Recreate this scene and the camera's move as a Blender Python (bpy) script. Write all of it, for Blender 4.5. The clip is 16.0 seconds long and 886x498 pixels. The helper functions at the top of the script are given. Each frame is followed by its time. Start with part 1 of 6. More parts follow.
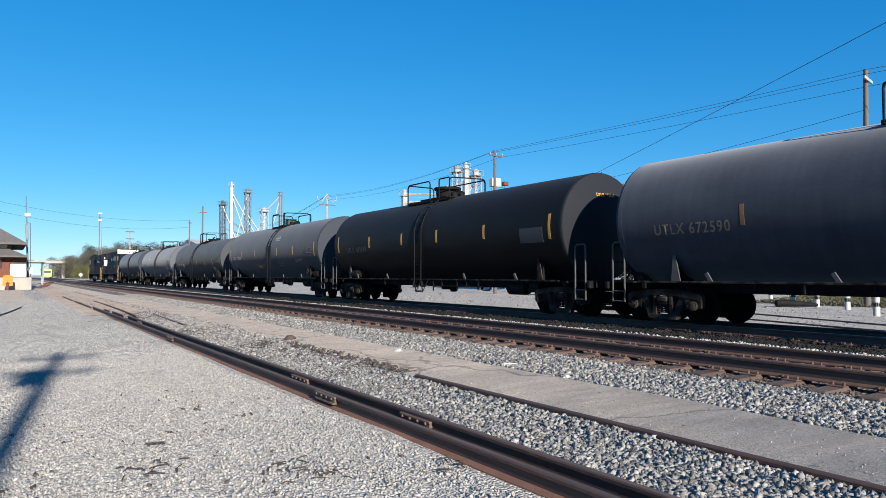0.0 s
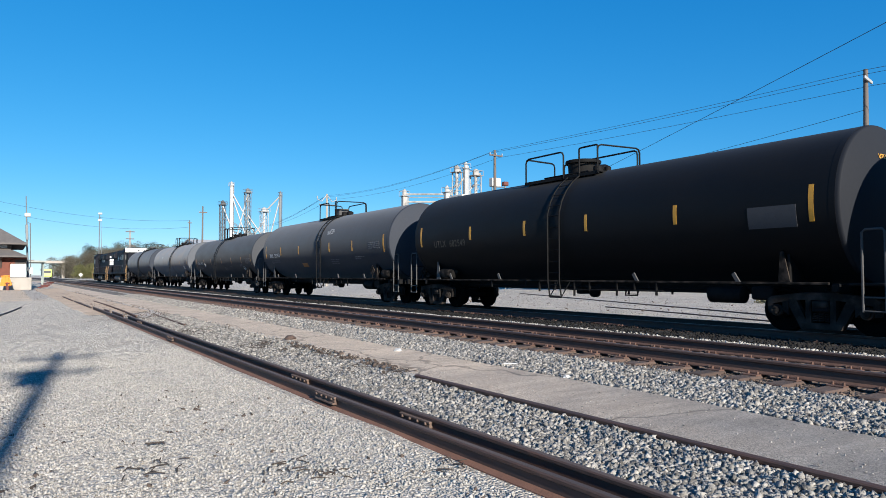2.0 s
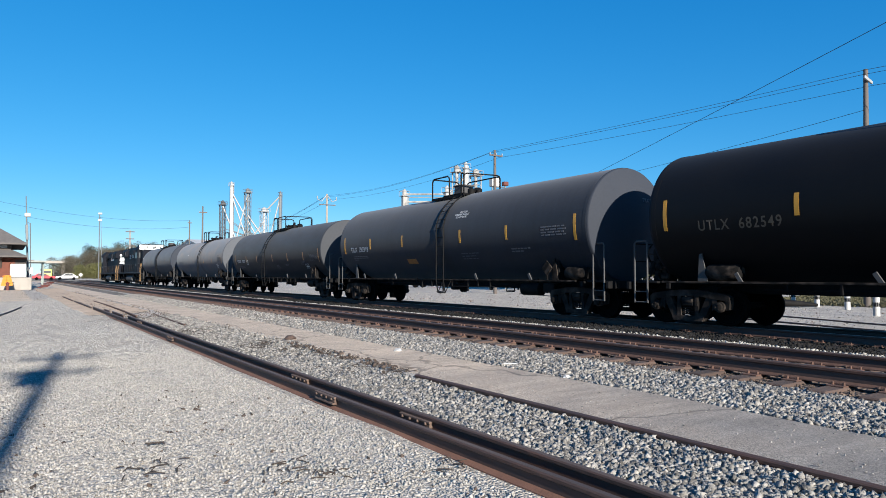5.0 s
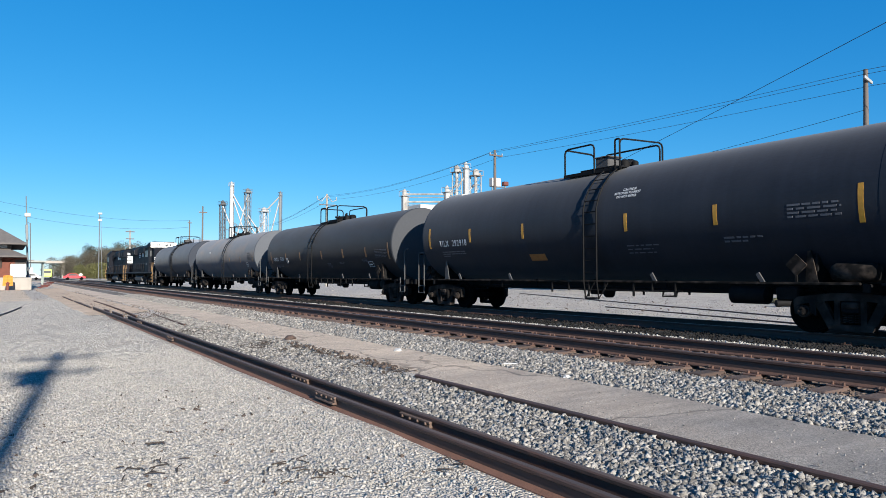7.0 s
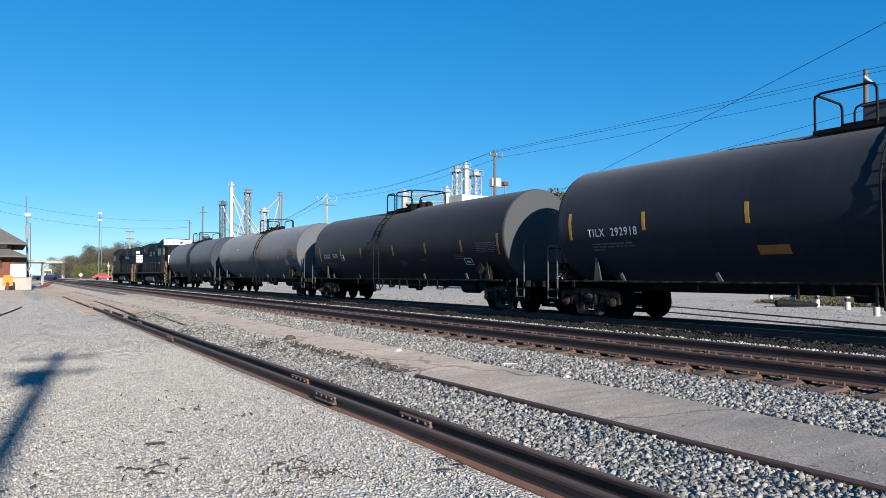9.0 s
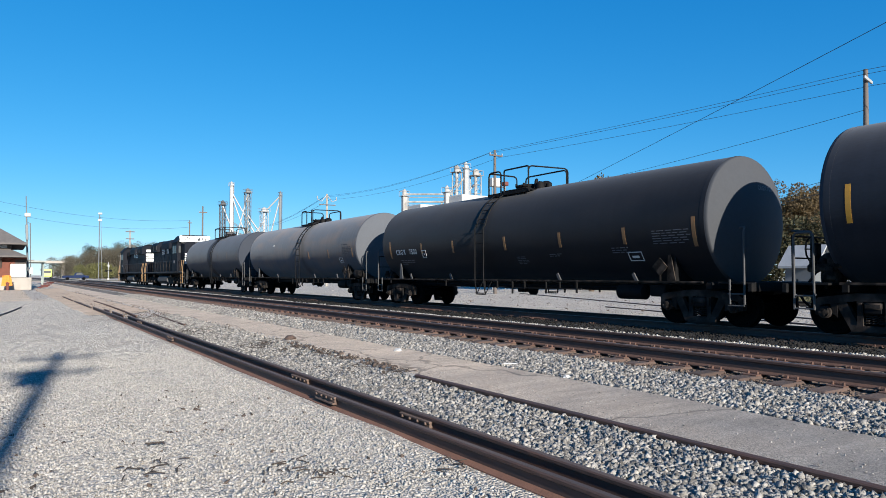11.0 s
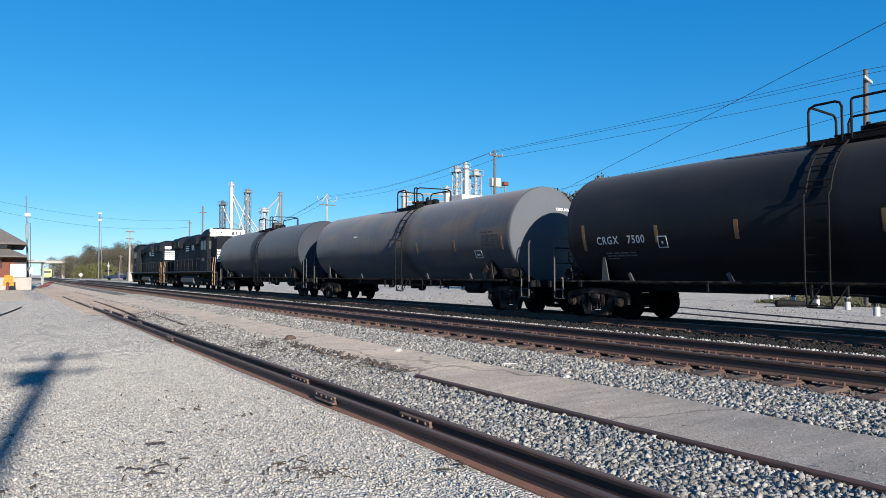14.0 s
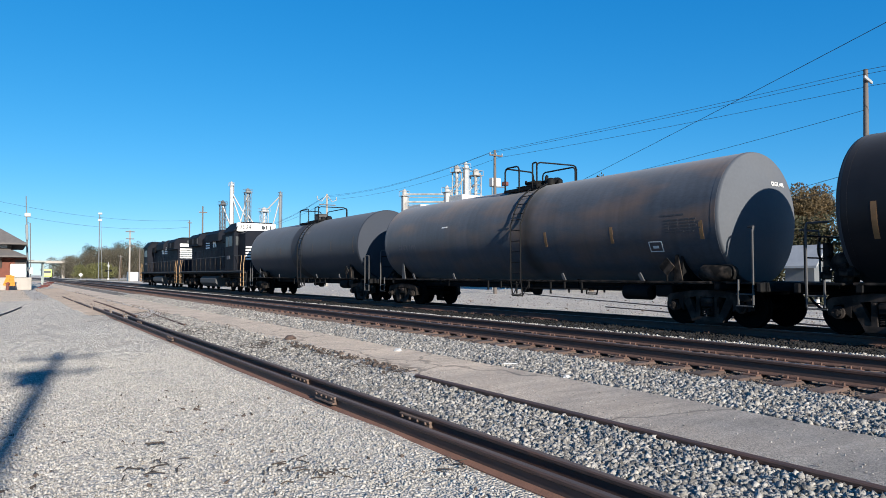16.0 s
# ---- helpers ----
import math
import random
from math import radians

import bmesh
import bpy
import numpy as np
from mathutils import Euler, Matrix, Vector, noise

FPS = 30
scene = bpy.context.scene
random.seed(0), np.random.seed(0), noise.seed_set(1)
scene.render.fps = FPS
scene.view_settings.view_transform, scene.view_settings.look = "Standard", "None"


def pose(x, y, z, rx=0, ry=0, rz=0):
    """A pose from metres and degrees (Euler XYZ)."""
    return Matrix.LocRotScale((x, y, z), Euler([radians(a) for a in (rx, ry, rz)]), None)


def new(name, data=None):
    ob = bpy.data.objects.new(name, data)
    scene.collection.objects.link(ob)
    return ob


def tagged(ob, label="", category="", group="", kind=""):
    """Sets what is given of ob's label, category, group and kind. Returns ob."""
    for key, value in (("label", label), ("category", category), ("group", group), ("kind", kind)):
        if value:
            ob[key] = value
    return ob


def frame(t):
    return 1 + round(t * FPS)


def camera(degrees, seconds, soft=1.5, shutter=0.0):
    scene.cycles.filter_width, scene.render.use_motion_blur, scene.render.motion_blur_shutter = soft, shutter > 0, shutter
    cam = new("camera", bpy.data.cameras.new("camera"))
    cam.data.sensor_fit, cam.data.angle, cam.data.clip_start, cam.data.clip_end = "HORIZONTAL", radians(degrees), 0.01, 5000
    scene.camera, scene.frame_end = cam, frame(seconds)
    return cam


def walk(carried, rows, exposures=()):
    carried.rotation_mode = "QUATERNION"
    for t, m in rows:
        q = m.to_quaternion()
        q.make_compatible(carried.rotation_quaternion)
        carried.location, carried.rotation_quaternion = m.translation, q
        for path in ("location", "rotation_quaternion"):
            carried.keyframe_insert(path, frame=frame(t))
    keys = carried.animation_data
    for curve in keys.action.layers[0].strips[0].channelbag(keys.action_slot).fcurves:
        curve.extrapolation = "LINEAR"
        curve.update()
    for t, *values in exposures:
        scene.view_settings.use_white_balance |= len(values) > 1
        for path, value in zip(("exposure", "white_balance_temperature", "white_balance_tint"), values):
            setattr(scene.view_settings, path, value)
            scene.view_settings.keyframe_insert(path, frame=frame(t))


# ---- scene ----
cam = camera(67.2, 16.0, soft=0.85)
EYE = (0.0, 0.0, 1.2)
YAW, PITCH = 33.26, 2.23
CAM_POSE = pose(*EYE, 90 + PITCH, 0, -YAW)
walk(cam, [(0.0, CAM_POSE), (16.0, CAM_POSE)], exposures=[(0.0, 1.25, 4990, 11), (16.0, 1.25, 4990, 11)])

# ---- daylight ----
SUN_AZ, SUN_EL = 6.6, 19.0          # light runs along the track, slightly away from the camera
world = bpy.data.worlds.new("sky")
scene.world = world
world.use_nodes = True
wn = world.node_tree.nodes
sky = wn.new("ShaderNodeTexSky")
sky.sky_type = "NISHITA"
sky.sun_disc = False
sky.sun_elevation = radians(SUN_EL)
sky.sun_rotation = radians(180 + SUN_AZ)
sky.altitude, sky.air_density, sky.dust_density, sky.ozone_density = 2500, 1.0, 0.0, 2.4
wn["Background"].inputs[1].default_value = 0.0515
deep = wn.new("ShaderNodeHueSaturation")          # clear, dry autumn air
deep.inputs["Saturation"].default_value = 1.23
deep.inputs["Hue"].default_value = 0.4955
world.node_tree.links.new(sky.outputs[0], deep.inputs["Color"])
# thin autumn haze: each colour of the sky flattens a little towards the horizon
split, merge = wn.new("ShaderNodeSeparateColor"), wn.new("ShaderNodeCombineColor")
world.node_tree.links.new(deep.outputs[0], split.inputs[0])
for channel, (power, level, share) in enumerate(((0.92, 0.67, 0.90), (0.70, 2.9, 1.05), (0.50, 4.6, 0.98))):
    lift, gain = wn.new("ShaderNodeMath"), wn.new("ShaderNodeMath")
    lift.operation, gain.operation = "POWER", "MULTIPLY"
    lift.inputs[1].default_value, gain.inputs[1].default_value = power, share * level ** (1 - power)
    world.node_tree.links.new(split.outputs[channel], lift.inputs[0])
    world.node_tree.links.new(lift.outputs[0], gain.inputs[0])
    world.node_tree.links.new(gain.outputs[0], merge.inputs[channel])
world.node_tree.links.new(merge.outputs[0], wn["Background"].inputs[0])
sun = new("sun", bpy.data.lights.new("sun", "SUN"))
sun.data.energy, sun.data.angle, sun.data.color = 5.0, radians(0.65), (1.0, 0.78, 0.50)
sd = Vector((math.sin(radians(SUN_AZ)) * math.cos(radians(SUN_EL)), math.cos(radians(SUN_AZ)) * math.cos(radians(SUN_EL)), -math.sin(radians(SUN_EL))))
sun.matrix_world = Matrix.Translation((-20, -60, 40)) @ sd.to_track_quat("-Z", "Y").to_matrix().to_4x4()


# ---- materials ----
def material(name, color, rough=0.7, metal=0.0, var=0.25, scale=6.0, fine=60.0, bump=0.3, dirt=None, dirt_amount=0.0, random_amount=0.0, island=0.0, stretch=None, dirt_scale=1.5, spec=0.5, bump_dist=0.01):
    """A procedural surface: base colour with broad and fine variation, dirt patches and relief."""
    m = bpy.data.materials.new(name)
    m.use_nodes = True
    nt = m.node_tree
    N, L = nt.nodes, nt.links
    b = N["Principled BSDF"]
    b.inputs["Roughness"].default_value, b.inputs["Metallic"].default_value = rough, metal
    b.inputs["Specular IOR Level"].default_value = spec
    tc = N.new("ShaderNodeTexCoord")
    mp = N.new("ShaderNodeMapping")
    L.new(tc.outputs["Object"], mp.inputs[0])
    if stretch:
        mp.inputs["Scale"].default_value = stretch
    n1 = N.new("ShaderNodeTexNoise")
    n1.inputs["Scale"].default_value, n1.inputs["Detail"].default_value = scale, 5
    n2 = N.new("ShaderNodeTexNoise")
    n2.inputs["Scale"].default_value, n2.inputs["Detail"].default_value = fine, 4
    L.new(mp.outputs[0], n1.inputs[0])
    L.new(mp.outputs[0], n2.inputs[0])

    def math_node(op, a, c):
        q = N.new("ShaderNodeMath")
        q.operation = op
        for k, v in enumerate((a, c)):
            if isinstance(v, (int, float)):
                q.inputs[k].default_value = v
            else:
                L.new(v, q.inputs[k])
        return q.outputs[0]
    s = math_node("ADD", math_node("MULTIPLY", n1.outputs[0], 1.2), math_node("MULTIPLY", n2.outputs[0], 0.8))
    s = math_node("SUBTRACT", s, 1.0)
    s = math_node("MULTIPLY", s, 2 * var)
    if random_amount:
        oi = N.new("ShaderNodeObjectInfo")
        s = math_node("ADD", s, math_node("MULTIPLY", math_node("SUBTRACT", oi.outputs["Random"], 0.5), random_amount))
    if island:
        ge = N.new("ShaderNodeNewGeometry")
        s = math_node("ADD", s, math_node("MULTIPLY", math_node("SUBTRACT", ge.outputs["Random Per Island"], 0.5), island))
    s = math_node("ADD", s, 1.0)
    sc = N.new("ShaderNodeVectorMath")
    sc.operation = "SCALE"
    sc.inputs[0].default_value = color
    L.new(s, sc.inputs["Scale"])
    out = sc.outputs[0]
    if dirt:
        n3 = N.new("ShaderNodeTexNoise")
        n3.inputs["Scale"].default_value, n3.inputs["Detail"].default_value = dirt_scale, 6
        L.new(mp.outputs[0], n3.inputs[0])
        r = N.new("ShaderNodeMapRange")
        r.inputs["From Min"].default_value, r.inputs["From Max"].default_value = 0.45, 0.7
        r.inputs["To Max"].default_value = dirt_amount
        L.new(n3.outputs[0], r.inputs[0])
        mx = N.new("ShaderNodeMix")
        mx.data_type = "RGBA"
        L.new(r.outputs[0], mx.inputs[0])
        L.new(out, mx.inputs[6])
        mx.inputs[7].default_value = (*dirt, 1)
        out = mx.outputs[2]
    L.new(out, b.inputs["Base Color"])
    rr = math_node("ADD", math_node("MULTIPLY", math_node("SUBTRACT", n1.outputs[0], 0.5), 0.25), rough)
    L.new(rr, b.inputs["Roughness"])
    if bump:
        bp = N.new("ShaderNodeBump")
        bp.inputs["Strength"].default_value, bp.inputs["Distance"].default_value = bump, bump_dist
        L.new(n2.outputs[0], bp.inputs["Height"])
        L.new(bp.outputs[0], b.inputs["Normal"])
    return m


def stony(m, cell, amount, depth):
    """Adds stone-sized cells to a ground surface: each its own shade, with relief."""
    nt = m.node_tree
    N, L = nt.nodes, nt.links
    b = N["Principled BSDF"]
    tc = N.new("ShaderNodeTexCoord")
    vo = N.new("ShaderNodeTexVoronoi")
    vo.inputs["Scale"].default_value = 1.0 / cell
    L.new(tc.outputs["Object"], vo.inputs[0])
    bw = N.new("ShaderNodeSeparateColor")
    L.new(vo.outputs["Color"], bw.inputs[0])
    r = N.new("ShaderNodeMapRange")
    r.inputs["To Min"].default_value, r.inputs["To Max"].default_value = 1 - amount, 1 + amount
    L.new(bw.outputs[0], r.inputs[0])
    src = b.inputs["Base Color"].links[0].from_socket
    sc = N.new("ShaderNodeVectorMath")
    sc.operation = "SCALE"
    L.new(src, sc.inputs[0])
    L.new(r.outputs[0], sc.inputs["Scale"])
    L.new(sc.outputs[0], b.inputs["Base Color"])
    inv = N.new("ShaderNodeMath")
    inv.operation = "SUBTRACT"
    inv.inputs[0].default_value = 1.0
    L.new(vo.outputs["Distance"], inv.inputs[1])
    bp = N.new("ShaderNodeBump")
    bp.inputs["Strength"].default_value, bp.inputs["Distance"].default_value = 1.0, depth
    L.new(inv.outputs[0], bp.inputs["Height"])
    old = b.inputs["Normal"].links
    if old:
        L.new(old[0].from_socket, bp.inputs["Normal"])
    L.new(bp.outputs[0], b.inputs["Normal"])
    return m


M_GRAVEL = stony(material("pale_gravel", (0.400, 0.364, 0.312), 0.95, var=0.2, scale=0.6, fine=45, bump=0.5, dirt=(0.2808, 0.2496, 0.2106), dirt_amount=0.4, dirt_scale=0.35, bump_dist=0.02), 0.024, 0.45, 0.022)
M_STONE = material("ballast_stone", (0.217, 0.206, 0.188), 0.9, var=0.35, scale=25, fine=120, bump=0.6, island=1.15)
M_CHIP = material("gravel_chip", (0.288, 0.276, 0.256), 0.9, var=0.3, scale=25, fine=120, bump=0.3, island=0.62)
M_STRIP = material("worn_asphalt", (0.5038, 0.4046, 0.2954), 0.92, var=0.25, scale=1.2, fine=90, bump=0.3, dirt=(0.3664, 0.2934, 0.2185), dirt_amount=0.6, dirt_scale=0.8, bump_dist=0.012)
def cracked(m, size, dark):
    """Adds a sparse net of thin dark cracks."""
    nt = m.node_tree
    N, L = nt.nodes, nt.links
    b = N["Principled BSDF"]
    tc = N.new("ShaderNodeTexCoord")
    nz = N.new("ShaderNodeTexNoise")
    nz.inputs["Scale"].default_value, nz.inputs["Detail"].default_value = 2.5, 4
    L.new(tc.outputs["Object"], nz.inputs[0])
    ad = N.new("ShaderNodeVectorMath")
    ad.operation = "MULTIPLY_ADD"
    ad.inputs[1].default_value = (0.5, 0.5, 0.5)
    L.new(nz.outputs["Color"], ad.inputs[0])
    L.new(tc.outputs["Object"], ad.inputs[2])
    vo = N.new("ShaderNodeTexVoronoi")
    vo.feature = "DISTANCE_TO_EDGE"
    vo.inputs["Scale"].default_value = 1.0 / size
    L.new(ad.outputs[0], vo.inputs[0])
    r = N.new("ShaderNodeMapRange")
    r.inputs["From Min"].default_value, r.inputs["From Max"].default_value = 0.003, 0.013
    r.inputs["To Min"].default_value = dark
    L.new(vo.outputs["Distance"], r.inputs[0])
    src = b.inputs["Base Color"].links[0].from_socket
    sc = N.new("ShaderNodeVectorMath")
    sc.operation = "SCALE"
    L.new(src, sc.inputs[0])
    L.new(r.outputs[0], sc.inputs["Scale"])
    L.new(sc.outputs[0], b.inputs["Base Color"])
    return m


def dusted(m, bare, y0, y1):
    """Bare grey asphalt that gives way to tan dust between two lines across the strip."""
    nt = m.node_tree
    N, L = nt.nodes, nt.links
    b = N["Principled BSDF"]
    tc = N.new("ShaderNodeTexCoord")
    sx = N.new("ShaderNodeSeparateXYZ")
    L.new(tc.outputs["Object"], sx.inputs[0])
    nz = N.new("ShaderNodeTexNoise")
    nz.inputs["Scale"].default_value, nz.inputs["Detail"].default_value = 0.7, 5
    L.new(tc.outputs["Object"], nz.inputs[0])
    ad = N.new("ShaderNodeMath")
    ad.operation = "MULTIPLY_ADD"
    ad.inputs[1].default_value = 7.0
    L.new(nz.outputs[0], ad.inputs[0])
    L.new(sx.outputs["Y"], ad.inputs[2])
    r = N.new("ShaderNodeMapRange")
    r.inputs["From Min"].default_value, r.inputs["From Max"].default_value = y0 + 3.5, y1 + 3.5
    L.new(ad.outputs[0], r.inputs[0])
    mx = N.new("ShaderNodeMix")
    mx.data_type, mx.blend_type = "RGBA", "MULTIPLY"
    iv = N.new("ShaderNodeMath")
    iv.operation = "SUBTRACT"
    iv.inputs[0].default_value = 1.0
    L.new(r.outputs[0], iv.inputs[1])
    L.new(iv.outputs[0], mx.inputs[0])
    L.new(b.inputs["Base Color"].links[0].from_socket, mx.inputs[6])
    mx.inputs[7].default_value = (*bare, 1)
    L.new(mx.outputs[2], b.inputs["Base Color"])
    return m


cracked(dusted(stony(M_STRIP, 0.010, 0.35, 0.003), (0.40, 0.47, 0.585), 1.5, 9.5), 2.6, 0.5)
M_BALLAST_BED = stony(material("ballast_bed", (0.1326, 0.117, 0.0975), 0.95, var=0.3, scale=7, fine=30, bump=0.6, dirt=(0.156, 0.1326, 0.1092), dirt_amount=0.5, dirt_scale=1, bump_dist=0.03), 0.055, 0.5, 0.05)
# oil-stained stones, kept near-black: the shade under the train is in the colour
M_OILY_SHADE = material("oily_shaded_ballast", (0.011, 0.0098, 0.009), 0.95, var=0.5, scale=6, fine=30, bump=1.0, bump_dist=0.05)
M_OILSHADE_STONE = material("oily_shaded_stone", (0.007, 0.0064, 0.006), 0.85, var=0.4, scale=20, fine=90, bump=0.3, island=1.6, spec=0.3)
M_DIRT = material("brown_dirt", (0.4499, 0.3432, 0.2378), 0.95, var=0.4, scale=1.5, fine=40, bump=0.8, bump_dist=0.02)
M_RAIL = material("rusty_rail", (0.062, 0.04, 0.033), 0.7, 0.2, var=0.35, scale=4, fine=50, bump=0.4, dirt=(0.1148, 0.0578, 0.03825), dirt_amount=0.6, stretch=(1, 0.2, 1), dirt_scale=6)
M_RUSTBED = stony(material("rust_stained_ballast", (0.105, 0.072, 0.053), 0.95, var=0.35, scale=5, fine=30, bump=0.6, dirt=(0.156, 0.1326, 0.1092), dirt_amount=0.5, dirt_scale=3, bump_dist=0.03), 0.05, 0.5, 0.05)
M_FOOT = material("orange_rust", (0.147, 0.07465, 0.04863), 0.9, var=0.4, scale=6, fine=60, bump=0.4, dirt=(0.1357, 0.06786, 0.04524), dirt_amount=0.7, dirt_scale=2.5)
M_JOINT = material("pale_rust", (0.1092, 0.0741, 0.05694), 0.9, var=0.4, scale=14, fine=80, bump=0.4, dirt=(0.0546, 0.0351, 0.0273), dirt_amount=0.6, dirt_scale=9)
M_HEAD_RUST = material("dull_rust_head", (0.085, 0.062, 0.052), 0.8, 0.1, var=0.35, scale=5, fine=60, bump=0.3, stretch=(1, 0.15, 1), dirt=(0.045, 0.036, 0.034), dirt_amount=0.6, dirt_scale=3)
M_TWIG = material("dry_twigs", (0.0429, 0.03354, 0.0273), 0.95, var=0.4, scale=9, fine=40, bump=0.2)
M_RAIL_TOP = material("worn_rail_head", (0.22, 0.18, 0.155), 0.45, 0.7, var=0.25, scale=3, fine=60, bump=0.15, stretch=(1, 0.1, 1))
M_PLATE = material("rusty_tie_plate", (0.1, 0.056, 0.041), 0.85, 0.1, var=0.4, scale=9, fine=70, bump=0.4, random_amount=0.4)
M_TIE = material("weathered_tie", (0.072, 0.049, 0.039), 0.92, var=0.4, scale=5, fine=50, bump=0.7, stretch=(0.3, 3, 3), random_amount=0.5)
M_STEEL = material("black_steel", (0.005, 0.005, 0.0056), 0.75, 0.0, spec=0.15, var=0.4, scale=5, fine=60, bump=0.2, dirt=(0.016, 0.0145, 0.013), dirt_amount=0.5, dirt_scale=3)
M_TRUCK = material("dusty_truck_steel", (0.0085, 0.0082, 0.008), 0.9, 0.0, spec=0.08, var=0.4, scale=6, fine=50, bump=0.4, dirt=(0.092, 0.072, 0.058), dirt_amount=0.7, dirt_scale=4)
M_CAST = material("dusty_cast_steel", (0.017, 0.0152, 0.0142), 0.92, 0.0, spec=0.08, var=0.4, scale=6, fine=50, bump=0.5, dirt=(0.085, 0.068, 0.058), dirt_amount=0.55, dirt_scale=3.5)
M_WHEEL = material("wheel_steel", (0.004, 0.0038, 0.0038), 0.9, 0.0, spec=0.05, var=0.3, scale=8, fine=60, bump=0.2)
M_DUSTY = material("dusty_grey_steel", (0.0527, 0.05185, 0.0527), 0.8, var=0.3, scale=6, fine=60, bump=0.2)
M_YELLOW = material("yellow_reflector", (0.43, 0.225, 0.014), 0.4, var=0.15, scale=5, bump=0.0)
M_AMBER = material("faded_yellow_reflector", (0.17, 0.092, 0.032), 0.5, var=0.25, scale=9, bump=0.0)
M_DULL = material("worn_off_reflector", (0.055, 0.042, 0.03), 0.6, var=0.3, scale=9, bump=0.0)
M_WHITE = material("white_stencil", (0.58, 0.58, 0.57), 0.7, var=0.15, scale=20, bump=0.0)
M_FADED = material("faded_stencil", (0.095, 0.095, 0.105), 0.7, var=0.3, scale=20, bump=0.0)
M_GOLD_TEXT = material("worn_gold_stencil", (0.15, 0.11, 0.07), 0.7, var=0.5, scale=12, bump=0.0)
M_YELLOW_TEXT = material("yellow_stencil", (0.075, 0.06, 0.04), 0.7, var=0.2, scale=20, bump=0.0)
M_PLACARD = material("grey_data_panel", (0.034, 0.034, 0.038), 0.7, var=0.3, scale=9, bump=0.0)


def tank_paint(name, color, dirt, amount, rough=0.55, spill=None, dust=0.05):
    color, dirt = tuple(k * q for k, q in zip((0.44, 0.50, 0.59), color)), tuple(k * q for k, q in zip((0.48, 0.51, 0.56), dirt))
    m = material(name, color, rough, var=0.33, scale=0.9, fine=14, bump=0.12, dirt=dirt, dirt_amount=amount, dirt_scale=0.8, stretch=(1, 0.6, 1.6), spec=0.2)
    b = m.node_tree.nodes["Principled BSDF"]          # a film of road dust
    b.inputs["Sheen Weight"].default_value, b.inputs["Sheen Roughness"].default_value = dust, 0.42
    b.inputs["Sheen Tint"].default_value = (0.74, 0.76, 0.80, 1)
    streaked(m, spill)
    return m


def streaked(m, spill, stretch=(0.25, 5.0, 0.25), low=0.87):
    """Runs of grime down the shell, and the dark spill round the ladder where spill = (y, width, share)."""
    nt = m.node_tree
    N, L = nt.nodes, nt.links
    b = N["Principled BSDF"]
    tc = N.new("ShaderNodeTexCoord")
    mp = N.new("ShaderNodeMapping")
    mp.inputs["Scale"].default_value = stretch
    L.new(tc.outputs["Object"], mp.inputs[0])
    nz = N.new("ShaderNodeTexNoise")
    nz.inputs["Scale"].default_value, nz.inputs["Detail"].default_value = 1.0, 6
    L.new(mp.outputs[0], nz.inputs[0])
    r = N.new("ShaderNodeMapRange")
    r.inputs["From Min"].default_value, r.inputs["From Max"].default_value = 0.3, 0.7
    r.inputs["To Min"].default_value, r.inputs["To Max"].default_value = low, 1.14
    L.new(nz.outputs[0], r.inputs[0])
    f = r.outputs[0]
    if spill:
        sx = N.new("ShaderNodeSeparateXYZ")
        L.new(tc.outputs["Object"], sx.inputs[0])
        n2 = N.new("ShaderNodeTexNoise")
        n2.inputs["Scale"].default_value = 1.6
        L.new(tc.outputs["Object"], n2.inputs[0])
        chain = sx.outputs["Y"]
        for op, val in (("SUBTRACT", spill[0]), ("ABSOLUTE", 0.0)):
            q = N.new("ShaderNodeMath")
            q.operation = op
            L.new(chain, q.inputs[0])
            q.inputs[1].default_value = val
            chain = q.outputs[0]
        q = N.new("ShaderNodeMath")
        q.operation = "MULTIPLY_ADD"
        L.new(n2.outputs[0], q.inputs[0])
        q.inputs[1].default_value = 0.6
        L.new(chain, q.inputs[2])
        r2 = N.new("ShaderNodeMapRange")
        r2.interpolation_type = "SMOOTHSTEP"
        r2.inputs["From Min"].default_value, r2.inputs["From Max"].default_value = 0.2, 0.3 + spill[1]
        r2.inputs["To Min"].default_value = 1 - spill[2]
        L.new(q.outputs[0], r2.inputs[0])
        q = N.new("ShaderNodeMath")
        q.operation = "MULTIPLY"
        L.new(f, q.inputs[0])
        L.new(r2.outputs[0], q.inputs[1])
        f = q.outputs[0]
    sc = N.new("ShaderNodeVectorMath")
    sc.operation = "SCALE"
    L.new(b.inputs["Base Color"].links[0].from_socket, sc.inputs[0])
    L.new(f, sc.inputs["Scale"])
    L.new(sc.outputs[0], b.inputs["Base Color"])


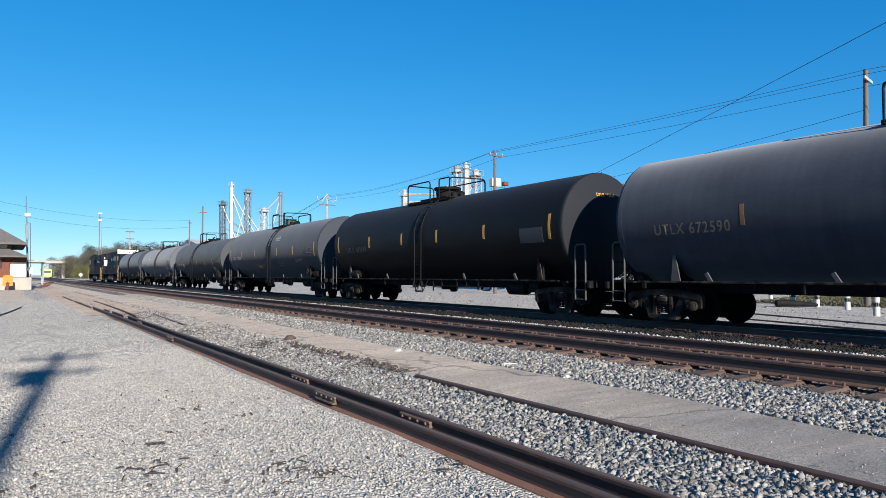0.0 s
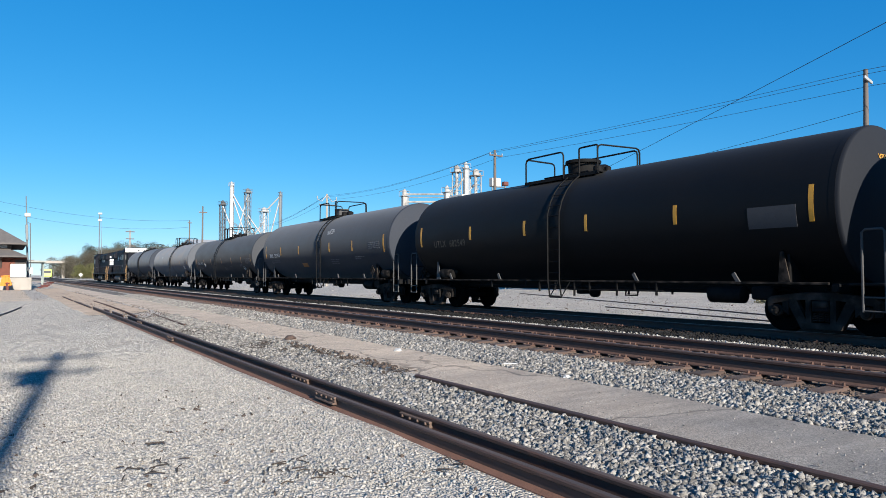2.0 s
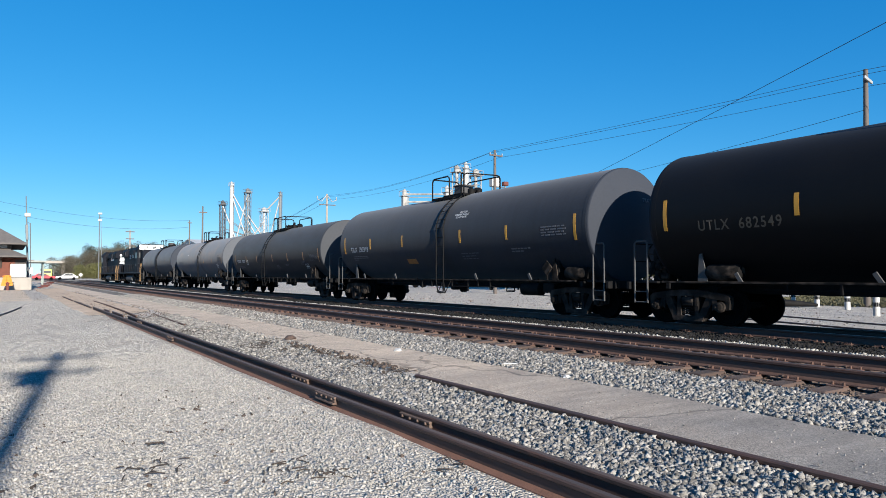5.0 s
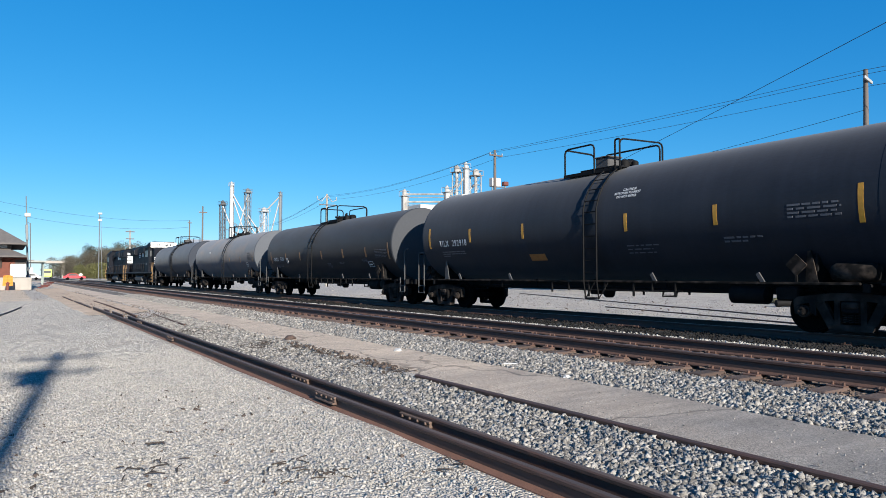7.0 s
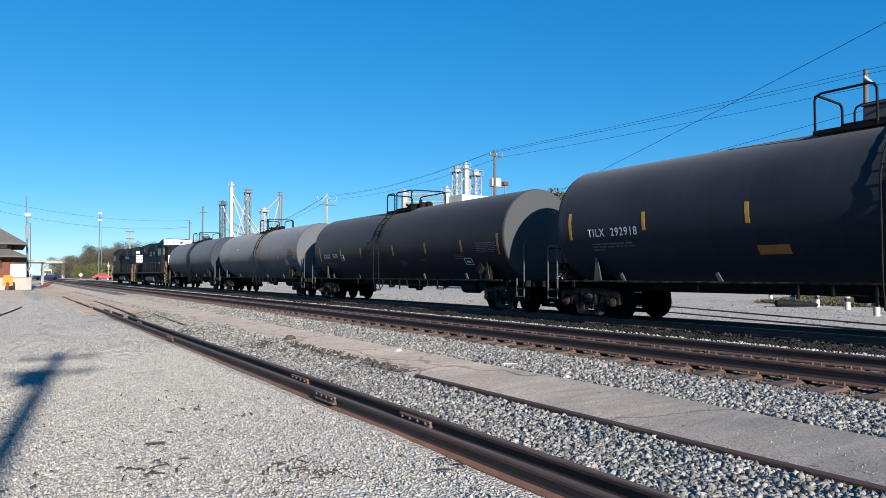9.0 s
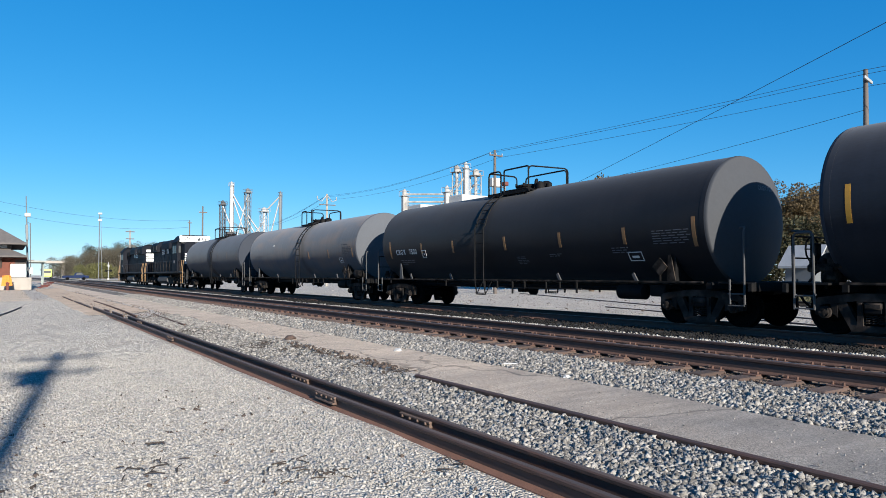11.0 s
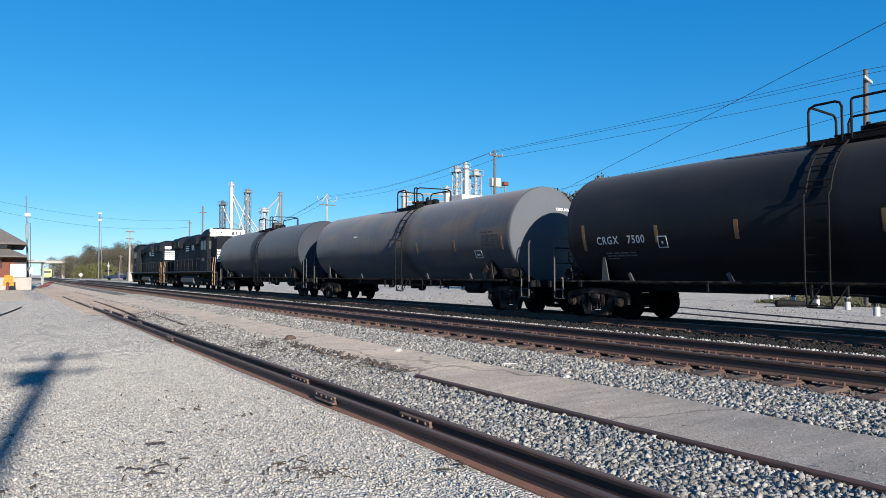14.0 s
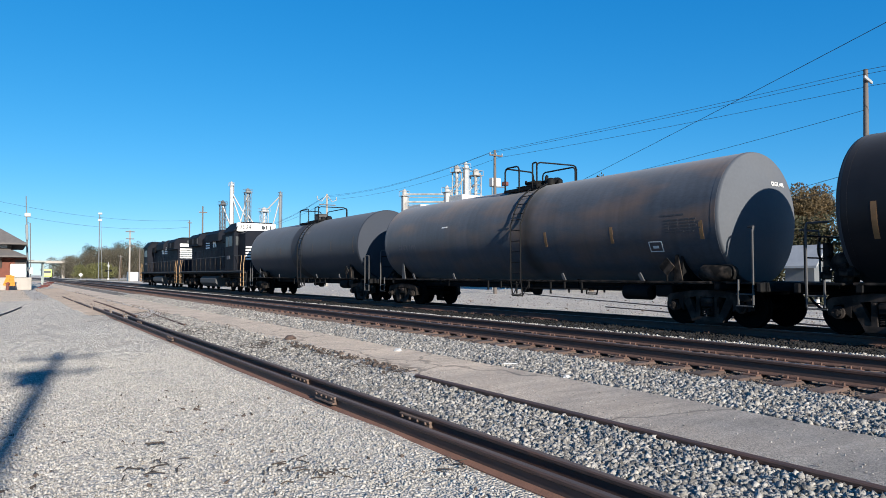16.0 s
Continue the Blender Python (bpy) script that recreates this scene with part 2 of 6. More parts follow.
streaked(M_STRIP, None, (1.1, 7.0, 1.0), 0.86)          # darker and lighter streaks across the strip
M_TANKS = [
    tank_paint("slate_tank_paint", (0.058, 0.061, 0.070), (0.082, 0.082, 0.088), 0.5, dust=0.1),
    tank_paint("grey_tank_paint", (0.092, 0.096, 0.106), (0.24, 0.145, 0.088), 0.75, spill=(-1.25, 0.55, 0.75), dust=0.2),
    tank_paint("charcoal_tank_paint", (0.0115, 0.0120, 0.0155), (0.026, 0.023, 0.0245), 0.55, spill=(0.9, 0.7, 0.6), dust=0.10),
    tank_paint("dark_slate_tank_paint", (0.0270, 0.0300, 0.0390), (0.0420, 0.0440, 0.0510), 0.5, spill=(-0.8, 0.4, 0.45), dust=0.16),
    tank_paint("matt_black_tank_paint", (0.0026, 0.0027, 0.0038), (0.0044, 0.0043, 0.0050), 0.5, 0.6, spill=(-0.2, 0.6, 0.3), dust=0.03),
    tank_paint("blue_grey_tank_paint", (0.058, 0.062, 0.078), (0.088, 0.091, 0.104), 0.6, dust=0.36),
]
# tank ends take a paler copy of the shell paint: sunlight in the colour
M_LIT_HEADS = [material("sunlit_tank_end", tuple(k * q for k, q in zip((0.66, 0.70, 0.77), c)), 0.75, var=0.12, scale=0.9, fine=14, bump=0.08, dirt=tuple(0.8 * q for q in c), dirt_amount=0.5, dirt_scale=0.7, spec=0.15) for c in ((0.0484, 0.0530, 0.0650), (0.12, 0.122, 0.128), (0.0725, 0.0730, 0.0762), (0.0484, 0.0520, 0.0627), (0.0186, 0.0200, 0.0246), (0.0605, 0.0650, 0.0806))]
M_ROUGH_BAND = material("dark_stained_band", (0.028, 0.027, 0.03), 0.75, var=0.4, scale=2, fine=20, bump=0.15)


# ---- mesh building ----
class Build:
    """Collects simple solids into one mesh."""

    def __init__(self):
        self.v, self.f = [], []

    def add(self, verts, faces):
        o = len(self.v)
        self.v.extend(tuple(p) for p in verts)
        self.f.extend(tuple(o + i for i in q) for q in faces)
        return self

    def box(self, c, s, rot=None, bevel=0.0):
        hx, hy, hz = s[0] / 2, s[1] / 2, s[2] / 2
        b = min(bevel, hx * 0.45, hy * 0.45, hz * 0.45)
        if b <= 0:
            vs = [Vector((x, y, z)) for z in (-hz, hz) for x, y in ((-hx, -hy), (hx, -hy), (hx, hy), (-hx, hy))]
            fs = [(3, 2, 1, 0), (4, 5, 6, 7), (0, 1, 5, 4), (1, 2, 6, 5), (2, 3, 7, 6), (3, 0, 4, 7)]
        else:
            ring = [(-hx + b, -hy), (hx - b, -hy), (hx, -hy + b), (hx, hy - b), (hx - b, hy), (-hx + b, hy), (-hx, hy - b), (-hx, -hy + b)]
            inner = [(-hx + b, -hy + b), (hx - b, -hy + b), (hx - b, -hy + b), (hx - b, hy - b), (hx - b, hy - b), (-hx + b, hy - b), (-hx + b, hy - b), (-hx + b, -hy + b)]
            vs = [Vector((x, y, z)) for z, pts in ((-hz, inner), (-hz + b, ring), (hz - b, ring), (hz, inner)) for x, y in pts]
            fs = [tuple(range(7, -1, -1)), tuple(range(24, 32))]
            for k in range(3):
                for i in range(8):
                    j = (i + 1) % 8
                    fs.append((k * 8 + i, k * 8 + j, k * 8 + 8 + j, k * 8 + 8 + i))
        if rot is not None:
            R = Euler([radians(a) for a in rot]).to_matrix()
            vs = [R @ p for p in vs]
        return self.add([p + Vector(c) for p in vs], fs)

    def tube(self, pts, r, n=8, closed=False):
        pts = [Vector(p) for p in pts]
        rings, m = [], len(pts)
        up = None
        for i, p in enumerate(pts):
            a = pts[max(i - 1, 0)] if not closed else pts[i - 1]
            c = pts[min(i + 1, m - 1)] if not closed else pts[(i + 1) % m]
            d = (c - a).normalized()
            if up is None:
                up = Vector((0, 0, 1)) if abs(d.z) < 0.9 else Vector((1, 0, 0))
            side = d.cross(up).normalized()
            up = side.cross(d).normalized()
            rr = r[i] if isinstance(r, (list, tuple)) else r
            rings.append([p + (side * math.cos(2 * math.pi * k / n) + up * math.sin(2 * math.pi * k / n)) * rr for k in range(n)])
        vs = [q for ring in rings for q in ring]
        fs = []
        for i in range(m if closed else m - 1):
            j = (i + 1) % m
            for k in range(n):
                l = (k + 1) % n
                fs.append((i * n + k, i * n + l, j * n + l, j * n + k))
        if not closed:
            fs.append(tuple(range(n - 1, -1, -1)))
            fs.append(tuple((m - 1) * n + k for k in range(n)))
        return self.add(vs, fs)

    def lathe(self, profile, origin, axis, n=32):
        """profile: (along, radius) pairs; turned round the axis through origin."""
        a = Vector(axis).normalized()
        u = a.orthogonal().normalized()
        w = a.cross(u)
        o = Vector(origin)
        vs, fs = [], []
        for s, r in profile:
            for k in range(n):
                t = 2 * math.pi * k / n
                vs.append(o + a * s + (u * math.cos(t) + w * math.sin(t)) * max(r, 1e-4))
        for i in range(len(profile) - 1):
            for k in range(n):
                l = (k + 1) % n
                fs.append((i * n + k, i * n + l, (i + 1) * n + l, (i + 1) * n + k))
        fs.append(tuple(range(n - 1, -1, -1)))
        fs.append(tuple((len(profile) - 1) * n + k for k in range(n)))
        return self.add(vs, fs)

    def sweep(self, section, path, closed_section=True):
        """Sweeps a section of (side, up) pairs along a path of points, upright."""
        path = [Vector(p) for p in path]
        n, m = len(section), len(path)
        vs, fs = [], []
        for i, p in enumerate(path):
            d = (path[min(i + 1, m - 1)] - path[max(i - 1, 0)])
            d.z = 0
            d.normalize()
            side = Vector((d.y, -d.x, 0))
            vs.extend(p + side * a + Vector((0, 0, b)) for a, b in section)
        for i in range(m - 1):
            for k in range(n if closed_section else n - 1):
                l = (k + 1) % n
                fs.append((i * n + k, i * n + l, (i + 1) * n + l, (i + 1) * n + k))
        if closed_section:
            fs.append(tuple(range(n)))
            fs.append(tuple((m - 1) * n + k for k in range(n - 1, -1, -1)))
        return self.add(vs, fs)

    def plate(self, outline, axis, at, thick):
        """A flat plate: outline pairs in the plane across axis ('x','y','z') at that coordinate."""
        def p3(a, b, c):
            return {"x": (c, a, b), "y": (a, c, b), "z": (a, b, c)}[axis]
        n = len(outline)
        vs = [p3(a, b, at - thick / 2) for a, b in outline] + [p3(a, b, at + thick / 2) for a, b in outline]
        fs = [tuple(range(n)), tuple(range(2 * n - 1, n - 1, -1))] + [(i, (i + 1) % n, n + (i + 1) % n, n + i) for i in range(n)]
        return self.add(vs, fs)

    def mesh(self, name, mat, smooth=None):
        me = bpy.data.meshes.new(name)
        me.from_pydata(self.v, [], self.f)
        bm = bmesh.new()
        bm.from_mesh(me)
        bmesh.ops.recalc_face_normals(bm, faces=bm.faces)
        bm.to_mesh(me)
        bm.free()
        if smooth is not None:
            me.shade_smooth()
            me.set_sharp_from_angle(angle=radians(smooth))
        me.materials.append(mat)
        return me


MESHES = {}


def part(name, build, mat, parent, label="", smooth=None, key=None, m=None):
    """Links a build as one mesh object under a thing. With a key, alike pieces share one mesh."""
    if key is not None and key in MESHES:
        me = MESHES[key]
    else:
        b = build() if callable(build) else build
        me = b.mesh(name, mat, smooth)
        if key is not None:
            MESHES[key] = me
    ob = new(name, me)
    ob.parent = parent
    if m is not None:
        ob.matrix_basis = m
    if label:
        tagged(ob, label)
    return ob


def thing(name, label, category, group="", kind="", at=None):
    ob = new(name)
    ob.empty_display_size = 0.3
    if at is not None:
        ob.matrix_basis = at
    return tagged(ob, label, category, group, kind)


def solid(name, build, mat, label, category="", group="", kind="", smooth=None, at=None):
    ob = new(name, build.mesh(name, mat, smooth))
    if at is not None:
        ob.matrix_basis = at
    return tagged(ob, label, category, group, kind)


def text_mesh(words, size, mat, bold=0.0):
    cu = bpy.data.curves.new("lettering", "FONT")
    cu.body, cu.size, cu.align_x, cu.align_y = words, size, "LEFT", "CENTER"
    cu.offset, cu.space_character = bold, 1.2
    ob = bpy.data.objects.new("lettering", cu)
    scene.collection.objects.link(ob)
    bpy.context.view_layer.update()
    me = bpy.data.meshes.new_from_object(ob.evaluated_get(bpy.context.evaluated_depsgraph_get()))
    bpy.data.objects.remove(ob)
    bpy.data.curves.remove(cu)
    for v in me.vertices:
        v.co.x *= 0.84          # condensed stencil letters
    me.materials.clear()
    me.materials.append(mat)
    return me


# ---- plan: x across the tracks, y along them away from the camera, z = 0 at the train's rail tops ----
TRAIN_X = 14.88
MAIN_RAILS, MAIN_Z = (7.93, 9.44), 0.14
SIDING_RAILS, SIDING_Z = (3.08, 3.30, 4.57), -0.10
STRIP = (4.66, 6.2)
STRIP_Z = -0.13


def ground_z(x):
    pts = [(-400, -0.3), (-20, -0.28), (0, -0.27), (2.6, -0.268), (2.97, -0.268), (3.4, -0.255), (4.2, -0.225), (4.5, -0.165), (4.62, -0.15), (6.2, -0.145), (6.35, -0.14), (7.05, -0.075), (7.35, -0.10), (10.0, -0.10), (10.6, -0.13), (13.2, -0.2), (16.6, -0.2), (18.5, -0.27), (40, -0.3), (400, -0.3)]
    return float(np.interp(x, [p[0] for p in pts], [p[1] for p in pts]))


def ground_bump(x, y):
    """Gentle unevenness of the yard, flattened on the paved strip."""
    b = 0.02 * noise.noise((x * 0.5, y * 0.5, 3.0)) + 0.012 * noise.noise((x * 1.7, y * 1.7, 9.0)) if abs(x) < 60 and abs(y) < 160 else 0.0
    b *= min(1.0, max(0.0, (42 - y) / 12))
    return b * (0.2 if 4.6 < x < 6.3 else 0.6 if x > 2.9 else 1.0)


def make_ground():
    """One sheet of pale gravel to the horizon, shaped by the track beds."""
    xs = [-3000, -800, -200, -60, -20, -10] + [-6 + 0.4 * i for i in range(20)] + [2.2 + 0.15 * i for i in range(60)] + [11.5 + 0.5 * i for i in range(18)] + [22, 28, 40, 70, 150, 400, 1000, 3000]
    ys = [-3000, -600, -100, -40, -20, -10] + [-6 + 0.4 * i for i in range(110)] + [40 + 2.0 * i for i in range(60)] + [180, 220, 300, 450, 800, 1600, 3000]
    v, f = [], []
    for y in ys:
        for x in xs:
            bump = ground_bump(x, y)
            v.append((x, y, ground_z(x) + bump))
    n = len(xs)
    for j in range(len(ys) - 1):
        for i in range(n - 1):
            f.append((j * n + i, j * n + i + 1, (j + 1) * n + i + 1, (j + 1) * n + i))
    b = Build().add(v, f)
    return solid("ground", b, M_GRAVEL, "pale grey gravel yard with scattered dark debris", "ground", kind="structure", smooth=60)


make_ground()


def patch(name, x0, x1, y0, y1, dz, mat, label, wobble=0.06, step=0.5, cat="ground"):
    """A thin bed laid on the ground between two lines, with ragged edges."""
    b = Build()
    rows = int((y1 - y0) / step)
    cols = 8
    v, f = [], []
    for j in range(rows + 1):
        y = y0 + step * j
        a = x0 + wobble * noise.noise((y * 0.5, x0, 1)) + wobble * 0.4 * noise.noise((y * 1.6, x0, 4))
        c = x1 + wobble * noise.noise((y * 0.5, x1, 2)) + wobble * 0.4 * noise.noise((y * 1.6, x1, 5))
        for i in range(cols + 1):
            x = a + (c - a) * i / cols
            edge = 0 if 0 < i < cols else -0.03
            v.append((x, y, ground_z(x) + ground_bump(x, y) + dz + edge + 0.006 * noise.noise((x * 3, y * 3, 7))))
    for j in range(rows):
        for i in range(cols):
            f.append((j * (cols + 1) + i, j * (cols + 1) + i + 1, (j + 1) * (cols + 1) + i + 1, (j + 1) * (cols + 1) + i))
    return solid(name, b.add(v, f), mat, label, cat, kind="structure", smooth=60)


patch("pavement", STRIP[0], STRIP[1], -8, 170, 0.022, M_STRIP, "worn pale asphalt strip between two tracks", 0.05)
patch("ballast_shoulder", 6.0, 12.5, -10, 300, 0.012, M_BALLAST_BED, "grey crushed stone bed under the main track", 0.25)
patch("rusty_bed", 7.45, 9.95, -10, 120, 0.022, M_RUSTBED, "rust-stained stones round the main rails", 0.12)
patch("dirt_patch", 2.4, 4.75, 27, 80, 0.02, M_DIRT, "brown dirt where the siding ends", 0.12, 0.35)
M_APRON = stony(material("dusty_apron", (0.5302, 0.429, 0.3123), 0.95, var=0.25, scale=0.5, fine=30, bump=0.5, dirt=(0.3696, 0.2964, 0.22), dirt_amount=0.6, dirt_scale=0.25), 0.04, 0.3, 0.02)
patch("dirt_apron", -14, 2.6, 44, 79, 0.012, M_APRON, "dusty beige apron before the depot", 0.15, 0.35)
patch("oily_bed", 12.05, 18.2, -30, 330, 0.014, M_OILY_SHADE, "oil-stained stone bed darkened with shade under the train", 0.2)
patch("siding_bed", 3.05, 4.55, -8, 24, 0.008, M_BALLAST_BED, "crushed stone bed between the siding rails", 0.02)

# ---- rails ----
RAIL = [(-0.07, 0), (0.07, 0), (0.07, 0.014), (0.012, 0.032), (0.010, 0.125), (0.034, 0.138), (0.036, 0.162), (0.028, 0.172), (-0.028, 0.172), (-0.036, 0.162), (-0.034, 0.138), (-0.010, 0.125), (-0.012, 0.032), (-0.07, 0.014)]


def make_rail(name, path, parent, mat, size=1.0, label=""):
    sec = [(a * size, b * size - 0.172 * size) for a, b in RAIL]
    return part(name, Build().sweep(sec, path), mat, parent, label, smooth=40)


def straight(x, y0, y1, z, n=2):
    return [(x, y0 + (y1 - y0) * i / (n - 1), z) for i in range(n)]


def tie_build(length=2.6):
    return Build().box((0, 0, -0.09), (length, 0.22, 0.18), bevel=0.015)


def plate_build():
    b = Build().box((0, 0, 0.008), (0.36, 0.19, 0.016), bevel=0.004)
    for sx in (-0.1, 0.1):
        for sy in (-0.06, 0.06):
            b.box((sx, sy, 0.03), (0.03, 0.025, 0.04), bevel=0.006)
    return b


def anchor_build():
    return Build().box((0, 0, 0.0), (0.17, 0.03, 0.05), bevel=0.008)


def make_track(name, label, rails, z, y0, y1, ny0, ny1):
    tr = thing(name, label, "railway track", kind="structure")
    for x in rails:
        make_rail("rail", straight(x, y0, y1, z, 30), tr, M_RAIL)
        part("rail_foot", Build().sweep([(-0.073, -0.160), (-0.016, -0.136), (-0.016, -0.139), (-0.073, -0.172)], straight(x, y0, min(y1, 150), z, 30)), M_PLATE, tr)
        part("rail_head", Build().sweep([(-0.026, 0.0), (0.026, 0.0), (0.026, 0.003), (-0.026, 0.003)], straight(x, y0, y1, z + 0.0005, 30)), M_RAIL_TOP, tr)
    cx = sum(rails) / 2
    tz = z - 0.172 - 0.016
    y = ny0
    k = 0
    while y < ny1:
        yy = y + random.uniform(-0.04, 0.04)
        part("tie", tie_build, M_TIE, tr, key="tie", m=pose(cx + random.uniform(-0.06, 0.06), yy, tz, 0, 0, random.uniform(-1.2, 1.2)))
        for x in rails:
            part("tie_plate", plate_build, M_PLATE, tr, key="plate", m=pose(x, yy, tz, 0, 0, random.uniform(-2, 2)))
            if k % 2 == 0:
                part("rail_anchor", anchor_build, M_RAIL, tr, key="anchor", m=pose(x, yy + 0.14, tz + 0.02))
        y += 0.53
        k += 1
    rest = Build()
    while y < min(y1, 200):
        rest.box((cx, y, tz - 0.09), (2.6, 0.22, 0.18))
        for x in rails:
            rest.box((x, y, tz + 0.008), (0.36, 0.19, 0.016))
        y += 0.53
    ob = part("far_ties", rest, M_TIE, tr)
    tagged(ob, "weathered wooden ties in the distance", kind="stuff")
    return tr


make_track("main_track", "rusty main railway track on wooden ties", MAIN_RAILS, MAIN_Z, -40, 330, -2, 70)
make_track("train_track", "dark oily railway track under the train", (TRAIN_X - 0.753, TRAIN_X + 0.753), 0.0, -60, 330, -6, 40)


def siding_x(base, y):
    return base + 0.002 * max(0.0, y - 16)


def make_siding():
    s = thing("siding_track", "old rusty siding with a doubled rail sunk in gravel", "railway track", kind="structure")
    for base, spans in ((SIDING_RAILS[0], ((-8.0, 31.5, 0.0), (32.3, 40.8, 0.045), (42.0, 50.0, 0.055))), (SIDING_RAILS[1], ((-8.0, 23.4, 0.0), (24.4, 27.2, 0.03), (28.0, 29.6, 0.05)))):
        for y0, y1, sunk in spans:
            n = max(2, int((y1 - y0) / 0.5))
            ys = [y0 + (y1 - y0) * i / n for i in range(n + 1)]
            path = [(siding_x(base, y), y, SIDING_Z - sunk - 0.03 * (base < 3.1)) for y in ys]
            make_rail("rail", path, s, M_RAIL, 0.9)
            part("rail_head", Build().sweep([(-0.024, 0.0), (0.024, 0.0), (0.022, 0.003), (-0.022, 0.003)], path), M_HEAD_RUST, s)
            if base < 3.1 and not sunk:
                part("rail_foot", Build().sweep([(-0.068, -0.132), (-0.013, -0.112), (-0.013, -0.122), (-0.068, -0.16)], path), M_FOOT, s, "orange rusted rail foot")
    make_rail("rail", straight(SIDING_RAILS[2], -8, 7.6, SIDING_Z - 0.01, 20), s, M_RAIL, 1.0)
    # worn-out rails of the old turnout, half buried in dirt
    for path in ([(3.72, 24.5, -0.16), (3.86, 29.4, -0.16), (3.98, 36, -0.17), (4.0, 40.4, -0.18)], [(4.2, 19.5, -0.17), (4.35, 24, -0.17), (4.9, 31, -0.18)], [(4.75, 33, -0.17), (4.9, 38, -0.18)]):
        make_rail("old_rail", path, s, M_PLATE, 0.8, "rusty half-buried turnout rail")
    for base, ys in ((SIDING_RAILS[0] - 0.02, (7.05, 15.5)), (SIDING_RAILS[1] - 0.02, (5.45, 8.4, 21.0))):
        for y in ys:
            b = Build().box((0, 0, -0.045), (0.05, 0.55, 0.022), bevel=0.006).box((0.01, 0, -0.075), (0.04, 0.52, 0.05), bevel=0.006).box((0, 0.0, -0.112), (0.06, 0.5, 0.024), bevel=0.006)
            for k in range(4):
                b.lathe([(0, 0.014), (0.022, 0.014), (0.026, 0.008)], (-0.012, -0.21 + 0.14 * k, -0.06), (-1, 0, 0), 8)
            part("joint_bar", b, M_JOINT, s, "rusty bolted joint bar", m=pose(siding_x(base, y) - 0.012, y, SIDING_Z))
    return s


make_siding()
# ---- tank cars ----
R_TANK, Z_TANK, HALF = 1.6, 2.55, 7.62


def wheelset_build():
    b = Build()
    for sx in (-0.7525, 0.7525):
        o = 1 if sx > 0 else -1
        b.lathe([(-0.075 * o, 0.40), (-0.07 * o, 0.485), (-0.045 * o, 0.485), (-0.04 * o, 0.46), (0.06 * o, 0.452), (0.065 * o, 0.40), (0.03 * o, 0.375), (0.0 * o, 0.2), (0.05 * o, 0.15), (0.09 * o, 0.14), (0.09 * o, 0.08)], (sx, 0, 0), (1, 0, 0), 36)
    b.lathe([(-1.0, 0.07), (-0.98, 0.085), (0.98, 0.085), (1.0, 0.07)], (0, 0, 0), (1, 0, 0), 12)
    return b


def side_frame_build(side):
    """A cast side frame: bowed top chord, deep end pedestals, sloping struts, columns and a spring seat."""
    x = side * 1.0
    b = Build()
    top = [(-1.10, 0.56), (-1.12, 0.68), (-1.02, 0.75), (-0.72, 0.79), (-0.34, 0.84), (0.34, 0.84), (0.72, 0.79), (1.02, 0.75), (1.12, 0.68), (1.10, 0.56), (0.98, 0.60), (0.70, 0.64), (0.34, 0.69), (-0.34, 0.69), (-0.70, 0.64), (-0.98, 0.60)]
    b.plate(top, "x", x, 0.17)
    for s in (-1, 1):
        b.plate([(s * 0.98, 0.62), (s * 1.12, 0.60), (s * 1.10, 0.40), (s * 1.02, 0.38)], "x", x, 0.15)
        b.plate([(s * 0.66, 0.66), (s * 0.80, 0.64), (s * 0.77, 0.44), (s * 0.66, 0.36)], "x", x, 0.15)
        b.plate([(s * 0.50, 0.68), (s * 0.72, 0.66), (s * 0.42, 0.12), (s * 0.24, 0.14)], "x", x, 0.13)
        b.plate([(s * 0.19, 0.70), (s * 0.30, 0.70), (s * 0.30, 0.16), (s * 0.19, 0.16)], "x", x, 0.16)
        b.box((x + side * 0.085, s * 0.24, 0.56), (0.03, 0.07, 0.2), bevel=0.008)
    b.plate([(-0.46, 0.22), (0.46, 0.22), (0.40, 0.10), (-0.40, 0.10)], "x", x, 0.19)
    b.box((x + side * 0.06, 0, 0.60), (0.14, 0.32, 0.13), bevel=0.03)
    return b


def spring_build(side):
    b = Build()
    for y in (-0.12, 0.0, 0.12):
        pts = [(side * 1.0 + 0.055 * math.cos(k * 0.9), y + 0.055 * math.sin(k * 0.9), 0.25 + 0.0065 * k) for k in range(36)]
        b.tube(pts, 0.013, 5)
    return b


def bearing_build():
    b = Build().lathe([(0, 0.11), (0.10, 0.125), (0.16, 0.125), (0.17, 0.10), (0.22, 0.095), (0.235, 0.07)], (0, 0, 0), (-1, 0, 0), 20)
    for k in range(3):
        t = k * 2.094
        b.lathe([(0, 0.018), (0.025, 0.018)], (-0.225, 0.055 * math.cos(t), 0.055 * math.sin(t)), (-1, 0, 0), 6)
    return b


WHEELS = []


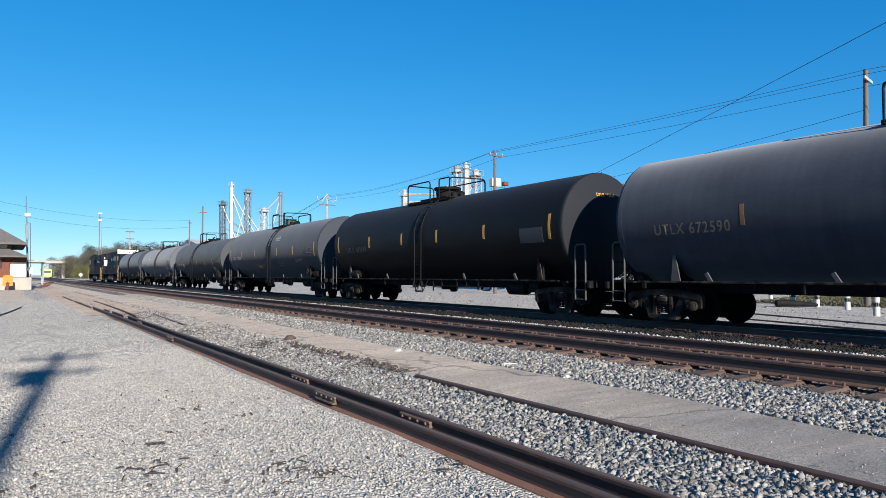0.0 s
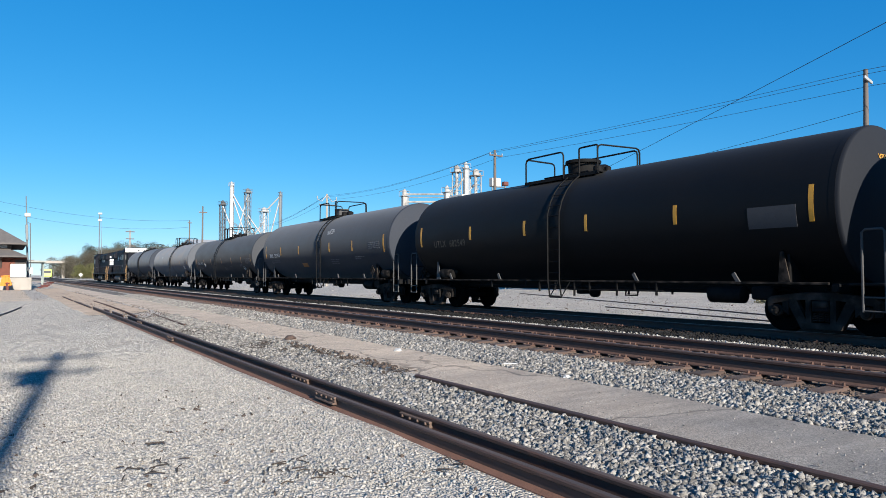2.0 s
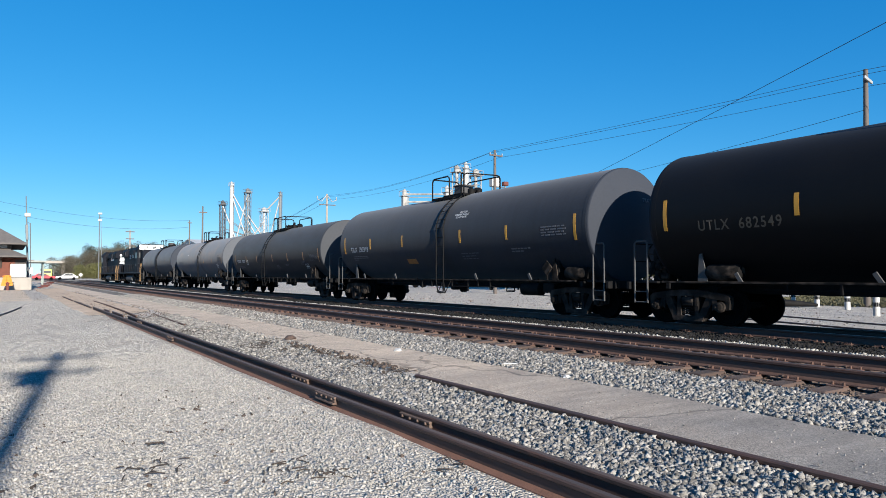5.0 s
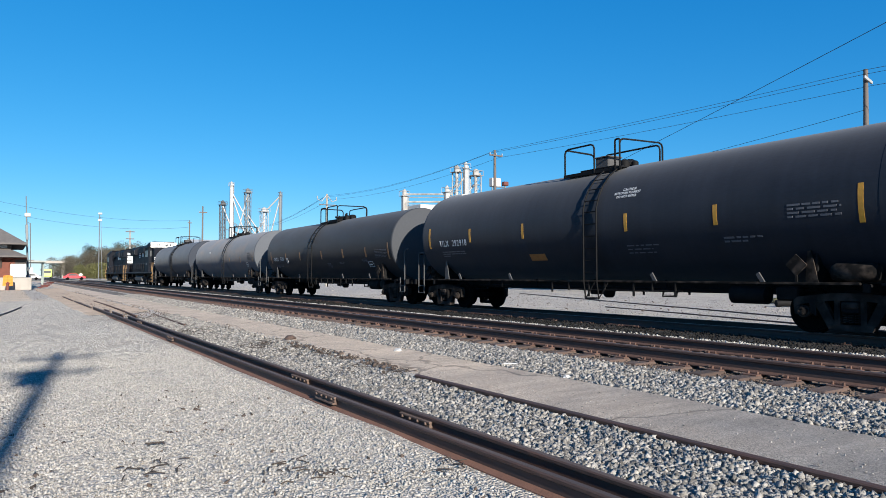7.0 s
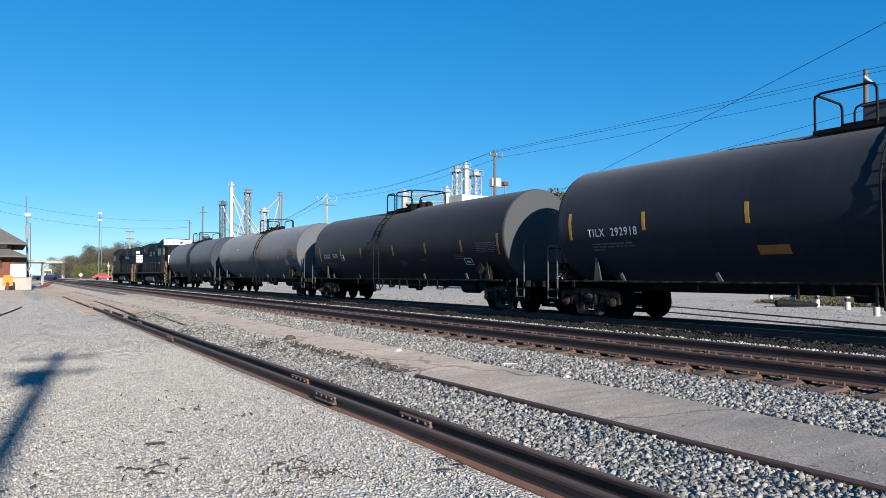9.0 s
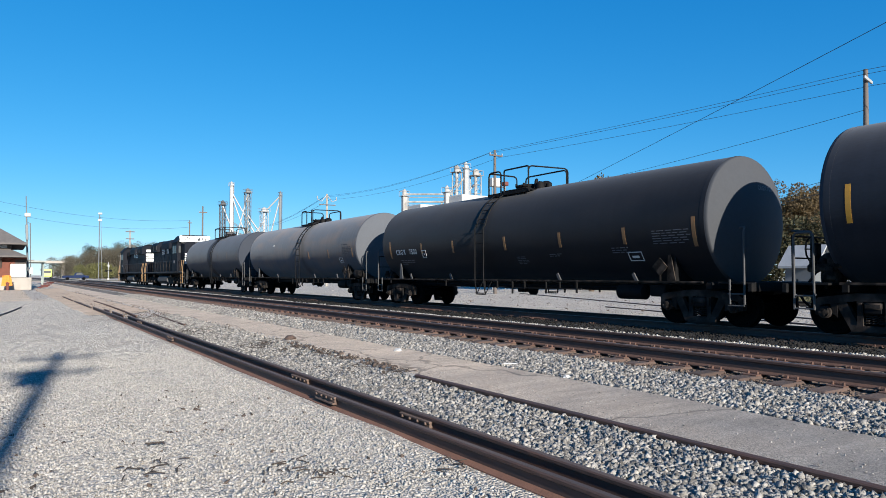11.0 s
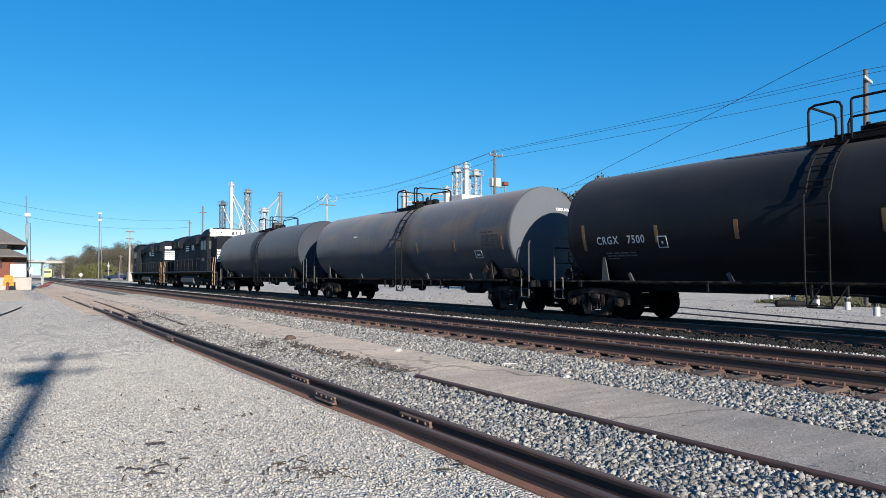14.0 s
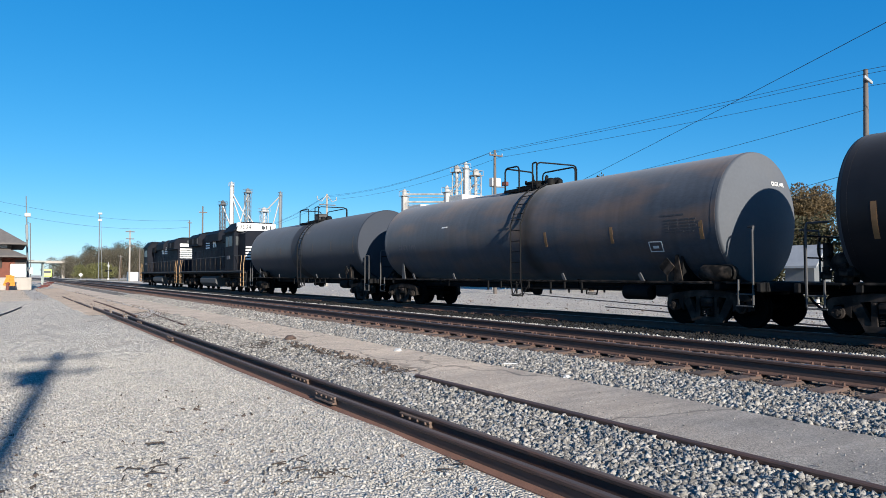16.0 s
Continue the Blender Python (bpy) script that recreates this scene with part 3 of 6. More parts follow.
def make_truck(car, y):
    tk = part("truck", lambda: Build().box((0, 0, 0.56), (2.2, 0.34, 0.24), bevel=0.03).box((0, 0, 0.80), (0.6, 0.6, 0.22), bevel=0.02), M_STEEL, car, "dusty cast steel two-axle truck", key="bolster", m=pose(0, y, 0))
    for s in (-1, 1):
        part("side_frame", lambda: side_frame_build(s), M_CAST, tk, key=("sf", s), smooth=40)
        part("spring_nest", lambda: spring_build(s), M_CAST, tk, key=("spring", s))
        for a in (-0.889, 0.889):
            part("bearing_cap", bearing_build, M_CAST, tk, key="bearing", smooth=40, m=pose(s * 0.97, a, 0.4575, 0, 0, 0 if s < 0 else 180))
    for a in (-0.889, 0.889):
        w = part("wheelset", wheelset_build, M_WHEEL, tk, "steel wheels on an axle", key="wheelset", smooth=35, m=pose(0, a, 0.4575))
        WHEELS.append((w, (0, a, 0.4575), 0.4575))
    return tk


def tank_point(y, deg, off=0.0):
    """Place on the camera-side skin of the tank: deg above its mid-height."""
    a = radians(deg)
    return Vector((-(R_TANK + off) * math.cos(a), y, Z_TANK + (R_TANK + off) * math.sin(a)))


def wrap_on_tank(me, y0, deg, off=0.006):
    """Bends flat lettering on to the camera-side skin; reading direction runs towards -y."""
    for v in me.vertices:
        a, b = v.co.x, v.co.y
        v.co = tank_point(y0 - a, deg + math.degrees(b / R_TANK), off)
    return me


def skin_patch(y0, y1, d0, d1, off=0.005, thick=0.004, n=6):
    b = Build()
    vs, fs = [], []
    for i in range(n + 1):
        d = d0 + (d1 - d0) * i / n
        for y in (y0, y1):
            vs.append(tank_point(y, d, off + thick))
            vs.append(tank_point(y, d, off - 0.01))
    for i in range(n):
        k = i * 4
        fs += [(k, k + 2, k + 6, k + 4), (k, k + 4, k + 5, k + 1), (k + 2, k + 3, k + 7, k + 6)]
    fs += [(0, 1, 3, 2), (n * 4, n * 4 + 2, n * 4 + 3, n * 4 + 1)]
    return b.add(vs, fs)


def lettering(car, words, size, y0, deg, mat, label, name="lettering"):
    whole = max(v.co.x for v in text_mesh(words, size, mat, 0.004).vertices)
    for hit in range(len(words)):
        if words[hit] == " " or (hit and words[hit - 1] != " "):
            continue
        rest = max(v.co.x for v in text_mesh(words[hit:], size, mat, 0.004).vertices)
        me = wrap_on_tank(text_mesh(words[hit:].split(" ")[0], size, mat, 0.004), y0 - (whole - rest), deg)
        me.name = name
        ob = new(name, me)
        ob.parent = car
        tagged(ob, label)


def bar_lines(car, y0, deg, widths, pitch, height, mat, label):
    """Small unreadable stencilling as plain bars."""
    rnd = random.Random(int(100 * y0 + 7 * deg))
    for k, w in enumerate(widths):
        d = deg - k * pitch
        if height > 4:
            line = skin_patch(y0, y0 - w, d, d - height, 0.004, 0.002, max(1, int(height / 2)))
        else:
            line, q = Build(), 0.0
            while q < w - 0.03:
                word = min(rnd.uniform(0.08, 0.26), w - q)
                piece = skin_patch(y0 - q, y0 - q - word, d, d - height, 0.004, 0.002, 1)
                line.add(piece.v, piece.f)
                q += word + rnd.uniform(0.035, 0.07)
        tagged(part("stencil_line", line, mat, car), label, kind="stuff" if height <= 4 else "")


KNUCKLE = 0.09          # depth of the tight turn at the rim


def dome_depth(r, h):
    """Depth of the dished end at a share r of the radius: flat crown, tight knuckle."""
    if r <= 0.975:
        return KNUCKLE + 0.5 * h * (1 - (r / 0.975) ** 2)
    return KNUCKLE * math.sqrt(max(0.0, 1 - ((r - 0.975) / 0.025) ** 2))


def make_tank_car(label, paint, mid, style):
    global R_TANK, Z_TANK
    R_TANK, Z_TANK = style["size"]
    car = thing("tank_car", label, "railway tank car", "tank cars in the train", at=pose(TRAIN_X, mid, 0))
    # shell with dished ends
    half = {-1: style["near"] + style["head"] / 2 - KNUCKLE, 1: style["far"] + style["head"] / 2 - KNUCKLE}
    hn, hf = half[-1], half[1]
    prof = [(-hn, R_TANK), (-hn, R_TANK + 0.004), (-hn + 0.12, R_TANK + 0.004), (-hn + 0.12, R_TANK)]
    prof += [(hf - 0.12, R_TANK), (hf - 0.12, R_TANK + 0.004), (hf, R_TANK + 0.004), (hf, R_TANK)]
    tank = part("tank", Build().lathe(prof, (0, 0, Z_TANK), (0, 1, 0), 72), paint, car, smooth=35)
    for e in (-1, 1):
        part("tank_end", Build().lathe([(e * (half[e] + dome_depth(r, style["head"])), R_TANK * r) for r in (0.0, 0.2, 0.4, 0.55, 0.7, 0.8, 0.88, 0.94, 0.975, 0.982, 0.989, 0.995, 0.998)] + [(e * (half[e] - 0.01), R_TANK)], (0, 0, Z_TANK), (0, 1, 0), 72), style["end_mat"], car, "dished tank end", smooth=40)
    if style["band"]:
        part("stained_band", Build().lathe([(-0.5, R_TANK), (-0.5, R_TANK + 0.009), (0.5, R_TANK + 0.009), (0.5, R_TANK)], (0, 0, Z_TANK), (0, 1, 0), 72), M_ROUGH_BAND, car, "dark stained band round the tank", smooth=35)
    # underframe
    b = Build()
    b.box((0, 0, 0.90), (0.36, 17.0, 0.30), bevel=0.02)
    part("centre_sill", b, M_STEEL, car)
    for s in (-1, 1):
        part("side_rail", Build().box((s * 1.50, 0, 1.03), (0.07, 15.2, 0.05), bevel=0.008), M_TRUCK, car, key=("side_rail", s))
        for k in range(5):
            y = -5.6 + 2.8 * k
            if abs(y) < 0.4:
                continue
            part("brace", lambda: Build().box((s * 1.46, 0, 1.13), (0.04, 0.09, 0.26), rot=(-32, 0, 0), bevel=0.006), M_DUSTY, car, key=("brace", s), m=pose(0, y, 0))
        pipe = Build().tube([(s * 0.6, -5.6, 0.86), (s * 0.6, 5.6, 0.86)], 0.022, 6)
        for k in range(5):
            pipe.box((s * 0.6, -5.0 + 2.5 * k, 0.95), (0.04, 0.04, 0.25))
        part("underside_rail", pipe, M_STEEL, car, key=("under", s))
    # diamond placard frames beside the near saddle
    for s in (-1, 1) if style["dome"] != "tall" else ():
        frame_bars = Build().plate([(0.0, -0.20), (0.20, 0.0), (0.0, 0.20), (-0.20, 0.0)], "x", 0, 0.012)
        for k in range(4):
            frame_bars.box((0.012, 0.1 * (1 if k in (0, 3) else -1), 0.1 * (1 if k < 2 else -1)), (0.03, 0.30, 0.035), rot=(-45 if k in (0, 2) else 45, 0, 0))
        frame_bars.box((0.01, 0, 0), (0.022, 0.05, 0.16)).box((0.02, 0, -0.28), (0.03, 0.04, 0.22))
        part("placard_frame", frame_bars, M_TRUCK, car, "grey diamond placard frame on a stalk", key="placard_frame", m=pose(s * 1.46, -6.36, 1.40))
    # saddles and end platforms
    for e in (-1, 1):
        part("saddle", lambda: Build().plate([(-1.35, 1.0), (1.35, 1.0), (1.30, 1.75), (0.95, 1.42), (0.5, 1.13), (0, 1.06), (-0.5, 1.13), (-0.95, 1.42), (-1.30, 1.75)], "y", 0, 0.05), M_STEEL, car, key="saddle", m=pose(0, e * 6.7, 0))
        for s in (-1, 1):
            part("saddle_gusset", lambda: Build().plate([(-0.16, 1.04), (0.10, 1.04), (0.05, 1.68), (-0.02, 1.70)], "x", 0, 0.03).box((0.03, 0, 1.3), (0.05, 0.03, 0.5)), M_DUSTY if e > 0 else M_TRUCK, car, key=("gusset", e), m=pose(s * 1.36, e * 6.6, 0))
        plat = Build().box((0, e * 8.33, 1.02), (2.7, 0.9, 0.05), bevel=0.01).box((0, e * 8.72, 0.93), (2.9, 0.12, 0.2), bevel=0.02).box((0, e * 7.6, 0.94), (2.6, 0.14, 0.18), bevel=0.02)
        part("end_platform", plat, M_STEEL, car, key=("plat", e))
        part("coupler", lambda: Build().box((0, 0, 0.88), (0.2, 0.55, 0.22), bevel=0.04).box((0.05, e * 0.22, 0.88), (0.32, 0.2, 0.3), bevel=0.06), M_STEEL, car, key=("coupler", e), m=pose(0, e * 8.9, 0))
        for s in (-1, 1):
            rail = Build()
            if style["end_rail"] == "loop":
                rail.tube([(s * 1.38, e * 8.15, 0.5), (s * 1.38, e * 8.15, 2.0), (s * 1.36, e * 8.2, 2.06), (s * 1.36, e * 8.50, 2.06), (s * 1.38, e * 8.55, 2.0), (s * 1.38, e * 8.55, 0.5)], 0.025, 6)
            else:
                rail.tube([(s * 1.38, e * 8.55, 0.55), (s * 1.38, e * 8.55, 2.15), (s * 1.34, e * 8.55, 2.25), (s * 1.05, e * 8.25, 2.27)], 0.025, 6)
                rail.tube([(s * 1.38, e * 8.2, 0.55), (s * 1.38, e * 8.2, 1.1)], 0.025, 6)
            for z in (0.52, 0.78):
                rail.tube([(s * 1.38, e * 8.15, z), (s * 1.38, e * 8.55, z)], 0.018, 6)
            part("grab_rail", rail, M_DUSTY, car, key=("grab", style["end_rail"], e, s))
        if e > 0:
            part("end_rail", lambda: Build().tube([(-1.3, 0, 1.05), (-1.3, 0, 2.0), (1.3, 0, 2.0), (1.3, 0, 1.05)], 0.022, 6).tube([(-1.3, 0, 1.55), (1.3, 0, 1.55)], 0.018, 6), M_STEEL, car, key="end_rail", m=pose(0, e * 8.62, 0))
        make_truck(car, e * 7.2)
    # brake gear on the end towards the camera
    for k in range(7):
        part("brake_valve", lambda: Build().box((0, 0, 0), (0.16, 0.2, 0.16), bevel=0.03).lathe([(0, 0.07), (0.12, 0.07), (0.15, 0.03)], (0, 0, 0.05), (0, 0, 1), 10), M_TRUCK, car, key="valve", m=pose(-0.8 + random.uniform(-0.25, 0.25), 8.1 + random.uniform(-0.3, 0.3), 1.12 + random.uniform(0, 0.35), 0, 0, random.uniform(0, 90)))
    part("brake_cylinder", lambda: Build().lathe([(0, 0.05), (0.03, 0.2), (0.1, 0.24), (0.5, 0.24), (0.56, 0.2), (0.6, 0.1), (0.8, 0.08)], (-0.95, 8.1, 1.42), (1, 0, 0), 18).box((-0.7, 8.1, 1.16), (0.5, 0.3, 0.24), bevel=0.03).box((-0.3, 8.25, 1.5), (0.3, 0.1, 0.5), bevel=0.02), M_TRUCK, car, "dusty brake cylinder on its bracket", key="bcyl", smooth=40)
    part("brake_wheel", lambda: Build().tube([(-0.45 + 0.27 * math.cos(0.5236 * k), 8.66, 1.75 + 0.27 * math.sin(0.5236 * k)) for k in range(12)], 0.02, 5, closed=True).tube([(-0.72, 8.66, 1.75), (-0.18, 8.66, 1.75)], 0.014, 5).tube([(-0.45, 8.66, 1.48), (-0.45, 8.66, 2.02)], 0.014, 5).box((-0.45, 8.58, 1.6), (0.2, 0.14, 0.55), bevel=0.02), M_TRUCK, car, "hand brake wheel", key="bwheel")
    part("brake_pipe", lambda: Build().tube([(0.2, -0.3, 1.1), (0.1, -0.1, 1.5), (-0.2, 0.2, 1.25), (-0.3, 0.3, 1.05)], 0.025, 6), M_TRUCK, car, key="bpipe", m=pose(-0.8, 8.1, 0))
    for e in (-1, 1):
        part("air_hose", lambda: Build().tube([(0.35, 0, 0.85), (0.38, e * 0.15, 0.6), (0.38, e * 0.35, 0.42), (0.36, e * 0.5, 0.45)], 0.03, 6), M_STEEL, car, key=("hose", e), m=pose(0, e * 8.75, 0))
    # brake rods hanging under the middle
    for s in (-1, 1):
        part("brake_rod", lambda: Build().tube([(s * 1.15, -3.4, 0.80), (s * 1.15, -0.4, 0.78), (s * 1.05, 1.4, 0.84)], 0.025, 6), M_STEEL, car, key=("brod", s))
        for y, h in ((-3.2, 0.32), (-2.5, 0.22), (-1.9, 0.36), (-0.9, 0.25), (-0.3, 0.40), (0.5, 0.24), (1.2, 0.30), (3.6, 0.2)):
            part("rod_hanger", lambda: Build().box((0, 0, -0.5), (0.05, 0.06, 1.0), bevel=0.01), M_STEEL, car, key="hanger", m=Matrix.Translation((s * 1.15, y, 1.0)) @ Matrix.Diagonal((1, 1, h, 1)))
    # underside outlet
    part("outlet_valve", lambda: Build().lathe([(0, 0.35), (0.12, 0.34), (0.2, 0.2), (0.5, 0.16), (0.56, 0.1)], (0, 0, 1.1), (0, 0, -1), 16).box((0, 0.4, 0.75), (0.5, 0.3, 0.25), bevel=0.03), M_STEEL, car, key="outlet", smooth=40)
    part("air_tank", lambda: Build().lathe([(0, 0.1), (0.06, 0.2), (0.9, 0.2), (0.96, 0.1)], (-0.75, -5.4, 0.75), (0, 1, 0), 16).box((-0.75, -5.9, 0.8), (0.5, 0.5, 0.3), bevel=0.04), M_STEEL, car, key="airtank", smooth=40)
    # side ladder on each side
    lx = style["ladder_y"]
    for s in (-1, 1):
        lad = Build()
        for y in (lx - 0.24, lx + 0.24):
            pts = [(s * 1.60, y, 0.55), (s * 1.68, y, 1.0), (s * 1.68, y, 2.75)]
            pts += [(s * (R_TANK + 0.07) * math.cos(radians(d)), y, Z_TANK + (R_TANK + 0.07) * math.sin(radians(d))) for d in (12, 24, 36, 48, 60, 70)]
            lad.tube(pts, 0.022, 6)
        for k in range(8):
            z = 0.6 + 0.33 * k
            lad.tube([(s * 1.66, lx - 0.24, z), (s * 1.66, lx + 0.24, z)], 0.014, 5)
        for d in (20, 32, 44, 56, 66):
            a = radians(d)
            lad.tube([(s * (R_TANK + 0.07) * math.cos(a), lx - 0.24, Z_TANK + (R_TANK + 0.07) * math.sin(a)), (s * (R_TANK + 0.07) * math.cos(a), lx + 0.24, Z_TANK + (R_TANK + 0.07) * math.sin(a))], 0.014, 5)
        for y in (lx - 0.24, lx + 0.24):
            lad.tube([(s * 1.60, y, 0.57), (s * 1.52, y - 0.26, 1.01)], 0.016, 5)
        lad.tube([(s * 1.60, lx - 0.24, 0.56), (s * 1.60, lx + 0.24, 0.56)], 0.02, 5)
        part("ladder", lad, M_STEEL, car, key=("ladder", lx, s, Z_TANK))
    # top platform, manway and rails
    zt = Z_TANK + R_TANK
    a1, a2, b1, b2 = style["rails"]
    ym, pl = (a1 + b2) / 2, a1 - b2 + 0.1
    plat = Build()
    for s in (-1, 1):
        plat.box((s * 0.66, ym, zt - 0.1), (0.36, pl, 0.04), bevel=0.006)
        plat.box((s * 0.84, ym, zt - 0.13), (0.03, pl, 0.10), bevel=0.006)
        for k in (-1, 1):
            plat.box((s * 0.66, ym + k * pl * 0.4, zt - 0.18), (0.06, 0.06, 0.14))
    plat.box((0, ym, zt + 0.0), (1.2, pl * 0.6, 0.04), bevel=0.006)
    part("top_platform", plat, M_STEEL, car)
    top = zt + style["rail_h"]

    def hoop(p, q, r=0.13):
        """A bent rail: post up at p, across to q, post down."""
        p, q = Vector((*p, 0)), Vector((*q, 0))
        d = (q - p).normalized()
        up = Vector((0, 0, 1))
        return [p + up * (zt - 0.15), p + up * (top - r), p + d * r * 0.3 + up * (top - r * 0.3), p + d * r + up * top, q - d * r + up * top, q - d * r * 0.3 + up * (top - r * 0.3), q + up * (top - r), q + up * (zt - 0.15)]
    for pts in (hoop((-0.84, a1), (-0.84, a2)), hoop((-0.84, b1), (-0.84, b2), 0.05), hoop((-0.84, b2), (0.7, b2 - 0.2)), hoop((0.84, a1), (0.84, b2)), hoop((-0.84, a1), (0.5, a1 + 0.1))):
        part("handrail", Build().tube(pts, 0.027, 6), M_STEEL, car)
    dy = style["dome_y"]
    if style["dome"] == "tall":
        man = Build().lathe([(0, 0.50), (0.05, 0.50), (0.06, 0.45), (0.38, 0.47), (0.39, 0.54), (0.46, 0.55), (0.49, 0.53), (0.51, 0.0)], (0, dy, zt - 0.04), (0, 0, 1), 28)
        for k in range(4):
            man.box((0.4 * math.cos(1.57 * k + 0.5), dy + 0.4 * math.sin(1.57 * k + 0.5), zt + 0.02), (0.2, 0.12, 0.12), bevel=0.02)
    elif style["dome"] == "square":
        man = Build().box((0, dy, zt + 0.17), (0.55, 0.55, 0.42), bevel=0.04).box((0, dy, zt + 0.39), (0.59, 0.59, 0.04), bevel=0.01)
    else:
        man = Build().lathe([(0, 0.40), (0.02, 0.42), (0.14, 0.42), (0.15, 0.46), (0.2, 0.46), (0.24, 0.3), (0.25, 0.0)], (0, dy, zt - 0.04), (0, 0, 1), 24)
        for k in range(7):
            t = k * 0.9
            man.box((0.44 * math.cos(t), dy + 0.44 * math.sin(t), zt + 0.16), (0.07, 0.07, 0.12), bevel=0.015)
        man.tube([(-0.2, dy - 0.6, zt), (-0.2, dy - 0.6, zt + 0.25), (-0.1, dy - 0.5, zt + 0.3)], 0.06, 8)
    part("manway", man, M_DUSTY if style["dome"] == "square" else M_STEEL, car, "dark manway hatch and valves", smooth=35)
    for k, (x, y, r, h) in enumerate(((-0.25, -0.85, 0.14, 0.24), (0.15, -0.7, 0.18, 0.3), (-0.05, -1.05, 0.1, 0.2))):
        part("valve_cap", lambda: Build().lathe([(0, r), (h * 0.8, r), (h, r * 0.5)], (0, 0, 0), (0, 0, 1), 12), M_STEEL, car, key=("valve_cap", k), smooth=35, m=pose(x, dy + y, zt - 0.04))
    # reservoir on the sill
    if style["res"] is not None:
        part("air_reservoir", lambda: Build().lathe([(0, 0.05), (0.04, 0.15), (0.12, 0.19), (0.8, 0.19), (0.88, 0.15), (0.92, 0.05)], (0, -0.46, 0), (0, 1, 0), 20), M_TRUCK, car, "dusty air reservoir", key=("res",), smooth=40, m=pose(-1.22, style["res"], 1.25))
    # reflectors
    for ys, tall in ((style["bars"], style["bar_h"]), (style["tall"], 13.0)):
        for y in ys:
            part("reflector", skin_patch(y + 0.05, y - 0.05, style["bar_deg"] + tall, style["bar_deg"] - tall, 0.002, 0.002), style["bar_mat"], car, style["bar_label"])
    for y0, y1, d0, d1 in style["squares"]:
        w = 0.02
        b = Build()
        for q in (skin_patch(y0, y0 - w, d0, d1, 0.004, 0.002, 3), skin_patch(y1 + w, y1, d0, d1, 0.004, 0.002, 3), skin_patch(y0, y1, d0, d0 - 0.75, 0.004, 0.002, 1), skin_patch(y0, y1, d1 + 0.75, d1, 0.004, 0.002, 1), skin_patch(y0 - 0.11, y1 + 0.12, (d0 + d1) / 2 + 0.8, (d0 + d1) / 2 - 1.6, 0.004, 0.002, 1)):
            b.add(q.v, q.f)
        part("stencil_box", b, M_WHITE, car, "white outlined stencil box")
    if style["head_text"]:
        words, size, mat = style["head_text"]
        me = text_mesh(words, size, mat, 0.006)
        half = max(v.co.x for v in me.vertices) / 2
        for v in me.vertices:
            x, z = v.co.x - half + style["head_at"][0], Z_TANK + style["head_at"][1] * R_TANK + v.co.y
            r = min(0.999, math.hypot(x, z - Z_TANK) / R_TANK)
            v.co = (x, -(hn + dome_depth(r, style["head"])) - 0.012, z)
        ob = new("end_lettering", me)
        ob.parent = car
        tagged(ob, "stencilled lettering on the dished end")
    for words, size, y, deg, mat, lab in style["text"]:
        lettering(car, words, size, y, deg, mat, lab)
    for y, deg, widths, pitch, height, mat, lab in style["lines"]:
        bar_lines(car, y, deg, widths, pitch, height, mat, lab)
    return car


BASE = dict(near=HALF, far=HALF, size=(1.62, 2.60), head=0.55, band=False, end_rail="loop", ladder_y=0.0, rails=(2.17, 0.44, -0.22, -0.95), rail_h=0.66, dome="tall", dome_y=0.45, res=6.1, bars=(), tall=(), bar_deg=0, bar_h=8.0, bar_mat=M_YELLOW, bar_label="yellow reflective stripe", text=(), lines=(), squares=(), head_text=None, head_at=(0.1, 0.60))


def styled(**kw):
    s = dict(BASE)
    s.update(kw)
    return s


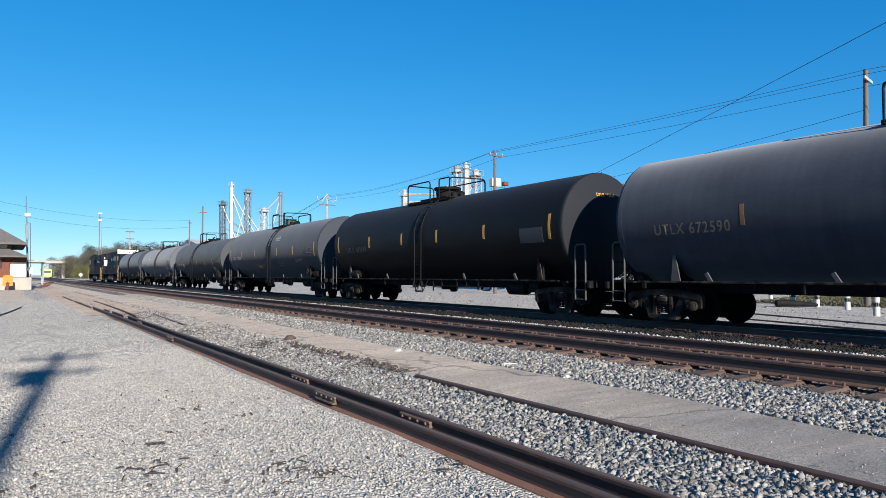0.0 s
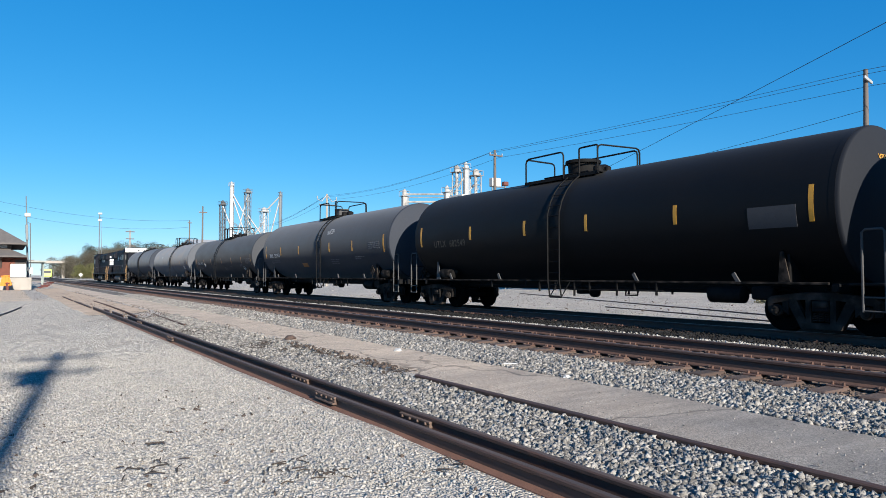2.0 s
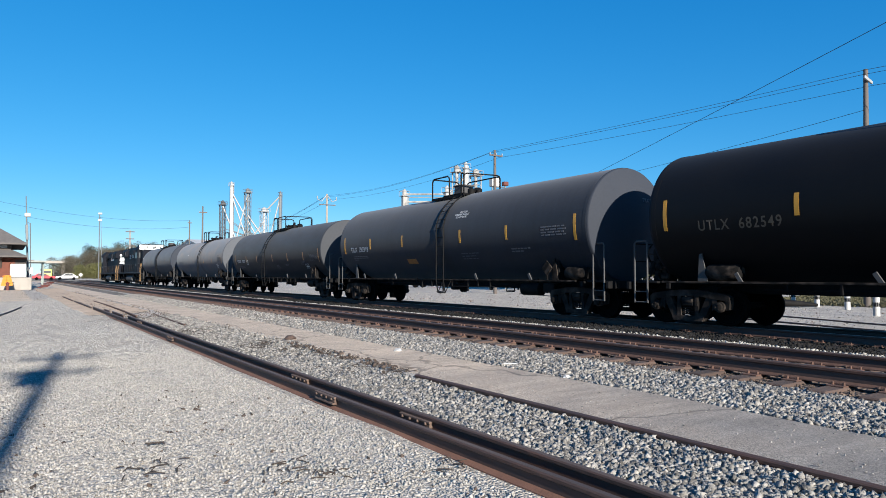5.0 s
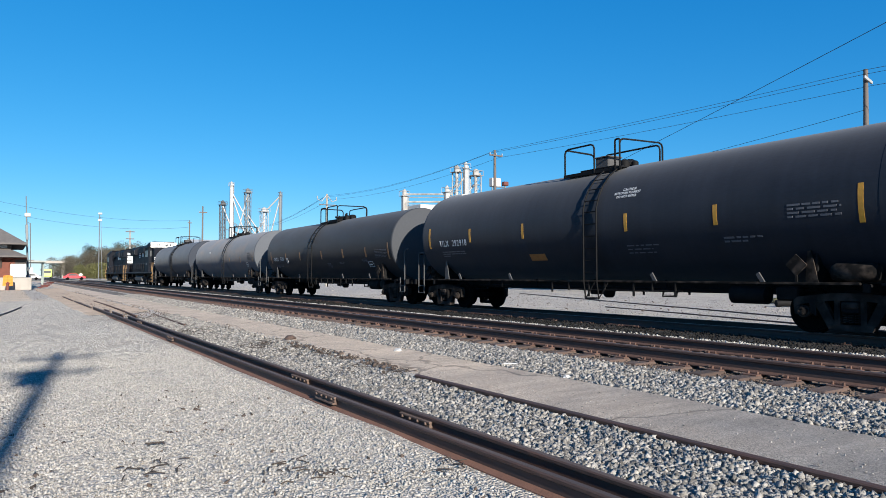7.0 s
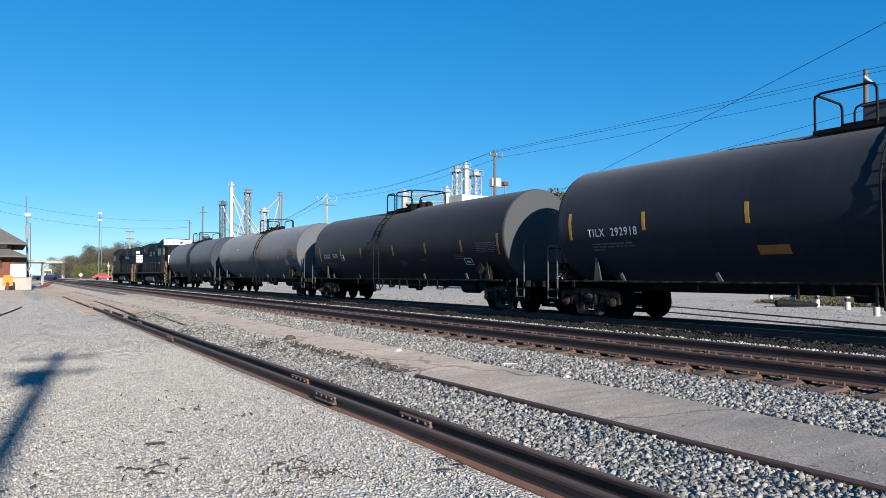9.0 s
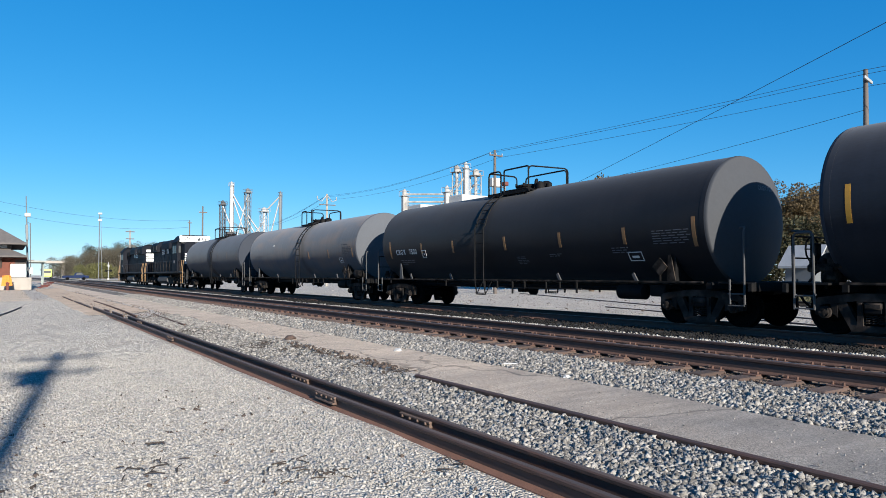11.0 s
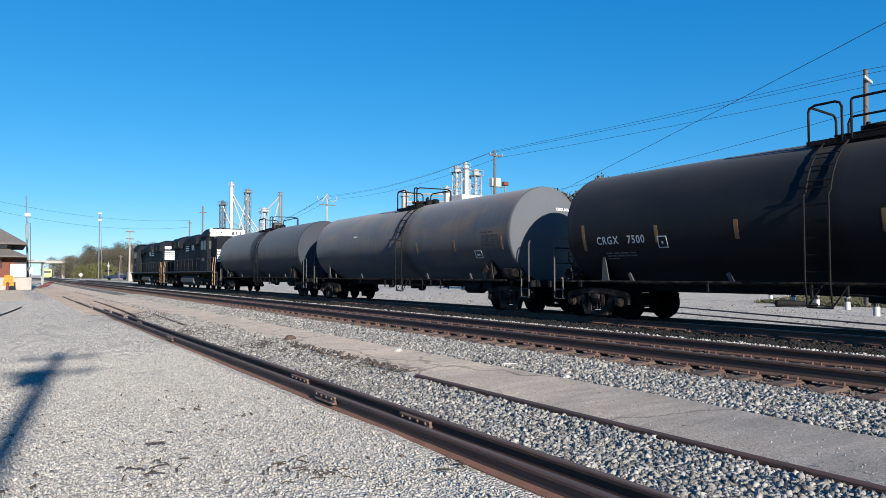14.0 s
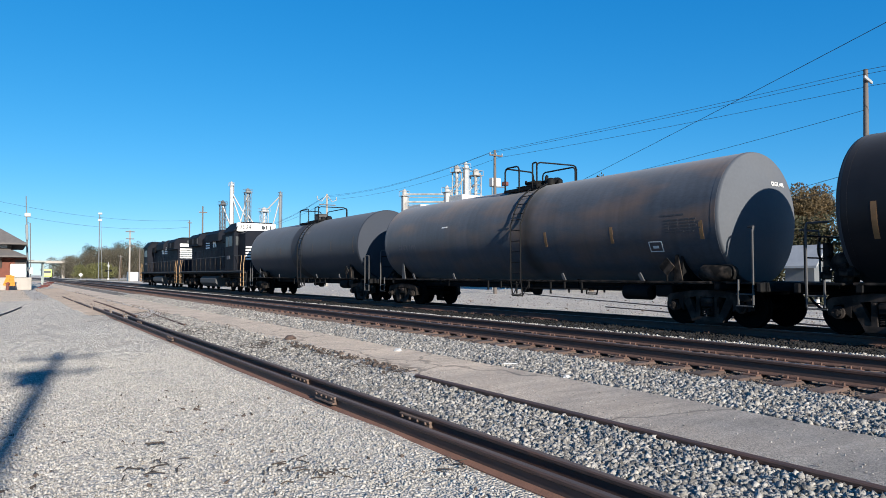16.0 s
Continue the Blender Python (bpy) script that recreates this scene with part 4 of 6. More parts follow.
M_ORANGE_PATCH = material("dull_orange_placard", (0.30, 0.13, 0.03), 0.7, var=0.3, scale=8, bump=0.0)
CARS = []
STYLES = [
    ("slate grey tank car with faded dark band behind the engine", M_TANKS[0], 94.7, styled(band=True, ladder_y=-0.9, rails=(1.2, -0.1, -1.0, -1.5), dome="square", dome_y=0.1, bars=(4.6, 2.2, -2.6, -4.9), tall=(-7.35,), bar_mat=M_DULL, lines=((-1.2, 34, (0.5, 0.4), 3.5, 2.2, M_FADED, "faded stencil"),))),
    ("rust-stained grey tank car with sunlit-pale ends", M_TANKS[1], 76.5, styled(size=(1.58, 2.54), head=0.5, ladder_y=-0.9, rails=(0.65, -0.08, -0.75, -0.95), dome="low", dome_y=-0.1, res=-7.6, end_rail="hook", bars=(-2.12, -4.69, -7.4), bar_deg=-11, bar_mat=M_AMBER, bar_label="faded orange reflective stripe", text=(("CRGX 1495", 0.27, 6.64, -9.6, M_FADED, "faded white lettering"),), lines=((3.5, 15, (0.35,), 3, 2, M_WHITE, "white stencil mark"), (-6.3, 4, (0.7,), 2.6, 1.2, M_PLACARD, "faded small stencilling"), (-6.4, -0.5, (0.9, 1.0, 0.9, 1.0, 0.8), 2.6, 1.0, M_PLACARD, "rows of faded small stencilling")), squares=((-5.85, -6.25, -19, -29),), head_text=("CRGX 1495", 0.13, M_WHITE), head_at=(0.55, 0.52))),
    ("charcoal tank car with white lettering and low hatch", M_TANKS[2], 58.25, styled(near=HALF - 0.1, size=(1.565, 2.505), res=None, head=0.52, ladder_y=0.8, rails=(1.35, 0.68, 0.5, -0.75), dome="low", dome_y=0.2, end_rail="hook", bars=(4.75, 2.6, -0.36, -2.9, -5.3), tall=(7.2, -7.4), bar_deg=-11, bar_mat=M_AMBER, text=(("CRGX   7500", 0.29, 6.73, -15, M_WHITE, "white stencilled lettering"),), lines=((6.5, -27, (1.0, 1.0, 0.45), 3.0, 1.3, M_FADED, "small white stencilling"), (-0.8, -28, (0.45, 0.4, 0.5, 0.5, 0.35), 2.2, 0.7, M_FADED, "small white stencilling"), (-2.35, -26, (0.5, 0.4), 2.2, 0.7, M_FADED, "small white stencilling"), (-4.8, -22, (0.55, 0.5, 0.55), 2.4, 0.8, M_FADED, "small white stencilling"), (-6.2, -8, (1.1, 1.0, 1.1, 1.0, 1.1, 0.9), 2.3, 0.7, M_FADED, "rows of small white data")), squares=((4.74, 4.46, -13, -24), (-5.3, -5.75, -27, -37)), head_text=("CRGX 7500", 0.15, M_FADED), head_at=(0.5, 0.5))),
    ("dark slate tank car with yellow stripes and white lettering", M_TANKS[3], 40.05, styled(near=7.95, size=(1.645, 2.63), ladder_y=-0.87, rails=(0.94, -0.25, -1.03, -1.2), rail_h=0.68, dome="square", dome_y=0.0, bars=(4.78, 2.0, -2.07, -4.65), tall=(7.35, -7.7), bar_deg=-3, text=(("TILX  292918", 0.30, 6.69, -11, M_WHITE, "white stencilled lettering"), ("CAUTION", 0.10, -1.86, 28.3, M_WHITE, "white caution stencilling"), ("NITROGEN BLANKET", 0.092, -1.6, 24.8, M_WHITE, "white caution stencilling"), ("DO NOT ENTER", 0.092, -1.7, 21.3, M_WHITE, "white caution stencilling")), lines=((6.6, -21, (1.4, 1.5, 0.4), 2.8, 1.2, M_FADED, "small white stencilling"), (-6.3, 0, (1.0, 1.05, 1.0, 1.05), 2.8, 1.4, M_FADED, "small white data panel"), (-4.8, -21, (0.9, 0.6), 3.0, 1.4, M_FADED, "small white stencilling"), (-2.0, -24, (1.0, 0.8, 0.9), 3.6, 1.0, M_FADED, "small white stencilling"), (1.9, -29, (0.7,), 3, 8, M_ORANGE_PATCH, "dull orange placard")), res=-7.4, head_text=("TILX 292918", 0.15, M_FADED), head_at=(0.72, 0.43))),
    ("matt black tank car with yellow stripes and a tall hatch", M_TANKS[4], 21.9, styled(size=(1.64, 2.625), bars=(4.2, 1.35, -1.24, -4.15), tall=(7.4, -7.35), text=(("UTLX  682549", 0.33, 6.5, -11, M_YELLOW_TEXT, "faint yellow stencilled lettering"),), lines=((-6.0, 0, (1.05,), 3, 16, M_PLACARD, "grey data panel"),), head_text=("UTLX 682549", 0.13, M_YELLOW), head_at=(-0.05, 0.57))),
    ("blue-grey tank car with dull stencilled lettering", M_TANKS[5], 3.8, styled(far=7.95, size=(1.64, 2.62), head=0.52, res=None, bars=(4.65,), bar_deg=-4, bar_mat=M_AMBER, text=(("UTLX 672590", 0.36, 7.0, -12, M_GOLD_TEXT, "worn gold stencilled lettering"),))),
]
for lab, paint, mid, st in STYLES:
    st["end_mat"] = M_LIT_HEADS[len(CARS)]
    CARS.append((make_tank_car(lab, paint, mid, st), mid))


def travelled(t):
    """Metres the train has rolled towards the camera by t seconds."""
    q = t - 8.0
    return 30.01 + 3.7115 * q - 0.00351 * q * q + 0.000185 * q ** 3


TRAIN = list(CARS)

# ---- engines ----
M_ENGINE = material("black_engine_paint", (0.0075, 0.009, 0.0145), 0.6, var=0.3, scale=1.5, fine=20, bump=0.05, dirt=(0.014, 0.0142, 0.017), dirt_amount=0.5, dirt_scale=1.2, spec=0.06)
M_BOARD = material("white_engine_paint", (0.75, 0.75, 0.73), 0.5, var=0.1, scale=3, bump=0.0)
M_GOLD = material("ochre_handrail_paint", (0.26, 0.165, 0.07), 0.6, var=0.2, scale=5, bump=0.05)
M_FUEL = material("dusty_fuel_tank", (0.06, 0.06, 0.06), 0.8, var=0.3, scale=2, fine=30, bump=0.2)
M_GLASS = material("dark_window_glass", (0.02, 0.025, 0.03), 0.35, var=0.1, scale=3, bump=0.0)
M_DIGIT = material("black_digits", (0.03, 0.03, 0.03), 0.6, var=0.1, bump=0.0)


def engine_truck(loco, y):
    tk = part("truck", lambda: Build().box((0, 0, 0.75), (2.0, 3.6, 0.3), bevel=0.04), M_STEEL, loco, "dusty three-axle truck", key="ebolster", m=pose(0, y, 0))
    for s in (-1, 1):
        def frame_build():
            b = Build().box((s * 1.08, 0, 0.78), (0.16, 4.7, 0.2), bevel=0.04)
            for a in (-1.7, 0, 1.7):
                b.box((s * 1.10, a, 0.55), (0.22, 0.42, 0.46), bevel=0.05)
                b.lathe([(0, 0.14), (0.1, 0.14), (0.13, 0.08)], (s * 1.2, a, 0.51), (s, 0, 0), 14)
            for a in (-0.85, 0.85):
                b.box((s * 1.10, a, 0.62), (0.18, 0.5, 0.24), bevel=0.04)
                b.lathe([(0, 0.1), (0.5, 0.1)], (s * 1.2, a - 0.25, 0.9), (0, 1, 0), 12)
            return b
        part("side_frame", frame_build, M_TRUCK, tk, key=("esf", s), smooth=40)
    for a in (-1.7, 0, 1.7):
        w = part("wheelset", wheelset_build, M_WHEEL, tk, "steel wheels on an axle", key="wheelset", smooth=35, m=pose(0, a, 0.4575))
        WHEELS.append((w, (0, a, 0.4575), 0.4575))


def make_engine(label, mid, cab_end, digits):
    """A diesel engine; cab_end -1 puts the cab towards the camera's end of the train."""
    e = thing("locomotive", label, "locomotive", "engines of the train", at=pose(TRAIN_X, mid, 0))
    c = cab_end
    part("underframe", Build().box((0, 0, 1.42), (3.0, 19.6, 0.22), bevel=0.03).box((0, 0, 1.2), (1.6, 18.5, 0.3), bevel=0.03), M_STEEL, e)
    # long hood with a rounded roof edge
    def hood(y0, y1, w, z0, z1, ch=0.22):
        sec = [(-w, z0), (-w, z1 - ch), (-w + ch, z1), (w - ch, z1), (w, z1 - ch), (w, z0)]
        return Build().sweep(sec, [(0, y0, 0), (0, y1, 0)])
    hy0, hy1 = sorted((c * 5.4, -c * 7.6))
    long_hood = part("long_hood", hood(hy0, hy1, 0.92, 1.53, 4.42), M_ENGINE, e)
    for k in range(13):
        y = hy0 + 0.9 + k * (hy1 - hy0 - 1.8) / 12
        for s in (-1, 1):
            part("hood_door", lambda: Build().box((0, 0, 0), (0.03, 0.86, 1.5), bevel=0.01), M_ENGINE, long_hood, key="hdoor", m=pose(s * 0.925, y, 2.5))
    part("radiator_section", hood(*sorted((-c * 7.5, -c * 3.9)), 1.25, 3.7, 4.72, 0.3), M_ENGINE, e)
    for s in (-1, 1):
        part("air_intake", Build().box((s * 1.03, c * 3.9, 3.95), (0.22, 1.7, 0.6), bevel=0.05), M_STEEL, e)
    for k in range(3):
        part("roof_fan", Build().lathe([(0, 0.55), (0.16, 0.55), (0.18, 0.5), (0.19, 0.0)], (0, -c * (4.5 + 1.15 * k), 4.70), (0, 0, 1), 20), M_STEEL, e, smooth=40)
    part("dynamic_brake_blister", hood(*sorted((-c * 1.8, c * 2.2)), 1.18, 3.85, 4.72, 0.28), M_ENGINE, e)
    part("exhaust_stack", Build().box((0, c * 1.2, 4.8), (0.5, 0.9, 0.3), bevel=0.06), M_STEEL, e)
    # cab
    cab = part("cab", Build().sweep([(-1.52, 1.53), (-1.52, 4.25), (-1.05, 4.85), (1.05, 4.85), (1.52, 4.25), (1.52, 1.53)], [(0, min(c * 5.4, c * 7.6), 0), (0, max(c * 5.4, c * 7.6), 0)]), M_ENGINE, e)
    part("cab_roof", Build().sweep([(-1.62, 4.23), (-1.62, 4.3), (-1.08, 4.94), (1.08, 4.94), (1.62, 4.3), (1.62, 4.23), (1.05, 4.86), (-1.05, 4.86)], [(0, min(c * 5.2, c * 7.9), 0), (0, max(c * 5.2, c * 7.9), 0)]), M_ENGINE, cab)
    for s in (-1, 1):
        for y in (5.95, 6.85):
            part("cab_window", Build().box((s * 1.525, c * y, 3.6), (0.03, 0.7, 0.72), bevel=0.01), M_GLASS, cab, "dark cab side window")
        part("front_window", Build().box((s * 1.15, c * 7.61, 3.6), (0.5, 0.03, 0.65), bevel=0.01), M_GLASS, cab)
    # high short hood with the white board at its top
    nw, nz = (1.22, 4.25)
    nose = part("short_hood", hood(*sorted((c * 7.6, c * 9.3)), nw, 1.53, nz, 0.2), M_ENGINE, e)
    if not digits:
        part("roof_beacon", Build().box((0.3, c * 6.4, 5.0), (0.3, 0.3, 0.2), bevel=0.05), M_STEEL, e)
    board = part("number_board", Build().box((0, c * 7.75, 4.57), (2.75 if digits else 2.1, 0.34, 0.62 if digits else 0.3), bevel=0.05), M_BOARD if digits else M_ENGINE, e, "white number board over the nose")
    if digits:
        me = text_mesh(digits, 0.42, M_DIGIT, 0.006)
        ob = new("digits", me)
        ob.parent = board
        ob.matrix_basis = pose(-1.22, c * 7.925, 4.57, 90, 0, 0)
        for k in range(3):
            part("worn_digit", Build().box((0.42 + 0.28 * k, c * 7.925, 4.57), (0.11, 0.012, 0.26), bevel=0.003), M_DIGIT, board)
    for end in (-1, 1):
        y = end * (9.315 if end == c else 7.615)
        w = 2.4 if end == c else 1.5
        low = 2.3 if end == c else 2.9
        for k in range(5):
            part("end_stripe", Build().box((0, y, low + 0.2 * k), (w, 0.02, 0.13), bevel=0.004), M_BOARD, e, "white stripe across the hood end")
        if end != c:
            part("end_panel", Build().box((0, y, 4.1), (w, 0.025, 0.3), bevel=0.006), M_BOARD, e, "white panel on the hood end")
        part("headlight", Build().lathe([(0, 0.12), (0.06, 0.12)], (0, y, 4.45), (0, end, 0), 14), M_GLASS, e)
        part("pilot", Build().plate([(-1.4, 1.35), (1.4, 1.35), (1.25, 0.3), (-1.25, 0.3)], "y", end * 9.95, 0.06), M_STEEL, e)
        part("coupler", Build().box((0, end * 10.2, 0.88), (0.26, 0.6, 0.3), bevel=0.05), M_STEEL, e)
        for s in (-1, 1):
            st = Build()
            for k in range(4):
                st.box((s * 1.38, end * 9.55, 0.42 + 0.32 * k), (0.3, 0.55, 0.03), bevel=0.005)
            st.plate([(end * 9.25, 0.35), (end * 9.85, 0.35), (end * 9.85, 1.5), (end * 9.25, 1.5)], "x", s * 1.22, 0.03)
            part("steps", st, M_DUSTY, e, "worn grey boarding steps")
            for y2 in (9.22, 9.88):
                part("step_rail", Build().tube([(s * 1.5, end * y2, 0.45), (s * 1.5, end * y2, 1.9), (s * 1.42, end * (y2 - 0.1), 2.35), (s * 1.42, end * (y2 - 0.1), 2.55)], 0.022, 6), M_GOLD, e, "ochre grab rail")
    for s in (-1, 1):
        part("handrail", Build().tube([(s * 1.45, -8.9, 2.55), (s * 1.45, 8.9, 2.55)], 0.024, 6), M_DUSTY, e)
        part("walkway_edge", Build().box((s * 1.515, 0, 1.47), (0.03, 19.2, 0.07), bevel=0.008), M_DUSTY, e, "worn grey walkway edge")
        for k in range(9):
            part("louvre_panel", lambda: Build().box((0, 0, 0), (0.03, 0.34, 0.5), bevel=0.01).box((0.02, 0, 0.12), (0.03, 0.3, 0.04)).box((0.02, 0, 0.0), (0.03, 0.3, 0.04)).box((0.02, 0, -0.12), (0.03, 0.3, 0.04)), M_DUSTY if k % 4 == 0 else M_STEEL, e, key=("louvre", k % 4 == 0), m=pose(s * 1.27, -c * (4.2 + 0.38 * k), 4.1) if k < 8 else pose(s * 0.96, c * 4.4, 3.4))
        for q in (-4.3, 4.3):
            part("jacking_pad", lambda: Build().box((0, 0, 0), (0.3, 0.5, 0.3), bevel=0.03), M_TRUCK, e, key="jacking_pad", m=pose(s * 1.3, q, 1.15))
        for k in range(12):
            part("stanchion", lambda: Build().tube([(0, 0, 1.5), (0, 0, 2.55)], 0.02, 6), M_TRUCK, e, key="stanchion", m=pose(s * 1.45, -8.4 + k * 1.5, 0))
        # painted mark on the hood: five short stripes and a block
        for k in range(4):
            part("hood_stripe", Build().box((s * 0.945, -c * 1.9, 3.42 + 0.2 * k), (0.02, 1.3, 0.1)), M_BOARD, e)
        part("painted_mark", Build().plate([(0, 0), (0.3, 0.75), (0.55, 0.75), (0.4, 0.3), (0.95, 0.75), (1.15, 0.75), (0.85, 0.0), (0.6, 0.0), (0.75, 0.45), (0.2, 0.0)], "x", 0, 0.02), M_BOARD, e, "white painted mark", m=pose(s * 0.95, -0.75, 3.4))
        part("number_patch", Build().box((s * 1.535, c * 6.3, 2.45), (0.02, 0.75, 0.26)), M_FADED, cab)
    part("fuel_tank", Build().sweep([(-1.4, 0.9), (-1.4, 0.6), (-1.1, 0.3), (1.1, 0.3), (1.4, 0.6), (1.4, 0.9), (1.2, 1.1), (-1.2, 1.1)], [(0, -2.4, 0), (0, 2.4, 0)]), M_FUEL, e, "dusty grey fuel tank")
    for y in (-6.6, 6.6):
        engine_truck(e, y)
    return e


for lab, mid, c, dg in (("black diesel engine with white striped nose and cab", 114.3, -1, "3534"), ("black diesel engine with a white-striped hood end", 135.3, 1, "")):
    TRAIN.append((make_engine(lab, mid, c, dg), mid))

# ---- surroundings ----
M_POLE = material("weathered_pole_wood", (0.098, 0.084, 0.075), 0.9, var=0.35, scale=3, fine=40, bump=0.5, stretch=(3, 3, 0.2))
M_GALV = material("galvanised_steel", (0.305, 0.3116, 0.3182), 0.55, 0.2, var=0.15, scale=2, fine=30, bump=0.05)
M_GREY_STEEL = material("grey_tower_steel", (0.1248, 0.1326, 0.1404), 0.6, 0.2, var=0.2, scale=2, fine=30, bump=0.05)
M_DARK_STEEL = material("dark_tower_steel", (0.06, 0.065, 0.075), 0.7, 0.1, var=0.2, scale=2, fine=30, bump=0.05)
M_CABLE = material("black_cable", (0.02, 0.02, 0.022), 0.6, var=0.1, bump=0.0)
M_SHEET = material("white_sheet_metal", (0.4056, 0.4056, 0.3978), 0.6, var=0.12, scale=0.6, fine=10, bump=0.05, dirt=(0.312, 0.2886, 0.2574), dirt_amount=0.4, dirt_scale=0.4)
# brick tone is halved: the shade of the eaves is put into it
M_BRICK = material("red_brick", (0.1148, 0.04038, 0.0255), 0.9, var=0.3, scale=3, fine=30, bump=0.4)
M_ROOF = material("grey_roof_shingle", (0.0936, 0.0858, 0.0819), 0.9, var=0.3, scale=3, fine=30, bump=0.4)
M_CONCRETE = material("pale_concrete", (0.2808, 0.2613, 0.234), 0.9, var=0.2, scale=1.5, fine=40, bump=0.3, dirt=(0.195, 0.1716, 0.1404), dirt_amount=0.5, dirt_scale=1)
M_WOODTRIM = material("dark_painted_wood", (0.05, 0.04, 0.035), 0.7, var=0.2, bump=0.1)
M_BARK = material("tree_bark", (0.09, 0.065, 0.045), 0.95, var=0.4, scale=3, fine=20, bump=0.6)
M_ORANGE = material("orange_cloth", (0.527, 0.186, 0.0124), 0.8, var=0.15, scale=8, fine=40, bump=0.2)
M_MILL = material("stained_mill_metal", (0.287, 0.2808, 0.2683), 0.7, 0.1, var=0.3, scale=0.8, fine=12, bump=0.05, dirt=(0.0936, 0.07488, 0.0624), dirt_amount=0.6, dirt_scale=0.7)
M_RUST_RED = material("dull_red_paint", (0.10, 0.03, 0.022), 0.8, var=0.3, scale=5, bump=0.2)
M_LIME = material("lime_paint", (0.42, 0.60, 0.12), 0.5, var=0.1, scale=1, bump=0.0)
M_ROAD = material("crossing_asphalt", (0.07, 0.07, 0.07), 0.9, var=0.25, scale=1, fine=40, bump=0.3)


def leaf_material(name, color, var):
    m = material(name, color, 0.75, var=0.2, scale=0.3, fine=3, bump=0.0, island=var)
    N, L = m.node_tree.nodes, m.node_tree.links
    p = N["Principled BSDF"]
    tr = N.new("ShaderNodeBsdfTranslucent")          # thin leaves let light through
    L.new(p.inputs["Base Color"].links[0].from_socket, tr.inputs["Color"])
    mx = N.new("ShaderNodeMixShader")
    mx.inputs[0].default_value = 0.45
    L.new(p.outputs[0], mx.inputs[1])
    L.new(tr.outputs[0], mx.inputs[2])
    L.new(mx.outputs[0], N["Material Output"].inputs["Surface"])
    return m


M_HEDGE = leaf_material("dull_hedge_leaves", (0.058, 0.056, 0.026), 0.6)
M_LEAF = leaf_material("autumn_green_leaves", (0.135, 0.098, 0.045), 0.9)


def leaf_cards(centers, size, spread, per):
    """Many small leaf sheets round the given clump centres."""
    n = len(centers) * per
    c = np.repeat(np.array(centers), per, axis=0)
    rs = np.random.RandomState(5)
    d = rs.normal(size=(n, 3))
    d /= np.linalg.norm(d, axis=1)[:, None]
    c = c + d * (rs.uniform(0.3, 1.0, (n, 1)) ** 0.5) * spread
    u = rs.normal(size=(n, 3))
    u /= np.linalg.norm(u, axis=1)[:, None]
    w = np.cross(u, rs.normal(size=(n, 3)))
    w /= np.linalg.norm(w, axis=1)[:, None]
    s = size * rs.uniform(0.6, 1.3, (n, 1))
    v = np.stack([c - u * s, c + w * s * 0.55, c + u * s, c - w * s * 0.55], axis=1).reshape(-1, 3)
    f = np.arange(n * 4).reshape(-1, 4)
    return v, f


def fast_mesh(name, v, f, mat):
    me = bpy.data.meshes.new(name)
    k = f.shape[1]
    me.vertices.add(len(v))
    me.vertices.foreach_set("co", np.asarray(v, dtype=np.float32).ravel())
    me.loops.add(f.size)
    me.loops.foreach_set("vertex_index", f.astype(np.int32).ravel())
    me.polygons.add(len(f))
    me.polygons.foreach_set("loop_start", np.arange(0, f.size, k, dtype=np.int32))
    me.update(calc_edges=True)
    me.validate()
    me.materials.append(mat)
    return me


def make_tree(x, y, height, width, label, seed, leaf=0.13, per=230, trunk_h=0.35):
    rnd = random.Random(seed)
    t = thing("tree", label, "tree", "trees beyond the yard", at=pose(x, y, ground_z(x)))
    b = Build()
    top = height * 0.8
    pts = [(0.15 * height * 0.1 * math.sin(k), 0.1 * math.cos(k * 1.7), top * k / 6) for k in range(7)]
    b.tube(pts, [height * 0.028 * (1 - 0.13 * k) for k in range(7)], 8)
    centers = []
    for k in range(16):
        z = height * (trunk_h + (0.9 - trunk_h) * k / 16)
        a = k * 2.4 + rnd.uniform(-0.4, 0.4)
        reach = width / 2 * (0.55 + 0.45 * math.sin(math.pi * (k + 2) / 18)) * rnd.uniform(0.7, 1.05)
        tip = Vector((reach * math.cos(a), reach * math.sin(a), z + height * 0.10))
        mid = Vector((tip.x * 0.5, tip.y * 0.5, z + height * 0.02))
        b.tube([(0, 0, z * 0.85), mid, tip], [height * 0.012, height * 0.008, height * 0.003], 5)
        for j in range(5):
            q = mid.lerp(tip, rnd.uniform(0.1, 1.1))
            centers.append((q.x + rnd.gauss(0, 0.06 * height), q.y + rnd.gauss(0, 0.06 * height), q.z + rnd.gauss(0, 0.05 * height)))
    for j in range(34):
        centers.append((rnd.uniform(-0.36, 0.36) * width, rnd.uniform(-0.36, 0.36) * width, height * rnd.uniform(0.72, 0.90)))
    part("trunk", b, M_BARK, t, smooth=50)
    v, f = leaf_cards(centers, leaf, height * 0.10, per)
    crown = new("crown", fast_mesh("crown", v, f, M_LEAF))
    crown.parent = t
    return t


for k, (x, y, h, w) in enumerate(((44.6, 43.3, 9.35, 12.0), (65.5, 42.6, 12.0, 2.8), (71.0, 38.5, 10.5, 7.0), (78.0, 52.0, 11.0, 8.0), (60.0, 66.0, 8.0, 6.0))):
    make_tree(x, y, h, w, "leafy roadside tree turning yellow-green" if k == 0 else "tall loose-crowned tree with browning leaves", 11 + k)


